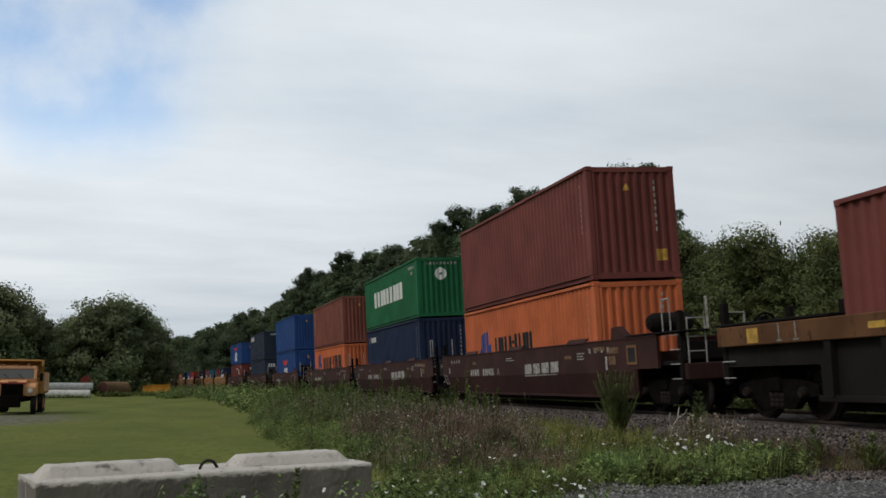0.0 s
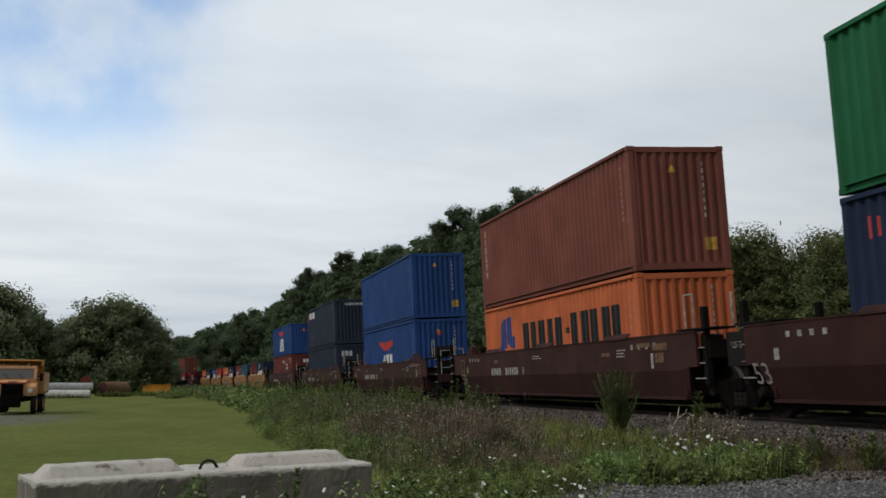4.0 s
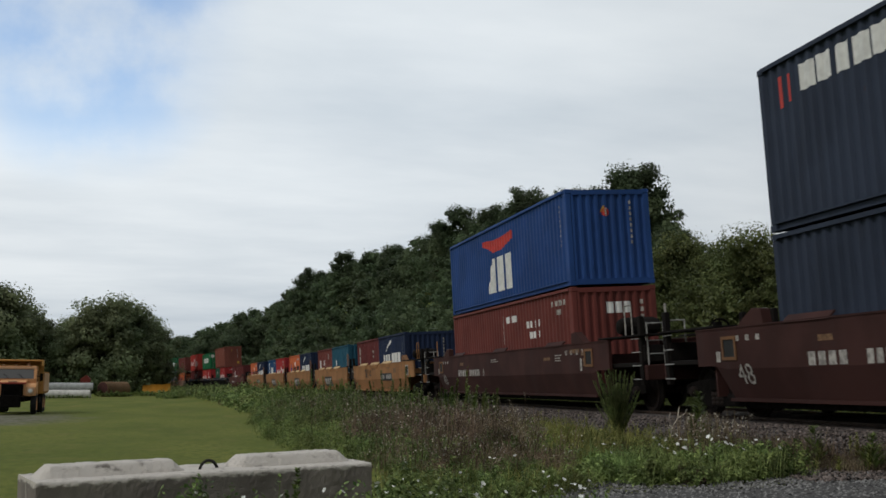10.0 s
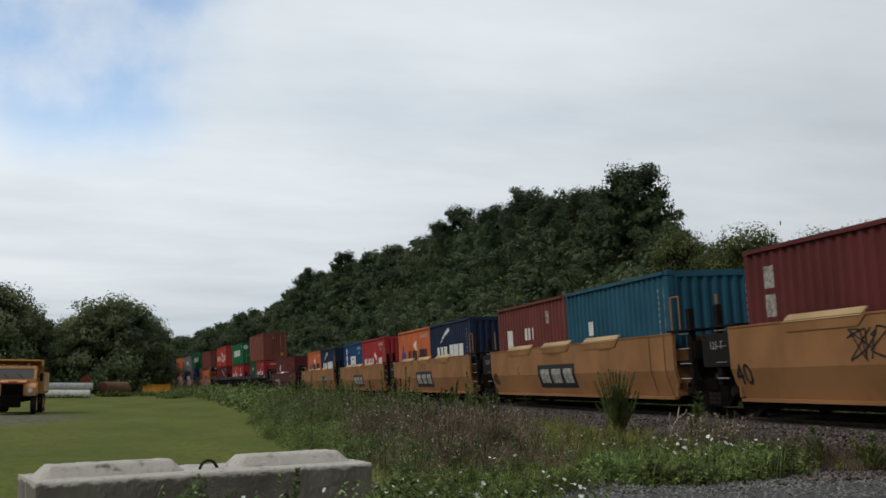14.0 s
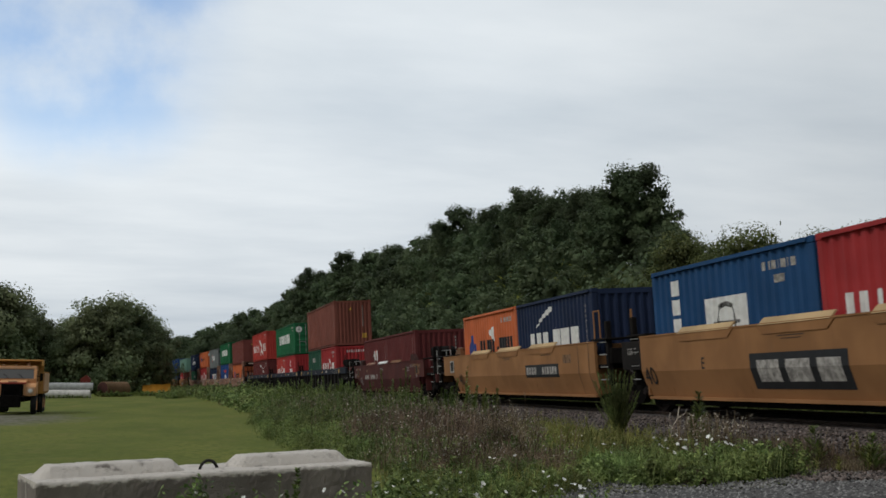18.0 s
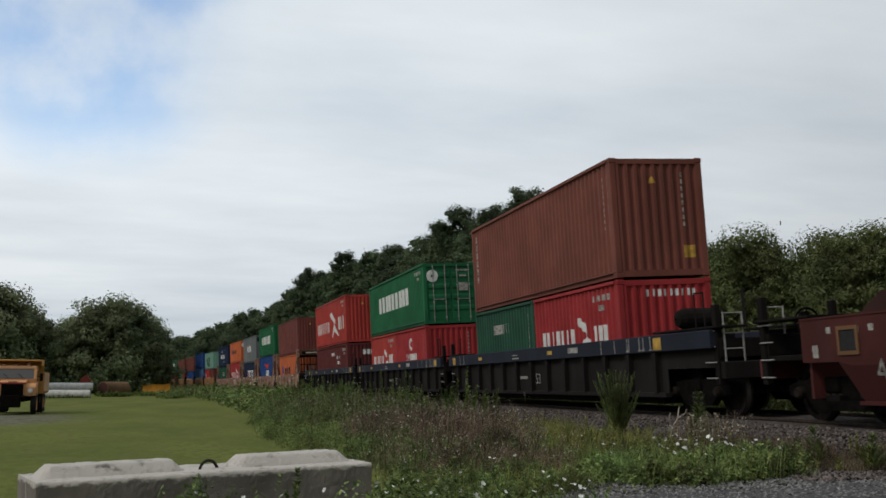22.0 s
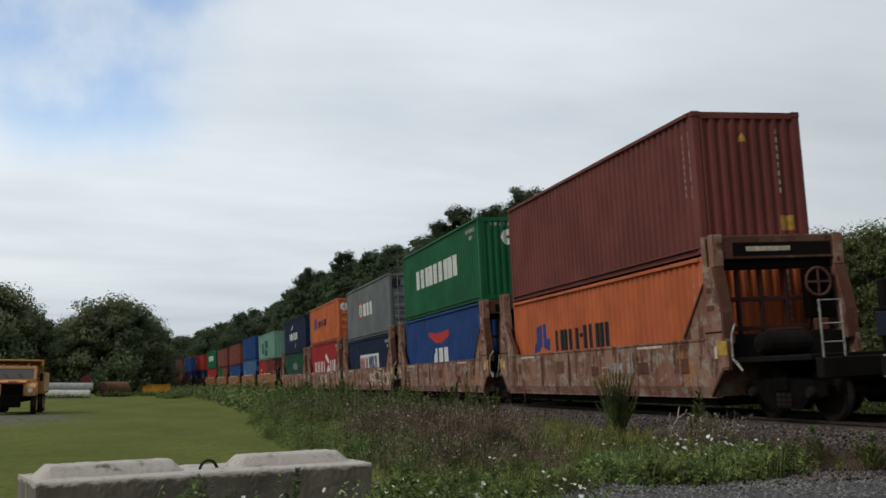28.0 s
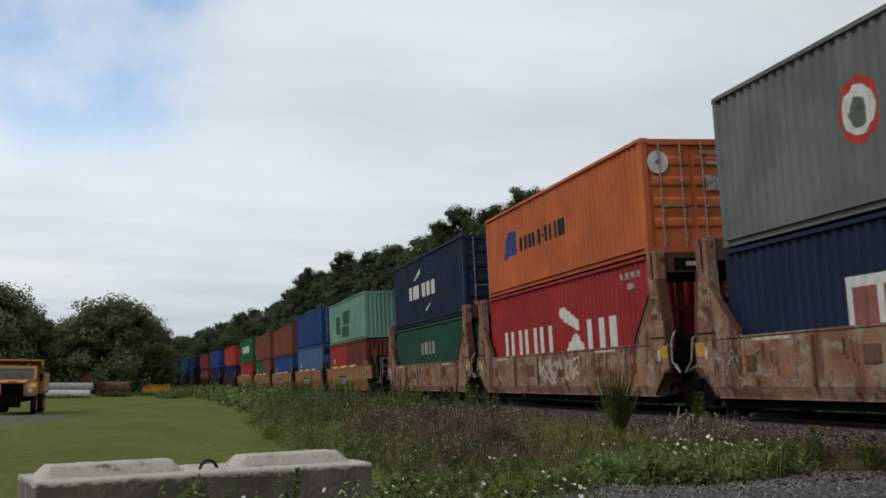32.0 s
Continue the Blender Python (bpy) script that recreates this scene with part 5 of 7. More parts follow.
def bulkhead(car, sg, hw, hb, col, end):
    """Raised end frame: a wide pylon at each side with a slotted head, gussets, and a deep beam across."""
    black, plate = CAR_PAINT["black"], col
    rusty = CAR_PAINT["rusted"]

    def yz(pts):
        return [(sg * (hw + a), z) for a, z in pts]

    def span(a, b):
        return min(sg * (hw + a), sg * (hw + b)), max(sg * (hw + a), sg * (hw + b))
    for sx in (-1, 1):
        xa, xb = sorted((sx * 1.20, sx * 1.42))
        part("pylon", Shape().prism(yz([(0.05, 1.40), (0.72, 1.40), (0.72, 1.95), (0.50, 2.86), (0.10, 2.86)]), "x", xa, xb), plate, car, "faded pink end pylon")
        for a, b in ((0.10, 0.26), (0.36, 0.55)):
            y0, y1 = span(a, b)
            part("head_post", Shape().bev(xa, xb, y0, y1, 2.84, 3.46, 0.012), plate, car)
        y0, y1 = span(0.26, 0.36)
        part("slot_back", Shape().box(xa + 0.03, xb - 0.03, y0, y1, 2.85, 3.40), GRIME, car)
        part("gusset", Shape().prism(yz([(0.08, 1.45), (-0.95, 1.45), (-0.85, 1.58), (0.08, 2.55)]), "x", sx * 1.37, sx * 1.41), plate, car)
        part("gusset_flange", Shape().prism(yz([(-0.88, 1.58), (-0.84, 1.54), (0.08, 2.52), (0.08, 2.57)]), "x", sx * 1.34, sx * 1.44), rusty, car)
        part("pylon_rib", Shape().prism(yz([(0.68, 1.42), (0.76, 1.42), (0.76, 1.96), (0.54, 2.84), (0.47, 2.84), (0.68, 1.95)]), "x", sx * 1.22, sx * 1.435), rusty, car)
        for z, a, b in ((2.02, 0.16, 0.42), (2.36, 0.18, 0.36)):
            y0, y1 = span(a, b)
            part("patch_plate", Shape().box(sx * 1.4235 - 0.0035, sx * 1.4235 + 0.0035, y0, y1, z, z + 0.10), rusty, car)
        y0, y1 = span(0.02, 0.74)
        part("weld_seam", Shape().box(sx * 1.424 - 0.004, sx * 1.424 + 0.004, y0, y1, 1.60, 1.625), GRIME, car)
    y0, y1 = span(0.12, 0.52)
    part("bulkhead_beam", Shape().bev(-1.2, 1.2, y0, y1, 2.98, 3.44, 0.02), rusty, car)
    y0, y1 = span(0.519, 0.527)
    part("beam_panel", Shape().box(-0.98, 1.15, y0, y1, 3.04, 3.30), black, car)
    y0, y1 = span(0.527, 0.531)
    part("beam_mark", Shape().box(-0.70, 0.25, y0, y1, 3.13, 3.22), MARKS["p"], car)
    y0, y1 = span(0.16, 0.40)
    part("beam_shelf", Shape().bev(-1.2, 1.2, y0, y1, 2.80, 2.98, 0.015), black, car)
    for x in (-0.82, -0.32, 0.22, 0.72):
        y0, y1 = span(0.24, 0.34)
        part("bulkhead_stay", Shape().bev(x - 0.035, x + 0.035, y0, y1, 1.12, 2.82, 0.01), CAR_PAINT["brown"], car)
    for z in (1.62, 2.18):
        y0, y1 = span(0.25, 0.33)
        part("bulkhead_rail", Shape().bev(-1.2, 1.2, y0, y1, z, z + 0.09, 0.01), CAR_PAINT["brown"], car)
    y0, y1 = span(0.40, 0.62)
    part("bulkhead_foot", Shape().bev(-1.19, 1.19, y0, y1, 1.1, 1.56, 0.02), black, car)
    if end:
        y = sg * (hw + 0.62)
        part("brake_wheel", Shape().lathe([(0.27, -0.02), (0.30, 0), (0.27, 0.02), (0.24, 0), (0.27, -0.02)], "y", 18).box(-0.26, 0.26, -0.012, 0.012, -0.02, 0.02).box(-0.02, 0.02, -0.012, 0.012, -0.26, 0.26), rusty, car, "rusty brake wheel", pose(0.74, y, 2.50))
        part("brake_housing", Shape().bev(0.52, 1.10, min(y - sg * 0.05, y - sg * 0.25), max(y - sg * 0.05, y - sg * 0.25), 1.80, 2.78, 0.03), GRIME, car)
        part("chain_guard", Shape().bev(0.60, 0.90, min(y, y - sg * 0.1), max(y, y - sg * 0.1), 1.56, 1.80, 0.02), rusty, car)
        part("valve_box", Shape().bev(-0.45, 0.15, min(y, y + sg * 0.3), max(y, y + sg * 0.3), 1.14, 1.64, 0.03), CAR_PAINT["brown"], car)
    y = sg * (hb - 0.25)
    part("reflector", Shape().box(-1.437, -1.427, y - 0.17, y + 0.17, 1.18, 1.44), MARK_YELLOW, car)
    part("pale_patch", Shape().box(-1.437, -1.427, y - sg * 0.24 - 0.05, y - sg * 0.24 + 0.05, 1.12, 1.36), MARKS["p"], car)
    part("hose", Shape().path([(-1.20, sg * (hw + 0.75), 1.75), (-1.40, sg * (hw + 0.95), 1.55), (-1.44, sg * (hw + 1.0), 1.10), (-1.43, sg * (hw + 1.3), 0.88), (-1.3, sg * hb, 1.05)], 0.020, 6), CREAM, car, "pale air hose")
    part("end_plate", Shape().prism(yz([(0.12, 0.44), (0.62, 0.95), (hb - hw - 0.05, 0.95), (hb - hw - 0.05, 1.46), (0.12, 1.46)]), "x", -1.432, -1.422), plate, car)
    part("end_plate_edge", Shape().prism(yz([(0.10, 0.40), (0.64, 0.90), (hb - hw - 0.05, 0.90), (hb - hw - 0.05, 0.96), (0.61, 0.96), (0.10, 0.46)]), "x", -1.44, -1.36), rusty, car)


def scribble(car, u0, v0, n, w, h, seed, x=-1.43, key="c", thick=0.017):
    """Looping spray-painted strokes."""
    r = random.Random(seed)
    sh = Shape()
    for i in range(n):
        pts = []
        cx0 = u0 + i * w
        for _ in range(3):
            knots = [Vector((cx0 + w * r.uniform(-0.65, 0.65), v0 + h * r.choice((-0.5, -0.2, 0.3, 0.55)) * r.uniform(0.6, 1.1))) for _ in range(6)]
            for a, b, c, d in zip(knots, knots[1:], knots[2:], knots[3:]):
                for q in range(6):
                    f0, f1 = q / 6, (q + 1) / 6
                    pts += [[b + (c - b) * f + (a - b - b + c) * (-0.16 * f * (1 - f) * (1 - f)) + (b - c - c + d) * (-0.16 * f * f * (1 - f)) for f in (f0, f1)]]
        for pa, pb in pts:
            ua, va, ub, vb = pa.x, pa.y, pb.x, pb.y
            d = Vector((ub - ua, vb - va))
            if d.length < 1e-5:
                continue
            nn = Vector((-d.y, d.x)).normalized() * thick * r.uniform(0.5, 1.0)
            sh.add([(x, -(ua + nn.x), va + nn.y), (x, -(ub + nn.x), vb + nn.y), (x, -(ub - nn.x), vb - nn.y), (x, -(ua - nn.x), va - nn.y)], [(0, 1, 2, 3)])
    return tagged(part("graffiti", sh, MARKS[key], car, "spray-painted scrawl"), kind="stuff")


def stack(front, base, lower, upper=None):
    """Containers on one car: lower and upper are lists from the front back; each is (length, height, colour, style, end, door)."""
    for tier, row, z in (("lower", lower, base + 0.045), ("upper", upper or [], base + lower[0][1] + 0.085)):
        s = front + (FT40 - sum(c[0] for c in row)) / 2 - (0.04 if len(row) > 1 else 0)
        for L, H, col, style, end, door in row:
            container(s + L / 2, z, L, H, col, style, end, door, tier)
            s += L + (0.08 if len(row) > 1 else 0)


def B(col, style="", end="", L=FT40, H=LOW, door=False):
    return (L, H, col, style, end, door)


def build_train():
    T = FT20
    # the set that is leaving at the start
    well_car(7.9, "chord", 15.6, "joint", "end", "chord_marks", "", True, False, CAR_PAINT["worn_chord"])
    stack(1.8, 0.55, [B("maroon", "end_codes", "bars", H=HIGH)])
    # three-unit brown set
    for i, (s, mark) in enumerate(((30.0, "bold"), (49.55, "bold"), (69.3, "codes"))):
        well_car(s, "brown", 19.6, "end" if i == 0 else "joint", "end" if i == 2 else "joint", mark, "53", letter="ACB"[i])
    stack(24.0, 0.55, [B("orange", "leaning", "", H=LOW)], [B("maroon", "end_codes", "plate", H=HIGH)])
    stack(43.45, 0.55, [B("navy", "stub_small", "bars", H=HIGH)], [B("green", "wide", "rosette", H=LOW)])
    stack(63.25, 0.50, [B("orange", "leaning_big", "", H=LOW)], [B("brown", "tail_column", "plate", H=HIGH)])
    # three brown cars, each on its own trucks
    for s, n in ((92.3, ""), (114.25, "48"), (136.15, "40")):
        well_car(s, "brown", 21.95, "end", "end", "codes", n, True, True, letter={"48": "C", "40": "B"}.get(n, ""))
    stack(86.2, 0.55, [B("blue", "wing", "cross", H=HIGH)], [B("blue", "end_codes", "plate", H=HIGH)])
    stack(108.15, 0.56, [B("slate", "end_codes", "three_low", H=LOW)], [B("slate", "stub", "row", H=HIGH)])
    stack(130.05, 0.55, [B("rust_red", "stars", "three", H=LOW)], [B("blue", "wing", "cross", H=LOW)])
    # five-unit yellow set with twenty-foot boxes
    mids = [157.05, 172.35, 187.95, 203.45, 219.1]
    for i, s in enumerate(mids):
        c = well_car(s, "yellow", 15.5, "end" if i == 0 else "joint", "end" if i == 4 else "joint", "boxed_plate" if i in (0, 4) else "dark_panel", "40", letter=("", "C", "D", "E", "")[i])
        if i == 0:
            scribble(c, -2.6, 1.22, 3, 0.55, 0.45, 12, -1.43, "k", 0.018)
    pairs = [(B("navy", "swoosh", "bars", T), B("wine", "two_letters", "", T)), (B("teal", "low_mark", "", T), B("rust_red", "few", "", T)), (B("navy", "swoosh", "bars", T), B("orange", "leaning", "", T)),
             (B("red", "flag", "line", T), B("delta", "column", "", T)), (B("navy", "swoosh", "bars", T), B("orange", "leaning", "", T))]
    for s, (a, b) in zip(mids, pairs):
        stack(s - 6.1, 0.40, [a, b])
    # one maroon car
    c = well_car(239.3, "maroon", 20.6, "end", "end", "codes", "40", True, True)
    stack(233.2, 0.38, [B("wine", "end_codes", "bars", T), B("wine", "diamonds", "", T)])
    # three dark ribbed units
    for i, s in enumerate((261.3, 281.1, 300.95)):
        well_car(s, "chord", 19.8, "end" if i == 0 else "joint", "end" if i == 2 else "joint", "chord_marks", "53" if i < 2 else "")
    stack(255.2, 0.45, [B("red", "flag", "row", T), B("dark_green", "serif", "", T)], [B("brown", "tail_column", "plate", H=HIGH)])
    stack(274.95, 0.47, [B("red", "oval", "", T), B("scarlet", "flag", "", T)], [B("green", "wide", "doorplate", door=True)])
    stack(294.85, 0.50, [B("wine", "stars", "three")], [B("scarlet", "flag", "line", H=HIGH)])
    # five faded pink units
    mids = [323.1, 338.65, 354.1, 369.55, 384.85]
    for i, s in enumerate(mids):
        c = well_car(s, "pink", 15.45, "end" if i == 0 else "joint", "end" if i == 4 else "joint", "worn" if i == 0 else "")
        if i == 2:
            scribble(c, -6.6, 1.0, 4, 0.5, 0.5, 3)
            scribble(c, 0.9, 1.0, 9, 0.62, 0.62, 9, -1.4285, "p", 0.055)
        if i == 3:
            scribble(c, -0.6, 1.0, 5, 0.6, 0.6, 8, -1.4285, "p", 0.045)
            scribble(c, -0.2, 1.0, 3, 0.55, 0.7, 5)
        if i == 1:
            scribble(c, -4.5, 1.05, 2, 0.5, 0.4, 6)
    stack(317.0, 0.50, [B("orange", "leaning", "")], [B("maroon", "end_codes", "plate", H=HIGH)])
    stack(332.55, 0.52, [B("blue", "wing", "bars", H=HIGH)], [B("green", "wide", "rosette", H=HIGH)])
    stack(348.0, 0.50, [B("navy", "boxed", "")], [B("grey", "badge", "dark_badge", H=HIGH, door=True)])
    stack(363.45, 0.52, [B("red", "flag_low", "", H=HIGH)], [B("orange", "leaning_high", "doorplate", door=True)])
    stack(378.7, 0.50, [B("dark_green", "serif", "")], [B("navy", "two_strokes", "dark_badge", H=HIGH, door=True)])
    # yellow set behind
    mids = [405.0, 420.9, 436.7, 452.3, 467.6]
    for i, s in enumerate(mids):
        well_car(s, "yellow", 15.7, "end" if i == 0 else "joint", "end" if i == 4 else "joint", "dark_panel", "", False)
    stack(398.9, 0.50, [B("rust_red", "end_codes", "bars", T), B("red", "low_mark", "", T)], [B("pale_green", "patched", "")])
    stack(414.8, 0.50, [B("light_blue", "low_mark", "dark_badge", H=HIGH)], [B("blue", "end_codes", "plate", door=True)])
    stack(430.6, 0.50, [B("blue", "low_mark", "bars")], [B("brown", "end_codes", "plate")])
    stack(446.2, 0.50, [B("brown", "", "", T), B("green", "low_mark", "", T)], [B("brown", "end_codes", "")])
    stack(461.5, 0.50, [B("red", "low_mark", "bars")], [B("green", "wide", "rosette", H=HIGH)])
    # the tail that comes round the bend
    tail = [(486.5, "navy", "scarlet"), (506.5, "navy", "blue"), (523.5, "maroon", "maroon"), (540.5, "navy", "navy"), (557.5, "navy", "blue"), (574.5, "navy", "navy"), (591.5, "blue", "maroon"), (608.5, "navy", "navy"), (625.5, "navy", "blue"), (642.5, "maroon", "navy")]
    for i, (s, lo, up) in enumerate(tail):
        well_car(s, "brown", 16.6, "joint", "joint", "", "", False)
        stack(s - 6.1, 0.50, [B(lo, "low_mark", "bars")], [B(up, "low_mark", "plate")])


build_train()

# ------------------------------------------------------------ plants and stones along the track
WEED = foliage("weed_leaves", (0.080, 0.125, 0.034), (0.235, 0.290, 0.096), 0.25)
WEED_DARK = foliage("dark_weed_leaves", (0.066, 0.098, 0.033), (0.200, 0.240, 0.086), 0.25)
FRESH = foliage("fresh_green_leaves", (0.060, 0.105, 0.030), (0.300, 0.375, 0.130), 0.2, 3.2, 0.45)
STRAW = foliage("dry_brown_stems", (0.085, 0.060, 0.042), (0.250, 0.190, 0.125), 0.2)
YELLOW_GRASS = foliage("yellow_green_grass", (0.105, 0.125, 0.028), (0.320, 0.310, 0.105), 0.25)
PETAL = foliage("white_petals", (0.55, 0.55, 0.52), (0.80, 0.80, 0.77), 0.2)
SEED = foliage("pale_seed_heads", (0.22, 0.19, 0.15), (0.56, 0.50, 0.42), 0.2)
GR = np.random.default_rng(17)


def bank_z(x, y):
    """Ground or ballast slope under a point beside the track."""
    l = x - track_x(y)
    z = ground_z(l, y)
    prof = [(-5.0, -0.62), (-4.1, -0.50), (-3.3, -0.30), (-2.65, -0.13), (-2.2, -0.07), (0, -0.07)]
    if -5.0 < l < 0:
        for (a, p), (b, q) in zip(prof, prof[1:]):
            if a <= l <= b:
                z = max(z, RAIL_Z + (p + (q - p) * (l - a) / (b - a)) + l * 0.0573)
    return z


def blades(n, region, h0, h1, w, lean=0.35):
    """Grass blades: long kites that bend over."""
    tx, ty = region(max(n // 14, 1))
    pick = GR.integers(0, len(tx), n)
    tuft = GR.uniform(0.45, 1.0, len(tx))[pick]
    spread = 0.03 + 0.35 * h1 * GR.uniform(0.2, 1, n)
    xs, ys = tx[pick] + GR.normal(size=n) * spread, ty[pick] + GR.normal(size=n) * spread
    z = np.array([bank_z(a, b) for a, b in zip(xs, ys)])
    h = GR.uniform(0.45, 1.0, n) * tuft * h1 + 0.3 * h0
    ang = GR.uniform(0, 6.283, n)
    ln = GR.uniform(0.1, 1.0, n) * lean * h
    dx, dy = np.cos(ang), np.sin(ang)
    px, py = -dy * w * 0.5, dx * w * 0.5
    base = np.stack([xs, ys, z - 0.02], 1)
    side = np.stack([px, py, np.zeros(n)], 1)
    mid = base + np.stack([dx * ln * 0.35, dy * ln * 0.35, h * 0.55], 1)
    tip = base + np.stack([dx * ln, dy * ln, h], 1)
    return np.stack([base, mid + side, tip, mid - side], 1)


def spires(n, region, h0, h1, per, leaf, width):
    """Upright weeds: a stem each, set all the way up with narrow rising leaves."""
    xs, ys = region(n)
    lump = np.array([noise.noise((a * 1.1, b * 0.45, 5.0)) for a, b in zip(xs, ys)])
    h = GR.uniform(h0, h1, n) * (0.78 + 0.55 * lump) * GR.uniform(0.75, 1.0, n)
    z = np.array([bank_z(a, b) for a, b in zip(xs, ys)])
    tilt = GR.normal(size=(n, 2)) * 0.10
    k = GR.integers(0, n, n * per)
    f = GR.uniform(0.06, 1.0, len(k)) ** 0.85
    a = GR.uniform(0, 6.283, len(k))
    c = np.stack([xs[k] + tilt[k, 0] * f * h[k], ys[k] + tilt[k, 1] * f * h[k], z[k] + f * h[k]], 1)
    rise = GR.uniform(-0.1, 1.3, len(k))
    d = np.stack([np.cos(a), np.sin(a), rise], 1)
    d /= np.linalg.norm(d, axis=1)[:, None]
    p = np.stack([-np.sin(a), np.cos(a), np.zeros(len(k))], 1)
    ln = (width * (1.15 - 0.75 * f) * GR.uniform(0.6, 1.3, len(k)))[:, None]
    q = np.stack([c, c + d * ln * 0.45 + p * leaf, c + d * ln, c + d * ln * 0.45 - p * leaf], 1)
    w = 0.004 + 0.004 * (width > 0.2)
    b = np.stack([xs, ys, z - 0.03], 1)
    t = b + np.stack([tilt[:, 0] * h, tilt[:, 1] * h, h], 1)
    e = np.array([w, 0, 0])
    return np.concatenate([q, np.stack([b - e, b + e, t + e * 0.4, t - e * 0.4], 1)])


def domes(n, region, h0, h1, r0, r1, leaf, per, wob=0.45, aspect=0.5):
    """Bushy weeds: lumpy domes of leaves that face outwards and up, with a ragged rim."""
    xs, ys = region(n)
    pts, nrm = [], []
    for x, y in zip(xs, ys):
        lump = 0.75 + 0.5 * noise.noise((x * 0.9, y * 0.35, 8.0))
        h, rad, z = GR.uniform(h0, h1) * lump, GR.uniform(r0, r1), bank_z(x, y)
        tufts = int(GR.integers(4, 8))
        ta, tr = GR.uniform(0, 6.283, tufts), np.sqrt(GR.uniform(0, 1, tufts)) * 0.75
        th = h * (1 - 0.45 * tr ** 2) * GR.uniform(0.7, 1.1, tufts)
        k = GR.integers(0, tufts, int(per * GR.uniform(0.7, 1.3)))
        f = GR.uniform(0.02, 1.0, len(k)) ** 0.8
        a = GR.uniform(0, 6.283, len(k))
        rr = rad * 0.48 * np.sqrt(np.maximum(1.05 - f ** 2, 0.02)) * GR.uniform(0.6, 1.1, len(k))
        px, py = np.cos(a), np.sin(a)
        pts.append(np.stack([x + rad * tr[k] * np.cos(ta[k]) + rr * px, y + rad * tr[k] * np.sin(ta[k]) + rr * py, z + f * th[k]], 1))
        nrm.append(np.stack([px * (1 - 0.5 * f), py * (1 - 0.5 * f), 0.25 + 0.9 * f], 1) + wob * GR.normal(size=(len(k), 3)))
    return facing_leaves(np.concatenate(pts), np.concatenate(nrm), leaf, 0.5, aspect, GR)


def box_region(x0, x1, y0, y1):
    return lambda n: (GR.uniform(x0, x1, n), GR.uniform(y0, y1, n))


def strip(l0, l1, y0, y1, power=1.0):
    """Points between two lines beside the track, thicker near y0."""
    def f(n):
        y = y0 + (y1 - y0) * GR.uniform(0, 1, n) ** power
        l = GR.uniform(l0, l1, n) + np.array([0.6 * noise.noise((v * 0.33, 2.0, 0.0)) for v in y]) * (l0 < -8)
        return np.array([track_x(v) for v in y]) + l, y
    return f


def patch(cx, cy, rx, ry):
    def f(n):
        a, r = GR.uniform(0, 6.283, n), np.sqrt(GR.uniform(0, 1, n))
        return cx + rx * r * np.cos(a), cy + ry * r * np.sin(a)
    return f


def stuff(name, label, category, pieces, mats_of, nper=4):
    mats = []
    for m in mats_of:
        if m not in mats:
            mats.append(m)
    idx = np.concatenate([np.full(len(q), mats.index(m)) for q, m in zip(pieces, mats_of)])
    me = quads_mesh(name, np.concatenate(pieces), nper, mats, idx)
    return tagged(new(name, me), label, category, kind="stuff")


def flower_quads(region, n, h0, h1, size):
    xs, ys = region(n)
    out = []
    for x, y in zip(xs, ys):
        z, ang = bank_z(x, y) + GR.uniform(h0, h1), GR.uniform(0, 6.283)
        s = size * GR.uniform(0.6, 1.2)
        up = np.array([GR.normal() * 0.45, -0.35 + GR.normal() * 0.45, 0.8]); up /= np.linalg.norm(up)
        e1 = np.cross(up, (0.0, 1.0, 0.0)); e1 /= np.linalg.norm(e1)
        e2 = np.cross(up, e1)
        for k in range(5):
            a = ang + k * 1.2566
            d, p = e1 * math.cos(a) + e2 * math.sin(a) + up * 0.22, e2 * math.cos(a) - e1 * math.sin(a)
            c = np.array([x, y, z])
            out.append([c, c + d * s * 0.6 + p * s * 0.42, c + d * s, c + d * s * 0.6 - p * s * 0.42])
    return np.array(out)


def seed_quads(region, n, h0, h1, size):
    """Thin stalks with pale tufts."""
    stalk, head = [], []
    xs, ys = region(n)
    for x, y in zip(xs, ys):
        z, h = bank_z(x, y), GR.uniform(h0, h1)
        tx, ty = x + GR.normal() * 0.10, y + GR.normal() * 0.10
        w = 0.004
        stalk.append([[x - w, y, z], [x + w, y, z], [tx + w, ty, z + h], [tx - w, ty, z + h]])
        for _ in range(4):
            head.append([tx + GR.normal() * 0.05, ty + GR.normal() * 0.05, z + h - GR.uniform(0, 0.16)])
    return np.array(stalk), leaf_quads(np.array(head), size, 0.5, 0.8)


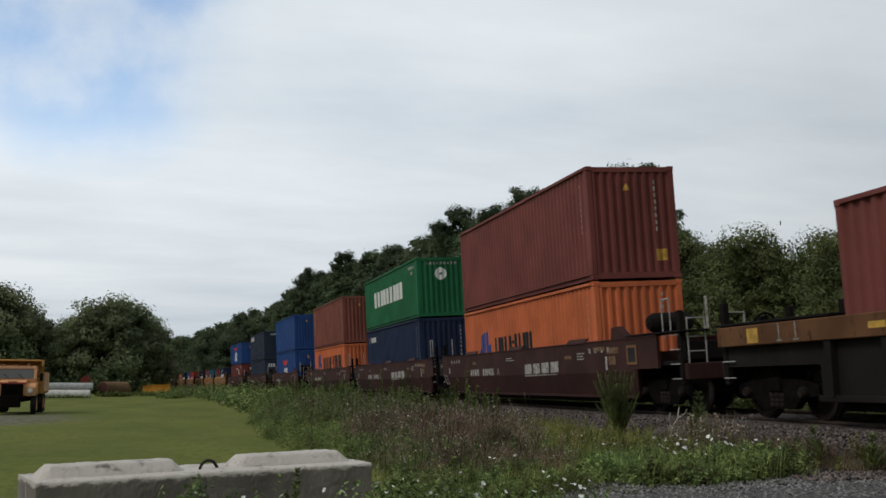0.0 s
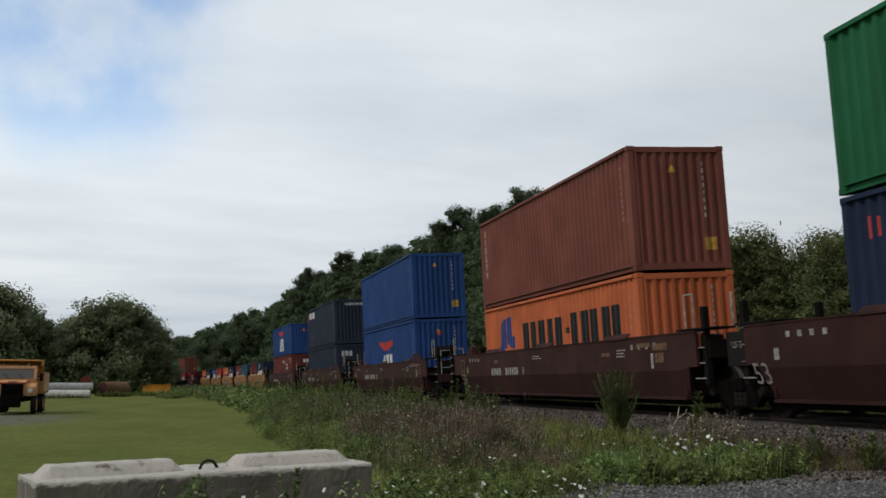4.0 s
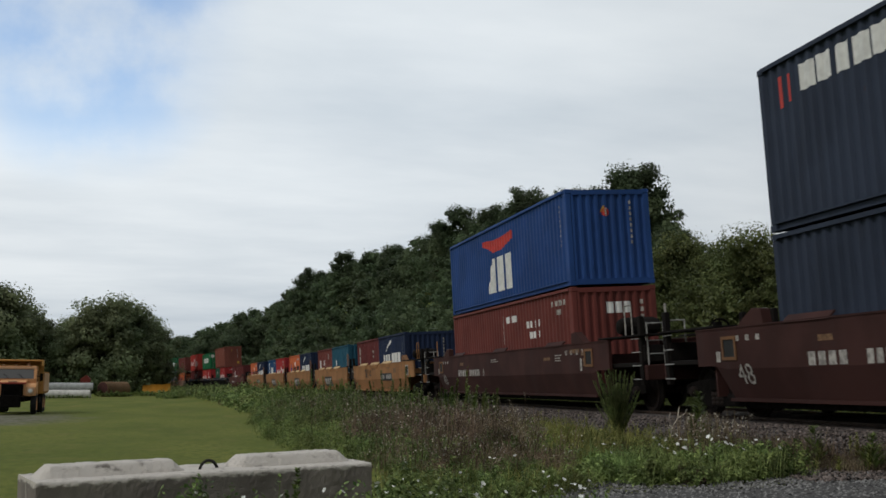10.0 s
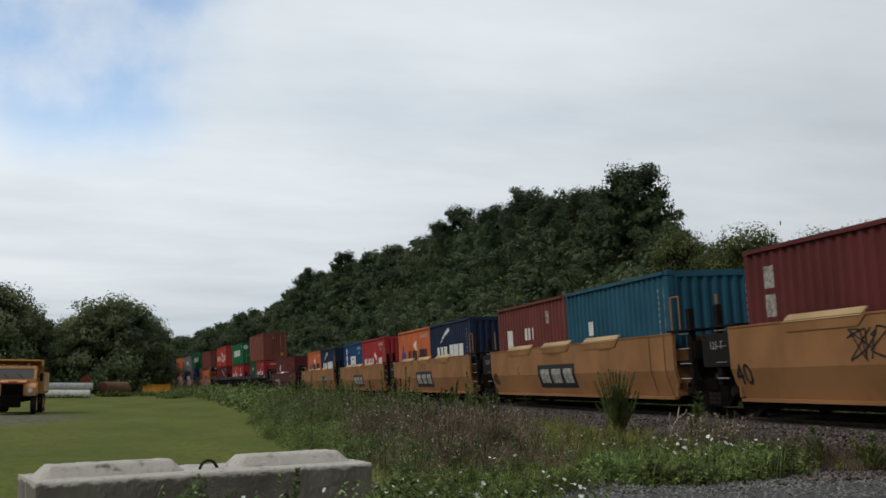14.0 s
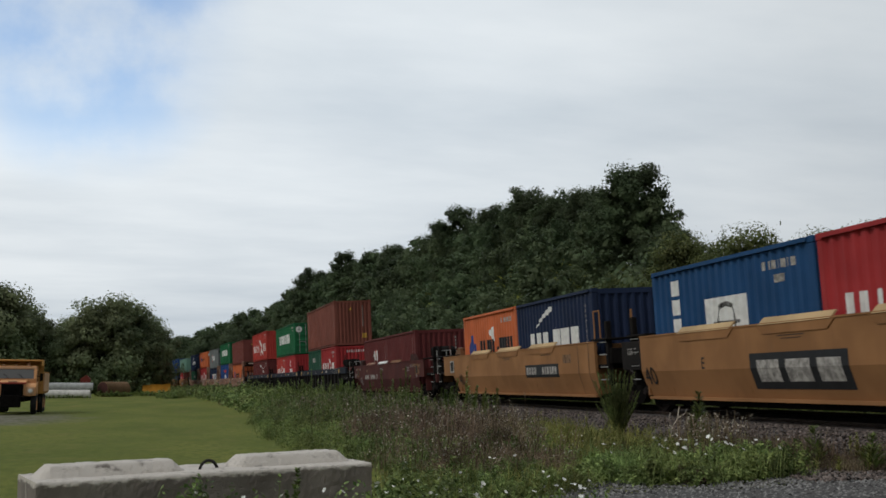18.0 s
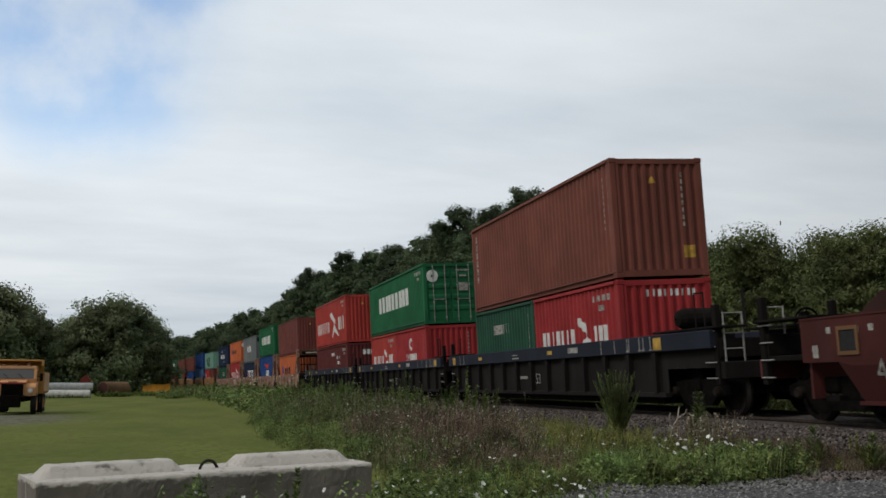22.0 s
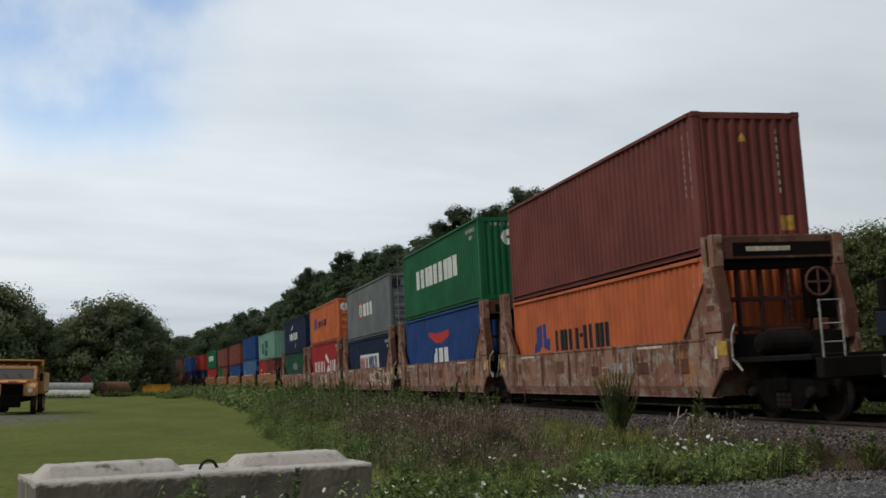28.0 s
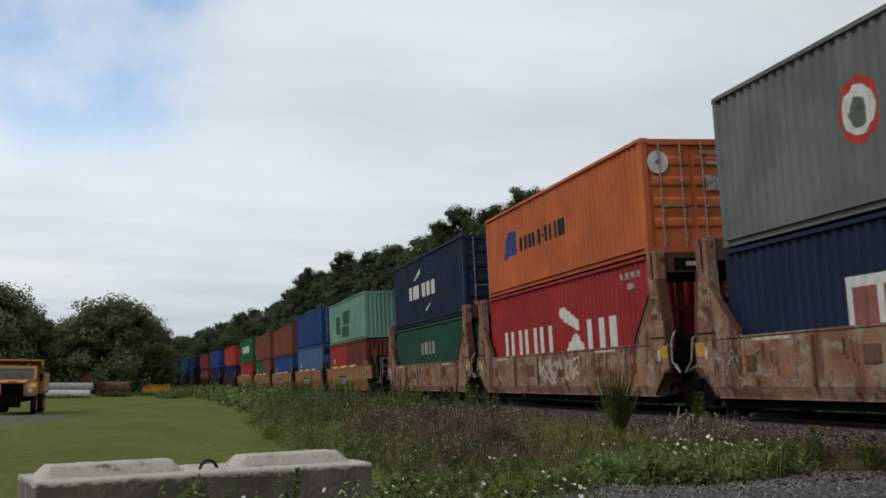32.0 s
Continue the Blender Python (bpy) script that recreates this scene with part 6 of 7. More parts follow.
def build_weeds():
    # strip between lawn and ballast: bushy growth and grass below, upright weeds over it
    b1 = domes(150, strip(-9.2, -6.2, 15, 30), 0.30, 0.62, 0.22, 0.40, 0.018, 480)
    b2 = domes(300, strip(-8.1, -4.4, 26, 48), 0.45, 0.95, 0.28, 0.48, 0.026, 400)
    b3 = domes(300, strip(-7.7, -3.8, 46, 90, 1.1), 0.55, 1.15, 0.38, 0.66, 0.042, 270)
    b4 = domes(190, strip(-7.5, -3.6, 85, 180, 1.1), 0.7, 1.35, 0.6, 1.0, 0.080, 190)
    b5 = domes(90, strip(-8.8, -5.6, 20, 40), 0.25, 0.55, 0.25, 0.45, 0.023, 340)
    b6 = domes(80, strip(-7.8, -6.2, 50, 120), 1.0, 1.7, 0.5, 0.9, 0.075, 260)
    b7 = domes(40, box_region(-4.5, 0.5, 116, 150), 0.6, 1.5, 0.7, 1.2, 0.10, 200)
    stuff("bushy_weeds", "dense bushy green weeds along the edge of the lawn", "weeds", [b1, b2, b3, b4, b5, b6, b7], [WEED, WEED_DARK, WEED, WEED_DARK, WEED, FRESH, WEED])
    g1 = blades(1900, strip(-9.2, -5.0, 12, 34, 1.3), 0.12, 0.42, 0.012, 0.5)
    g2 = blades(3000, strip(-7.6, -3.2, 30, 130, 1.6), 0.2, 0.7, 0.035, 0.4)
    g3 = blades(3300, strip(-6.0, -3.3, 13, 24), 0.10, 0.34, 0.010, 0.7)
    g4 = blades(1900, strip(-4.6, -2.8, 10.5, 24), 0.06, 0.30, 0.009, 0.8)
    y1 = domes(95, strip(-6.1, -3.7, 13, 22), 0.18, 0.44, 0.14, 0.30, 0.018, 300, 0.7, 0.4)
    y2 = domes(30, strip(-6.1, -3.7, 13, 22), 0.16, 0.40, 0.14, 0.30, 0.018, 260, 0.7, 0.4)
    y3 = domes(40, strip(-6.1, -3.5, 13, 24), 0.14, 0.36, 0.12, 0.26, 0.016, 240, 0.8, 0.4)
    g6 = blades(900, strip(-8.2, -3.6, 24, 90), 0.4, 0.85, 0.022, 0.4)
    g7 = blades(1500, patch(5.9, 16.6, 1.0, 2.4), 0.12, 0.50, 0.011, 0.8)
    stuff("trackside_grass", "rough green and yellowing grass between lawn and ballast", "grass", [g1, g2, g3, g4, g6, g7, y1, y2, y3], [WEED_DARK, WEED, YELLOW_GRASS, YELLOW_GRASS, STRAW, YELLOW_GRASS, YELLOW_GRASS, WEED, STRAW])
    p1 = spires(330, strip(-8.0, -3.9, 24, 46, 1.1), 0.75, 1.35, 60, 0.014, 0.13)
    p2 = spires(300, strip(-7.6, -3.6, 42, 88, 1.1), 0.85, 1.5, 44, 0.028, 0.20)
    p3 = spires(150, strip(-8.2, -3.4, 80, 180, 1.1), 0.9, 1.6, 34, 0.06, 0.4)
    p4 = spires(240, strip(-9.1, -6.0, 13.5, 25), 0.25, 0.70, 50, 0.009, 0.09)
    p5 = spires(110, strip(-6.2, -3.3, 14, 24), 0.2, 0.62, 46, 0.008, 0.10)
    p7 = spires(26, strip(-4.3, -2.9, 10.2, 16), 0.2, 0.50, 60, 0.008, 0.09)
    p8 = spires(90, strip(-5.6, -3.7, 22, 66), 1.15, 1.7, 170, 0.022, 0.15)
    p9 = np.concatenate([spires(150, box_region(-13, -3.5, 134, 158), 0.4, 1.1, 34, 0.06, 0.42), spires(60, box_region(-12.6, -8.2, 136.4, 138.2), 0.4, 0.95, 34, 0.05, 0.36)])
    p10 = spires(26, box_region(-17, -12, 120.6, 121.6), 0.2, 0.6, 34, 0.04, 0.25)
    stuff("weeds", "tangled upright green weeds along the railway bank", "weeds", [p9, p10, p1, p2, p3, p4, p5, p7, p8], [WEED, WEED, WEED_DARK, WEED, WEED_DARK, WEED_DARK, YELLOW_GRASS, YELLOW_GRASS, WEED])
    # dry brown growth with pale tufts
    r = patch(4.2, 19.0, 1.5, 4.6)
    low = patch(7.7, 11.1, 0.9, 0.8)
    d0 = domes(150, r, 0.45, 0.85, 0.20, 0.36, 0.013, 640, 0.8, 0.4)
    d1 = blades(1200, r, 0.2, 0.66, 0.008, 0.6)
    d2 = blades(2600, patch(7.3, 12.6, 0.7, 1.2), 0.12, 0.42, 0.008, 0.6)
    d3 = blades(1000, strip(-7.2, -4.0, 22, 44), 0.2, 0.7, 0.016, 0.5)
    d4 = spires(110, r, 0.35, 0.76, 60, 0.008, 0.11)
    d5 = spires(90, patch(7.0, 12.4, 0.8, 1.4), 0.2, 0.5, 46, 0.007, 0.08)
    d6 = blades(3600, low, 0.05, 0.22, 0.007, 0.9)
    nearby = patch(3.5, 13.6, 1.3, 2.4)
    d8 = domes(70, nearby, 0.20, 0.48, 0.14, 0.28, 0.012, 360, 0.8, 0.4)
    s5, h5 = seed_quads(nearby, 220, 0.22, 0.5, 0.011)
    d7 = domes(24, strip(-7.0, -4.6, 24, 42), 0.5, 0.9, 0.3, 0.5, 0.028, 300, 0.8, 0.4)
    s1, h1 = seed_quads(r, 620, 0.30, 0.74, 0.012)
    s2, h2 = seed_quads(patch(7.5, 14.4, 0.5, 1.0), 130, 0.30, 0.62, 0.013)
    s3, h3 = seed_quads(strip(-7.5, -4.0, 20, 45), 380, 0.4, 0.85, 0.016)
    s4, h4 = seed_quads(patch(5.2, 20.0, 1.3, 3.0), 260, 0.25, 0.5, 0.013)
    stuff("dry_weeds", "dry brown weeds with pale seed tufts", "weeds", [d0, d1, d2, d3, s1, s2, s3, s4, s5, d4, d5, d6, d7, d8, h1, h2, h3, h4, h5], [STRAW] * 14 + [SEED] * 5)
    e1 = np.concatenate([domes(34, r, 0.3, 0.66, 0.15, 0.3, 0.018, 300), domes(34, nearby, 0.2, 0.46, 0.14, 0.26, 0.014, 300)])
    stuff("green_weeds", "green weeds standing among dry ones", "weeds", [e1], [WEED_DARK])
    # low leafy cover with white flowers
    mound = patch(5.35, 10.75, 1.2, 0.95)
    fore = patch(2.0, 8.2, 1.4, 0.75)
    front = patch(0.62, 5.25, 0.75, 0.18)
    fore2 = patch(2.7, 10.6, 1.3, 1.2)
    m1 = domes(90, mound, 0.18, 0.50, 0.13, 0.28, 0.019, 480, 0.7, 0.5)
    mc = blades(1400, mound, 0.10, 0.46, 0.009, 0.8)
    m1b = spires(70, mound, 0.25, 0.50, 40, 0.012, 0.10)
    m2 = domes(80, fore, 0.10, 0.30, 0.12, 0.24, 0.015, 380, 0.65, 0.5)
    m2b = spires(90, fore, 0.12, 0.36, 36, 0.008, 0.08)
    m3 = domes(60, fore2, 0.10, 0.36, 0.14, 0.28, 0.014, 460, 0.65, 0.45)
    m3b = spires(90, fore2, 0.15, 0.42, 40, 0.008, 0.09)
    mb = blades(800, fore2, 0.08, 0.32, 0.007, 0.7)
    mf = domes(56, front, 0.74, 0.92, 0.10, 0.20, 0.014, 420, 0.6, 0.5)
    mg = spires(16, front, 0.56, 0.70, 60, 0.009, 0.07)
    mk = domes(12, patch(5.1, 10.15, 0.5, 0.25), 0.10, 0.30, 0.12, 0.2, 0.026, 140, 0.7, 0.5)
    lone = spires(2, patch(0.50, 5.32, 0.012, 0.012), 0.66, 0.70, 260, 0.010, 0.055)
    fl = np.concatenate([flower_quads(mound, 46, 0.30, 0.42, 0.026), flower_quads(fore, 40, 0.20, 0.34, 0.022), flower_quads(front, 14, 0.53, 0.575, 0.014), flower_quads(fore2, 8, 0.26, 0.36, 0.026)])
    stuff("flowering_weeds", "low green leafy weeds with small white flowers", "weeds", [mc, m1, m1b, m2, m2b, m3, m3b, mb, mf, mg, lone, mk, fl], [FRESH, FRESH, FRESH, FRESH, WEED, WEED, FRESH, YELLOW_GRASS, FRESH, WEED, WEED, STRAW, PETAL])
    # short turf close by
    t = blades(16000, lambda n: (GR.uniform(-5.5, 2.2, n), 6.4 + 3.6 * GR.uniform(0, 1, n)), 0.015, 0.05, 0.010, 0.9)
    lawn = foliage("lawn_leaves", (0.085, 0.110, 0.024), (0.165, 0.180, 0.044), 0.3)
    stuff("lawn_blades", "short mown grass blades", "grass", [t], [lawn])


build_weeds()


def tall_weed(x, y, h, seed, name="tall_weed", label="tall green weed spire beside the ballast", leaf=0.11, per=70, width=0.13):
    """One upright stem set with narrow leaves."""
    r = np.random.default_rng(seed)
    w = root(name, label, "weed", "tall weeds by the track", pose(x, y, bank_z(x, y) - 0.03, 0, 0, r.uniform(0, 360)))
    part("stem", Shape().tube((0, 0, 0), (0.02, 0.01, h * 0.98), 0.009, 0.003, 6), WEED_DARK, w)
    f = r.uniform(0.12, 1.0, per)
    a = r.uniform(0, 6.283, per)
    c = np.stack([np.cos(a) * width * (1.05 - f) * 0.8, np.sin(a) * width * (1.05 - f) * 0.8, f * h], 1)
    d = np.stack([np.cos(a), np.sin(a), r.uniform(0.2, 0.9, per)], 1)
    d /= np.linalg.norm(d, axis=1)[:, None]
    p = np.stack([-np.sin(a), np.cos(a), np.zeros(per)], 1)
    ln = (leaf * (1.25 - 0.7 * f) * r.uniform(0.7, 1.3, per))[:, None]
    q = np.stack([c - d * ln * 0.3, c + p * ln * 0.14 + d * ln * 0.3, c + d * ln, c - p * ln * 0.14 + d * ln * 0.3], 1)
    part("leaves", quads_mesh("leaves", q, 4, [WEED]), WEED, w)
    return w


def feathery_bush(x, y, h):
    """A plume of thin rising stems, feathered with needle leaves."""
    r = np.random.default_rng(77)
    b = root("bush", "feathery pale green bush standing on the ballast edge", "bush", at=pose(x, y, bank_z(x, y) - 0.05))
    q = []
    for i in range(84):
        ang, out, hh = r.uniform(0, 6.283), r.uniform(0.03, 0.48), h * r.uniform(0.5, 1.0)
        pts = [Vector((math.cos(ang) * out * f, math.sin(ang) * out * f, hh * f)) for f in [k / 5 for k in range(6)]]
        sh = Shape()
        for a, c in zip(pts, pts[1:]):
            sh.tube(a, c, 0.004, 0.003, 4, False)
        part("stem", sh, WEED_DARK, b)
        for k in range(110):
            f = r.uniform(0.06, 1.0)
            c = np.array([math.cos(ang) * out * f, math.sin(ang) * out * f, hh * f])
            a2 = r.uniform(0, 6.283)
            d = np.array([math.cos(a2) + math.cos(ang) * out, math.sin(a2) + math.sin(ang) * out, r.uniform(1.3, 3.0)]); d /= np.linalg.norm(d)
            p = np.array([-math.sin(a2), math.cos(a2), 0])
            ln = 0.10 * r.uniform(0.6, 1.2) * (1.15 - 0.5 * f)
            q.append([c, c + d * ln * 0.5 + p * 0.0055, c + d * ln, c + d * ln * 0.5 - p * 0.0055])
    part("leaves", quads_mesh("leaves", np.array(q), 4, [WEED_DARK]), WEED_DARK, b)


def stones(name, label, n, place, s0, s1, mat, seed):
    """Loose broken stones: squashed eight-sided lumps."""
    r = np.random.default_rng(seed)
    oct_v = np.array([[1, 0, 0], [-1, 0, 0], [0, 1, 0], [0, -1, 0], [0, 0, 1], [0, 0, -1]], dtype=float)
    tri = np.array([[0, 2, 4], [2, 1, 4], [1, 3, 4], [3, 0, 4], [2, 0, 5], [1, 2, 5], [3, 1, 5], [0, 3, 5]])
    pos = np.array([place(r) for _ in range(n)])
    v = oct_v[None] * r.uniform(0.6, 1.2, (n, 6, 3))
    v = v + r.normal(size=(n, 6, 3)) * 0.16
    a = r.uniform(0, 6.283, n)
    c, s = np.cos(a)[:, None], np.sin(a)[:, None]
    v = np.stack([v[:, :, 0] * c - v[:, :, 1] * s, v[:, :, 0] * s + v[:, :, 1] * c, v[:, :, 2] * 0.7], 2)
    v = v * r.uniform(s0, s1, (n, 1, 1)) + pos[:, None, :]
    me = bpy.data.meshes.new(name)
    flat = v.reshape(-1, 3)
    faces = (tri[None] + (np.arange(n) * 6)[:, None, None]).reshape(-1, 3)
    me.vertices.add(len(flat)); me.vertices.foreach_set("co", flat.astype(np.float32).ravel())
    me.loops.add(faces.size); me.loops.foreach_set("vertex_index", faces.astype(np.int32).ravel())
    me.polygons.add(len(faces))
    me.polygons.foreach_set("loop_start", np.arange(len(faces), dtype=np.int32) * 3)
    me.polygons.foreach_set("loop_total", np.full(len(faces), 3, dtype=np.int32))
    me.materials.append(mat)
    me.update()
    return tagged(new(name, me), label, "stones", kind="stuff")


def stone_paint(name, dark, light):
    m, nt, b = nodes_of(name, 0.9)
    g = nt.nodes.new("ShaderNodeNewGeometry")
    nt.links.new(mixed(nt, g.outputs["Random Per Island"], dark, light), b.inputs["Base Color"])
    bumped(nt, b, noise_at(nt, 60, 3), 0.4, 0.004)
    return m


def build_stones():
    def on_bank(r):
        y = 9.5 + 38 * r.uniform() ** 1.6
        l = r.uniform(-4.9, -1.3)
        x = track_x(y) + l
        return x, y, bank_z(x, y) + r.uniform(-0.01, 0.03)
    stones("ballast_stones", "loose grey-brown ballast stones on the bank", 30000, on_bank, 0.012, 0.038, stone_paint("ballast_lumps", (0.012, 0.010, 0.009), (0.24, 0.195, 0.175)), 3)

    def on_drive(r):
        x, y = r.uniform(2.6, 7.6), 8.0 + 2.9 * r.uniform()
        return x, y, bank_z(x, y) + r.uniform(0.0, 0.012)
    stones("gravel_stones", "pale grey crushed limestone gravel", 13000, on_drive, 0.008, 0.030, stone_paint("limestone_lumps", (0.025, 0.025, 0.026), (0.30, 0.295, 0.285)), 4)
    vs, fs = [], []
    ys, xs = [7.2 + 0.4 * i for i in range(9)], [2.2 + 0.5 * i for i in range(12)]
    for y in ys:
        for x in xs:
            edge = min(1, max(0, (10.2 + 0.5 * noise.noise((x, 3, 0)) - y) / 0.8), max(0, (x - 2.2) / 1.0))
            vs.append((x, y, ground_z(x - track_x(y), y) - 0.05 + 0.065 * edge))
    n = len(xs)
    fs = [(j * n + i, j * n + i + 1, (j + 1) * n + i + 1, (j + 1) * n + i) for j in range(len(ys) - 1) for i in range(n - 1)]
    tagged(new("gravel_drive", Shape().add(vs, fs).mesh("gravel_drive", plain("gravel_bed", (0.075, 0.072, 0.070), 0.95, 0, 0.35, 22, 0.8), True)), "grey gravel strip at the foot of the bank", "gravel", kind="structure")


build_stones()


def build_plants():
    for i, (x, y, h) in enumerate(((7.6, 14.9, .92), (7.2, 27.7, .92), (7.3, 26.0, .8), (7.1, 28.6, .75), (5.8, 28.2, .98), (6.7, 33.9, .8), (6.9, 32.4, .8), (7.4, 11.5, .52), (7.5, 10.5, .46), (3.9, 18.8, .55), (6.4, 47, .75), (6.1, 40, .8), (5.4, 36, .85), (4.6, 44, .9), (5.0, 52, .95), (4.0, 60, .95), (3.0, 66, 1.0), (2.2, 84, 1.2))):
        tall_weed(x, y, h, 100 + i, leaf=0.15 if i == 0 else 0.12, per=240 if i == 0 else 170, width=0.20 if i == 0 else 0.15)
    feathery_bush(7.6, 18.1, 1.32)
    d = root("dead_stalk", "bleached dry branching weed stalk", "weed", "tall weeds by the track", pose(7.8, 16.4, bank_z(7.8, 16.4)))
    part("stem", Shape().path([(0, 0, 0), (0.05, 0, 0.25), (0.16, 0, 0.42), (0.2, 0, 0.62)], 0.010).path([(0.05, 0, 0.25), (0.0, 0, 0.4), (0.03, 0, 0.52)], 0.007).path([(0.16, 0, 0.42), (0.3, 0, 0.5), (0.34, 0, 0.58)], 0.007), SEED, d)
    # a flat slab lying in the weeds
    s = Shape().bev(-0.42, 0.42, -0.3, 0.3, -0.1, 0.12, 0.04)
    s.v = [(x + 0.05 * noise.noise((x * 5, y * 5, z * 5)), y + 0.05 * noise.noise((x * 5, y * 5, 9)), z + 0.05 * noise.noise((x * 4, 7, y * 4))) for x, y, z in s.v]
    sl = new("stone_slab", s.mesh("stone_slab", plain("dull_slab", (0.20, 0.17, 0.15), 0.9, 0, 0.35, 6, 0.6)))
    sl.matrix_basis = pose(5.6, 17.7, 0.22, 6, -8, 20)
    tagged(sl, "flat grey-brown stone slab lying among weeds", "stone")


build_plants()

# ------------------------------------------------------------ concrete block
def build_block():
    m, nt, b = nodes_of("weathered_concrete_lit_ledge", 0.92)
    c = mixed(nt, ranged(nt, noise_at(nt, 2.2, 6), 0.35, 0.7), (0.170, 0.148, 0.130), (0.290, 0.256, 0.226))
    c = mixed(nt, ranged(nt, noise_at(nt, 14, 6, (1, 1, 1), 0.7), 0.55, 0.72), c, (0.17, 0.148, 0.128))
    c = mixed(nt, ranged(nt, noise_at(nt, 5, 7, (1, 1, 0.3), 0.7), 0.62, 0.70), c, (0.49, 0.45, 0.405))
    # edge wear, plus skylight on the upward ledge painted in as a pale rim
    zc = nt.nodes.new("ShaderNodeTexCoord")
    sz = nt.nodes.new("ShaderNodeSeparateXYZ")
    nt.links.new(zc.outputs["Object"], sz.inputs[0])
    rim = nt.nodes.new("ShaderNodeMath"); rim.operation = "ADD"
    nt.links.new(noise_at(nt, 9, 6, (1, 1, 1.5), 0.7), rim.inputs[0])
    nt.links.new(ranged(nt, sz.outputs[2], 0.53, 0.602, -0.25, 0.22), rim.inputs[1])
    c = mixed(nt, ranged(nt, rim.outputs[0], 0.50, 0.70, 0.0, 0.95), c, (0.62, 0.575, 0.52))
    nt.links.new(c, b.inputs["Base Color"])
    bumped(nt, b, noise_at(nt, 55, 8, (1, 1, 1), 0.75), 0.8, 0.010)
    blk = root("concrete_block", "weathered grey interlocking concrete block on the grass", "concrete block", at=pose(-0.80, 5.82, -0.032, 0, -1.2, 17.2))
    L, D, H = 1.95, 0.61, 0.60

    def worn(sh, amp=0.012):
        def n(a, b, c):
            return 0.35 * noise.noise((a * 7, b * 7, c * 7)) + 0.5 * noise.noise((a * 22, b * 22, c * 22)) + 0.45 * noise.noise((a * 55, b * 55, c * 55))
        sh.v = [(x + 0.5 * amp * n(x, y, z), y + 0.8 * amp * n(x + 4, y, z), z + amp * n(x, y + 7, z)) for x, y, z in sh.v]
        return sh

    def slab(x0, x1, y0, y1, z0, z1, nx, ny, top):
        """A block cut into a fine net, so that its edges can crumble."""
        sh = Shape()
        cols = [(x0 + (x1 - x0) * i / nx) for i in range(nx + 1)]
        ring = top
        k = len(ring)
        vs = [(x, y, z) for x in cols for y, z in ring]
        fs = [(i * k + j, i * k + (j + 1) % k, (i + 1) * k + (j + 1) % k, (i + 1) * k + j) for i in range(nx) for j in range(k)]
        fs += [tuple(range(k))[::-1], tuple(range(len(vs) - k, len(vs)))]
        return sh.add(vs, fs)
    prof = [(0, 0.024 * i) for i in range(24)] + [(0, 0.57), (0.0, 0.584), (0.004, 0.595), (0.014, 0.602)] + [(0.03 + 0.03 * i, 0.604) for i in range(19)] + [(0.60, 0.6), (0.608, 0.585), (0.61, 0.55), (0.61, 0.3), (0.61, 0)]
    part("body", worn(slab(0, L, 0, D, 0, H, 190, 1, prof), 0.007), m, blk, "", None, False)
    for x0, x1 in ((0.02, 0.86), (1.13, 1.91)):
        ring = [(0.155, 0.59), (0.165, 0.6055), (0.175, 0.621), (0.188, 0.6365), (0.20, 0.652), (0.215, 0.664), (0.235, 0.669), (0.265, 0.669), (0.295, 0.669), (0.325, 0.669), (0.355, 0.669), (0.385, 0.669), (0.405, 0.664), (0.42, 0.652), (0.50, 0.59)]
        sh = slab(x0, x1, 0, 0, 0, 0, 80, 1, ring)
        vs = []
        for x, y, z in sh.v:
            e = min(x - x0, x1 - x)
            f = min(1.0, e / 0.085)
            vs.append((x, y, 0.59 + (z - 0.59) * f))
        sh.v = vs
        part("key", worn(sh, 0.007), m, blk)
    loop = Shape()
    pts = [Vector((1.0 + 0.055 * math.cos(a), 0.25, 0.583 + 0.068 * math.sin(a))) for a in [math.pi * k / 10 for k in range(11)]]
    loop.path(pts, 0.009, 8)
    part("lifting_loop", loop, plain("black_rebar", (0.03, 0.026, 0.024), 0.7, 0.4, 0.3, 20), blk, "bent dark steel lifting loop")


build_block()

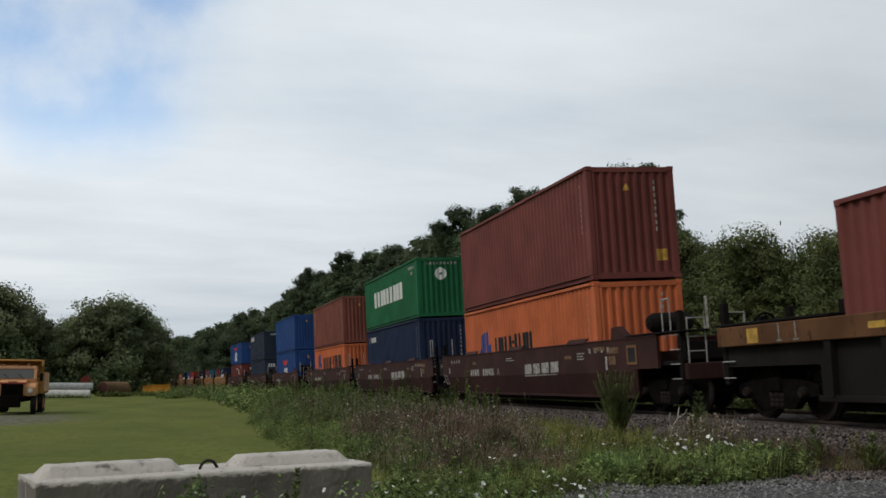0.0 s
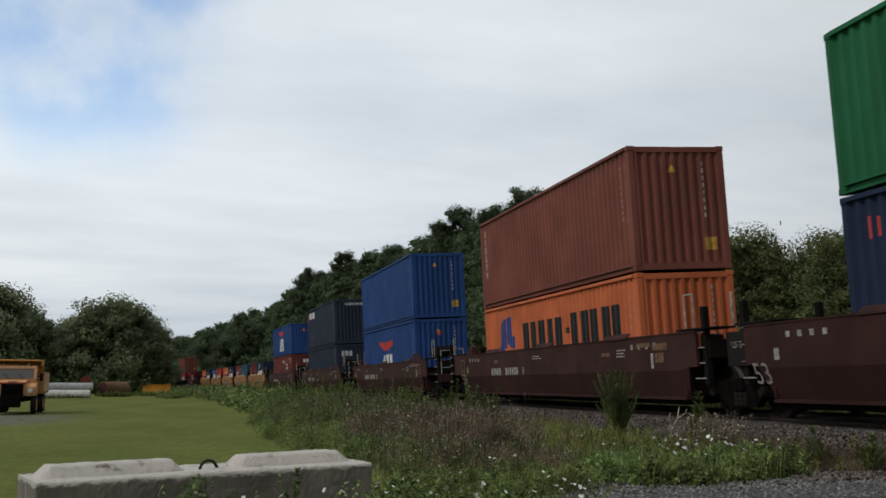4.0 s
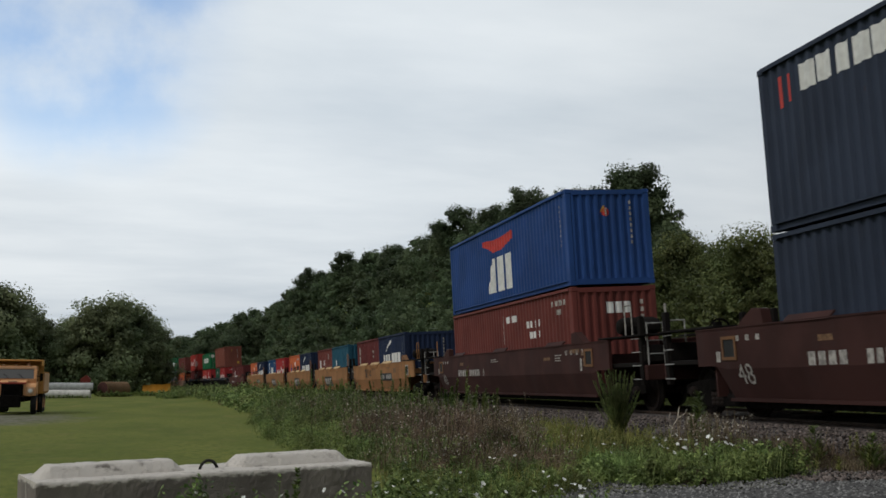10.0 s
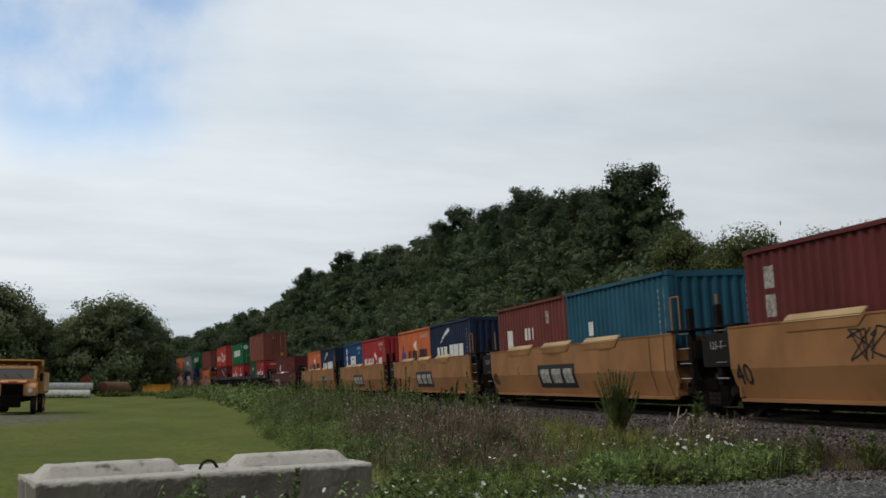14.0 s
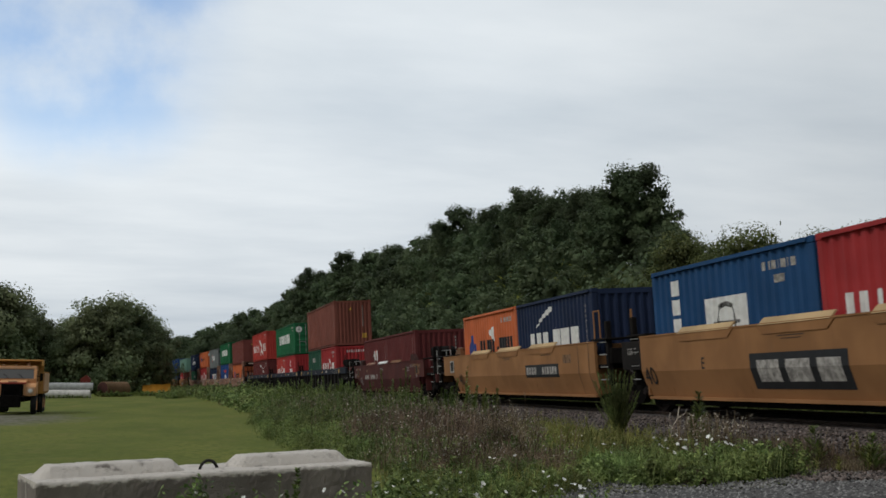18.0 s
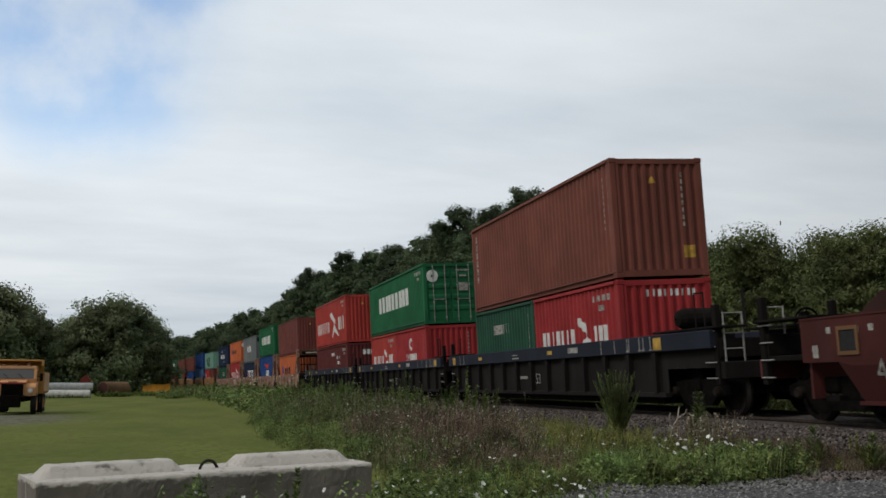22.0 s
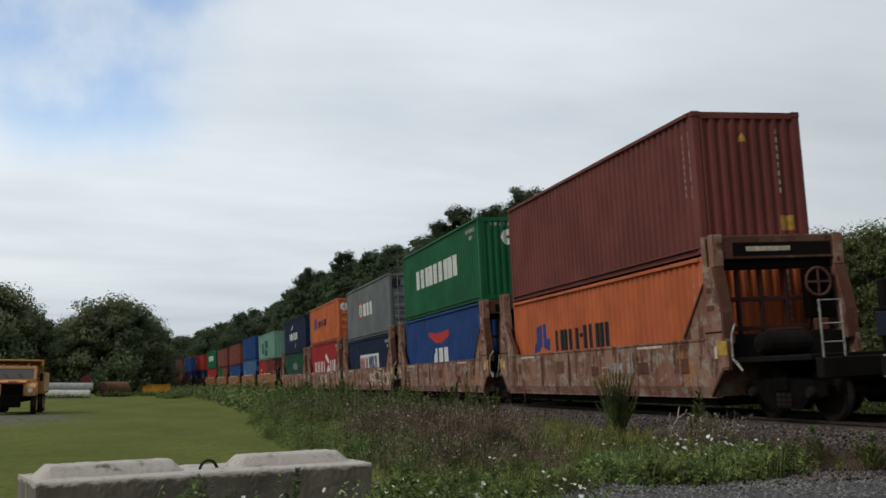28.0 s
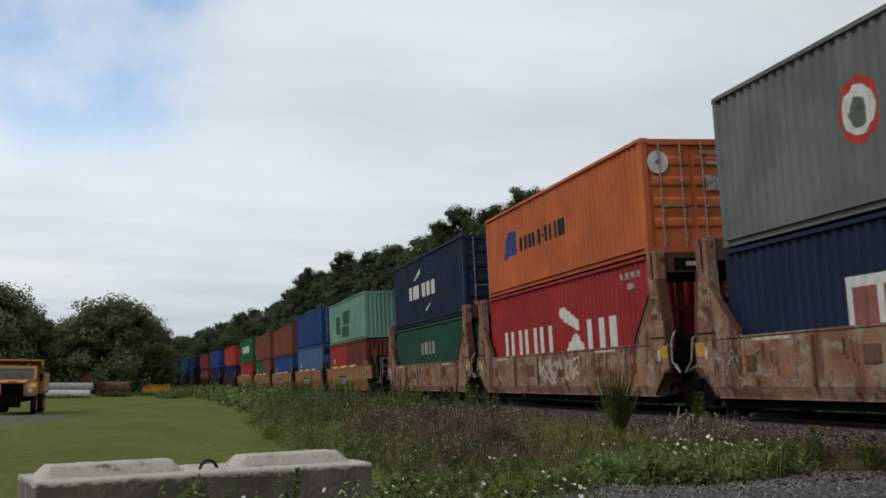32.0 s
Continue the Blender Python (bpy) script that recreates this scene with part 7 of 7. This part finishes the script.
# ------------------------------------------------------------ far side of the field
def build_dump_truck():
    org = paint("faded_orange_truck_paint", (0.62, 0.32, 0.150), 0.3, 0.6)
    yel = paint("yellow_dump_body_paint", (0.54, 0.285, 0.095), 0.4, 0.7)
    dark = GRIME
    pink = paint("bleached_orange_paint", (0.58, 0.36, 0.22), 0.35, 0.7)
    glass, nt, gb = nodes_of("windscreen_glass", 0.06)
    gb.inputs["Base Color"].default_value = (0.10, 0.10, 0.10, 1)
    gb.inputs["Specular IOR Level"].default_value = 0.6
    rub = plain("tyre_rubber", (0.012, 0.012, 0.012), 0.9, 0, 0.3, 14)
    lamp = plain("headlamp_glass", (0.6, 0.6, 0.58), 0.15, 0, 0.1, 8, 0)
    t = root("dump_truck", "old orange dump truck with plough mount parked on the field", "truck", at=pose(-9.1, 55.6, ground_z(-9.1 - track_x(55.6), 55.6), 0, 0, 4))
    part("cab", Shape().prism([(0.9, 0.95), (0.9, 1.75), (1.15, 2.30), (1.35, 2.36), (2.25, 2.36), (2.25, 0.85)], "x", -1.02, 1.02), org, t)
    part("roof", Shape().bev(-1.0, 1.0, 1.2, 2.27, 2.35, 2.43, 0.03), org, t)
    part("windscreen", Shape().add([(-0.9, 0.893, 1.78), (0.9, 0.893, 1.78), (0.86, 1.113, 2.26), (-0.86, 1.113, 2.26)], [(0, 1, 2, 3)]), glass, t)
    for sx in (-1, 1):
        part("windscreen_post", Shape().prism([(0.875, 1.74), (0.925, 1.74), (1.14, 2.30), (1.09, 2.30)], "x", sx * 0.95 - 0.06, sx * 0.95 + 0.06), org, t)
    part("windscreen_header", Shape().bev(-1.0, 1.0, 1.08, 1.22, 2.26, 2.37, 0.02), pink, t, "sun-bleached cab edge")
    part("wiper", Shape().path([(-0.3, 0.87, 1.78), (-0.55, 0.96, 2.02)], 0.012).path([(0.4, 0.87, 1.78), (0.15, 0.96, 2.02)], 0.012), dark, t)
    for x in (-0.6, 0, 0.6):
        part("marker_lamp", Shape().bev(x - 0.06, x + 0.06, 1.16, 1.24, 2.43, 2.49, 0.015), pink, t)
    part("beacon", Shape().lathe([(0.001, 0.22), (0.06, 0.20), (0.08, 0.05), (0.09, 0.0)], "z", 10), pink, t, "small roof beacon", pose(0.55, 1.9, 2.43))
    part("hood_badge", Shape().bev(-0.20, 0.20, -0.30, -0.12, 1.585, 1.66, 0.02), pink, t, "pale raised hood ornament")
    for sx in (-1, 1):
        part("lamp_bezel", Shape().bev(sx * 0.84 - 0.19, sx * 0.84 + 0.19, -0.262, -0.235, 0.98, 1.34, 0.012), pink, t, "bleached lamp surround")
        part("fuel_step", Shape().bev(sx * 0.98 - 0.2, sx * 0.98 + 0.2, 1.1, 2.2, 0.55, 0.86, 0.03), dark, t)
    part("side_board", Shape().bev(1.25, 1.31, 2.52, 6.15, 1.10, 2.10, 0.02), pink, t, "bleached side board")
    part("side_window", Shape().box(1.015, 1.026, 1.35, 2.05, 1.65, 2.2), glass, t)
    part("hood", Shape().prism([(-0.28, 0.95), (-0.28, 1.52), (-0.12, 1.62), (0.92, 1.72), (0.92, 0.95)], "x", -0.62, 0.62), org, t)
    part("hood_lip", Shape().bev(-0.64, 0.64, -0.31, -0.16, 1.50, 1.585, 0.02), paint("red_hood_lip", (0.36, 0.07, 0.05), 0.2, 0.6), t, "faded red hood edge")
    for sx in (-1, 1):
        part("fender", Shape().prism([(-0.24, 0.92), (-0.22, 1.36), (-0.1, 1.46), (0.90, 1.56), (0.95, 1.05), (0.8, 0.95), (0.6, 1.05), (0.05, 1.05), (-0.08, 0.92)], "x", sx * 0.84 - 0.26, sx * 0.84 + 0.26), org, t)
        part("headlamp", Shape().lathe([(0.001, -0.05), (0.10, -0.04), (0.115, 0.0), (0.115, 0.08)], "y", 12), lamp, t, "round headlamp", pose(sx * 0.84, -0.26, 1.16))
        part("mirror", Shape().bev(sx * 1.25 - 0.08, sx * 1.25 + 0.08, 0.95, 1.0, 1.65, 2.05, 0.02).tube((sx * 1.02, 1.0, 1.9), (sx * 1.22, 0.98, 1.9), 0.015), dark, t)
    gr = part("grille", Shape().bev(-0.52, 0.52, -0.33, -0.27, 0.90, 1.50, 0.02), dark, t, "black slatted grille")
    for i in range(6):
        part("slat", Shape().box(-0.46, 0.46, -0.345, -0.328, 1.03 + 0.075 * i, 1.055 + 0.075 * i), GRIME, gr)
    part("bumper", Shape().bev(-0.62, 0.62, -0.5, -0.3, 0.62, 0.88, 0.03), dark, t)
    part("plough_mount", Shape().bev(-0.45, 0.45, -0.85, -0.5, 0.35, 0.95, 0.03).box(-0.42, -0.34, -0.8, -0.7, 0.95, 1.30).box(0.34, 0.42, -0.8, -0.7, 0.95, 1.30).box(-0.42, 0.42, -0.8, -0.7, 1.24, 1.32), dark, t, "black steel plough mount")
    part("chassis", Shape().bev(-0.45, 0.45, -0.3, 6.2, 0.6, 0.85, 0.02), dark, t)
    db = part("dump_body", Shape().prism([(-1.2, 1.0), (1.2, 1.0), (1.25, 2.15), (1.18, 2.15), (1.13, 1.08), (-1.13, 1.08), (-1.18, 2.15), (-1.25, 2.15)], "y", 2.5, 6.2), yel, t)
    part("headboard", Shape().bev(-1.25, 1.25, 2.45, 2.55, 1.0, 2.75, 0.02), yel, t)
    part("cab_shield", Shape().bev(-1.25, 1.25, 1.5, 2.5, 2.68, 2.76, 0.02).box(-1.25, -1.19, 1.5, 2.5, 2.45, 2.7).box(1.19, 1.25, 1.5, 2.5, 2.45, 2.7), yel, t, "yellow shield over the cab")
    for i in range(5):
        part("body_rib", Shape().box(1.2, 1.3, 2.7 + 0.8 * i, 2.8 + 0.8 * i, 1.05, 2.15), yel, t)
    for sx in (-1, 1):
        for y, w in ((0.35, 0.28), (4.2, 0.52), (5.4, 0.52)):
            x = sx * (1.0 if w < 0.4 else 0.92)
            wh = part("wheel", Shape().lathe([(0.30, -w / 2), (0.46, -w / 2), (0.51, -w / 2 + 0.05), (0.51, w / 2 - 0.05), (0.46, w / 2), (0.30, w / 2)], "x", 20), rub, t, "black tyre", pose(x, y, 0.51))
            part("rim", Shape().lathe([(0.02, sx * w / 2 - sx * 0.08), (0.2, sx * w / 2 - sx * 0.06), (0.30, sx * w / 2)], "x", 14), org, wh)


build_dump_truck()


def build_yard():
    pale = plain("pale_pipe_coating", (0.60, 0.585, 0.55), 0.7, 0, 0.18, 2.0)
    grey = plain("grey_pipe_coating", (0.36, 0.37, 0.37), 0.7, 0, 0.18, 2.0)

    def pipe(x, y, z, m, L, R):
        prof = []
        for i in range(41):
            a = -L / 2 + L * i / 40
            prof.append((R + (0.005 if i % 2 else -0.005), a))
        prof += [(R - 0.08, L / 2), (R - 0.08, -L / 2), (R - 0.012, -L / 2)]
        p = new("culvert_pipe", Shape().lathe(prof, "x", 26).mesh("culvert_pipe", m, False))
        p.matrix_basis = pose(x, y, z, 0, 0, 2)
        tagged(p, "large pale culvert pipe stacked at the field edge", "pipe", "stacked culvert pipes")
    zg = ground_z(-14 - track_x(122.6), 122.6)
    pipe(-14.4, 122.4, zg + 0.46, pale, 5.0, 0.46)
    pipe(-14.4, 123.36, zg + 0.46, pale, 5.0, 0.46)
    pipe(-14.3, 122.88, zg + 0.46 + 0.80, grey, 5.3, 0.46)
    # rusty tank
    rust = paint("rusty_tank", (0.20, 0.125, 0.070), 0.75, 0.9)
    zt = ground_z(-10.8 - track_x(140), 140)
    tk = root("rusty_tank", "rusty steel tank lying on its side in weeds", "tank", at=pose(-10.7, 140, zt + 0.95, 0, 0, 50))
    part("shell", Shape().lathe([(0.9, -2.0), (0.95, -1.96), (0.95, -0.6), (0.98, -0.57), (0.95, -0.54), (0.95, 0.7), (0.98, 0.73), (0.95, 0.76), (0.95, 1.96), (0.9, 2.0), (0.01, 2.1)], "x", 24), rust, tk)
    part("end_plate", Shape().lathe([(0.92, -1.985), (0.75, -2.02), (0.01, -2.05)], "x", 24), plain("dark_red_end", (0.050, 0.017, 0.014), 0.85, 0, 0.3, 3), tk, "dark red end plate")
    part("cradle", Shape().box(-1.4, -1.1, -0.8, 0.8, -0.96, -0.6).box(1.1, 1.4, -0.8, 0.8, -0.96, -0.6), BARK, tk)
    # plough blade
    zb = ground_z(-6 - track_x(156), 156)
    pb = root("plough_blade", "yellow-orange curved snow plough blade lying in grass", "plough blade", at=pose(-6.05, 156.5, zb, 0, 0, 3))
    yel = paint("plough_yellow", (0.60, 0.28, 0.045), 0.35, 0.6)
    arc = [(0.55 * math.sin(a) - 0.35, 0.95 - 0.95 * math.cos(a)) for a in [0.2 + 2.0 * k / 10 for k in range(11)]]
    vs, fs = [], []
    for x, k in ((-1.95, 0.86), (-0.7, 1.0), (0.7, 1.0), (1.95, 1.12)):
        vs += [(x, y, z * k + 0.06) for y, z in arc] + [(x, y + 0.06, z * k + 0.06) for y, z in arc[::-1]]
    n = 22
    fs = [(j * n + i, j * n + (i + 1) % n, (j + 1) * n + (i + 1) % n, (j + 1) * n + i) for j in range(3) for i in range(n)] + [tuple(range(n)), tuple(range(3 * n, 4 * n))]
    part("blade", Shape().add(vs, fs), yel, pb)
    part("cutting_edge", Shape().box(-1.95, 1.95, -0.30, -0.2, 0.0, 0.14), GRIME, pb)
    for x in (-1.2, 0, 1.2):
        part("back_rib", Shape().prism([(0.2, 0.05), (0.5, 0.05), (0.25, 1.4), (0.12, 1.4)], "x", x - 0.04, x + 0.04), yel, pb)
    # red hopper behind the pipes
    zr = ground_z(-14 - track_x(138), 138)
    hp = root("hopper", "weathered red steel hopper behind the pipes", "hopper", at=pose(-14.0, 138, zr + 0.25) @ Matrix.Diagonal((0.62, 0.62, 1.0, 1)))
    red = paint("faded_red_paint", (0.16, 0.035, 0.028), 0.35, 0.7)
    part("bin", Shape().prism([(-0.35, 1.5), (0.35, 1.5), (0.95, 2.2), (0.95, 2.55), (0.2, 3.0), (-0.95, 2.55), (-0.95, 2.2)], "y", -0.8, 0.8), red, hp, "", pose(0, 0, -0.55))
    for x in (-0.8, 0.8):
        for y in (-0.7, 0.7):
            part("leg", Shape().box(x - 0.05, x + 0.05, y - 0.05, y + 0.05, 0, 2.3), GRIME, hp)


build_yard()


def motions():
    times = [0, 2, 4, 6, 8, 10, 12, 14, 15, 16, 17, 18, 19, 20, 22, 24, 26, 28, 30, 32]
    for ob, s0, up in MOVERS:
        walk(ob, [(t, track_pose(s0 - travelled(t)) @ pose(0, 0, up)) for t in times])
    spins = [i / 15 for i in range(32 * 15 + 1)]
    for wheel, y in WHEELS:
        walk(wheel, [(t, pose(0, y, WHEEL_R, math.degrees(travelled(t) / WHEEL_R))) for t in spins])


motions()
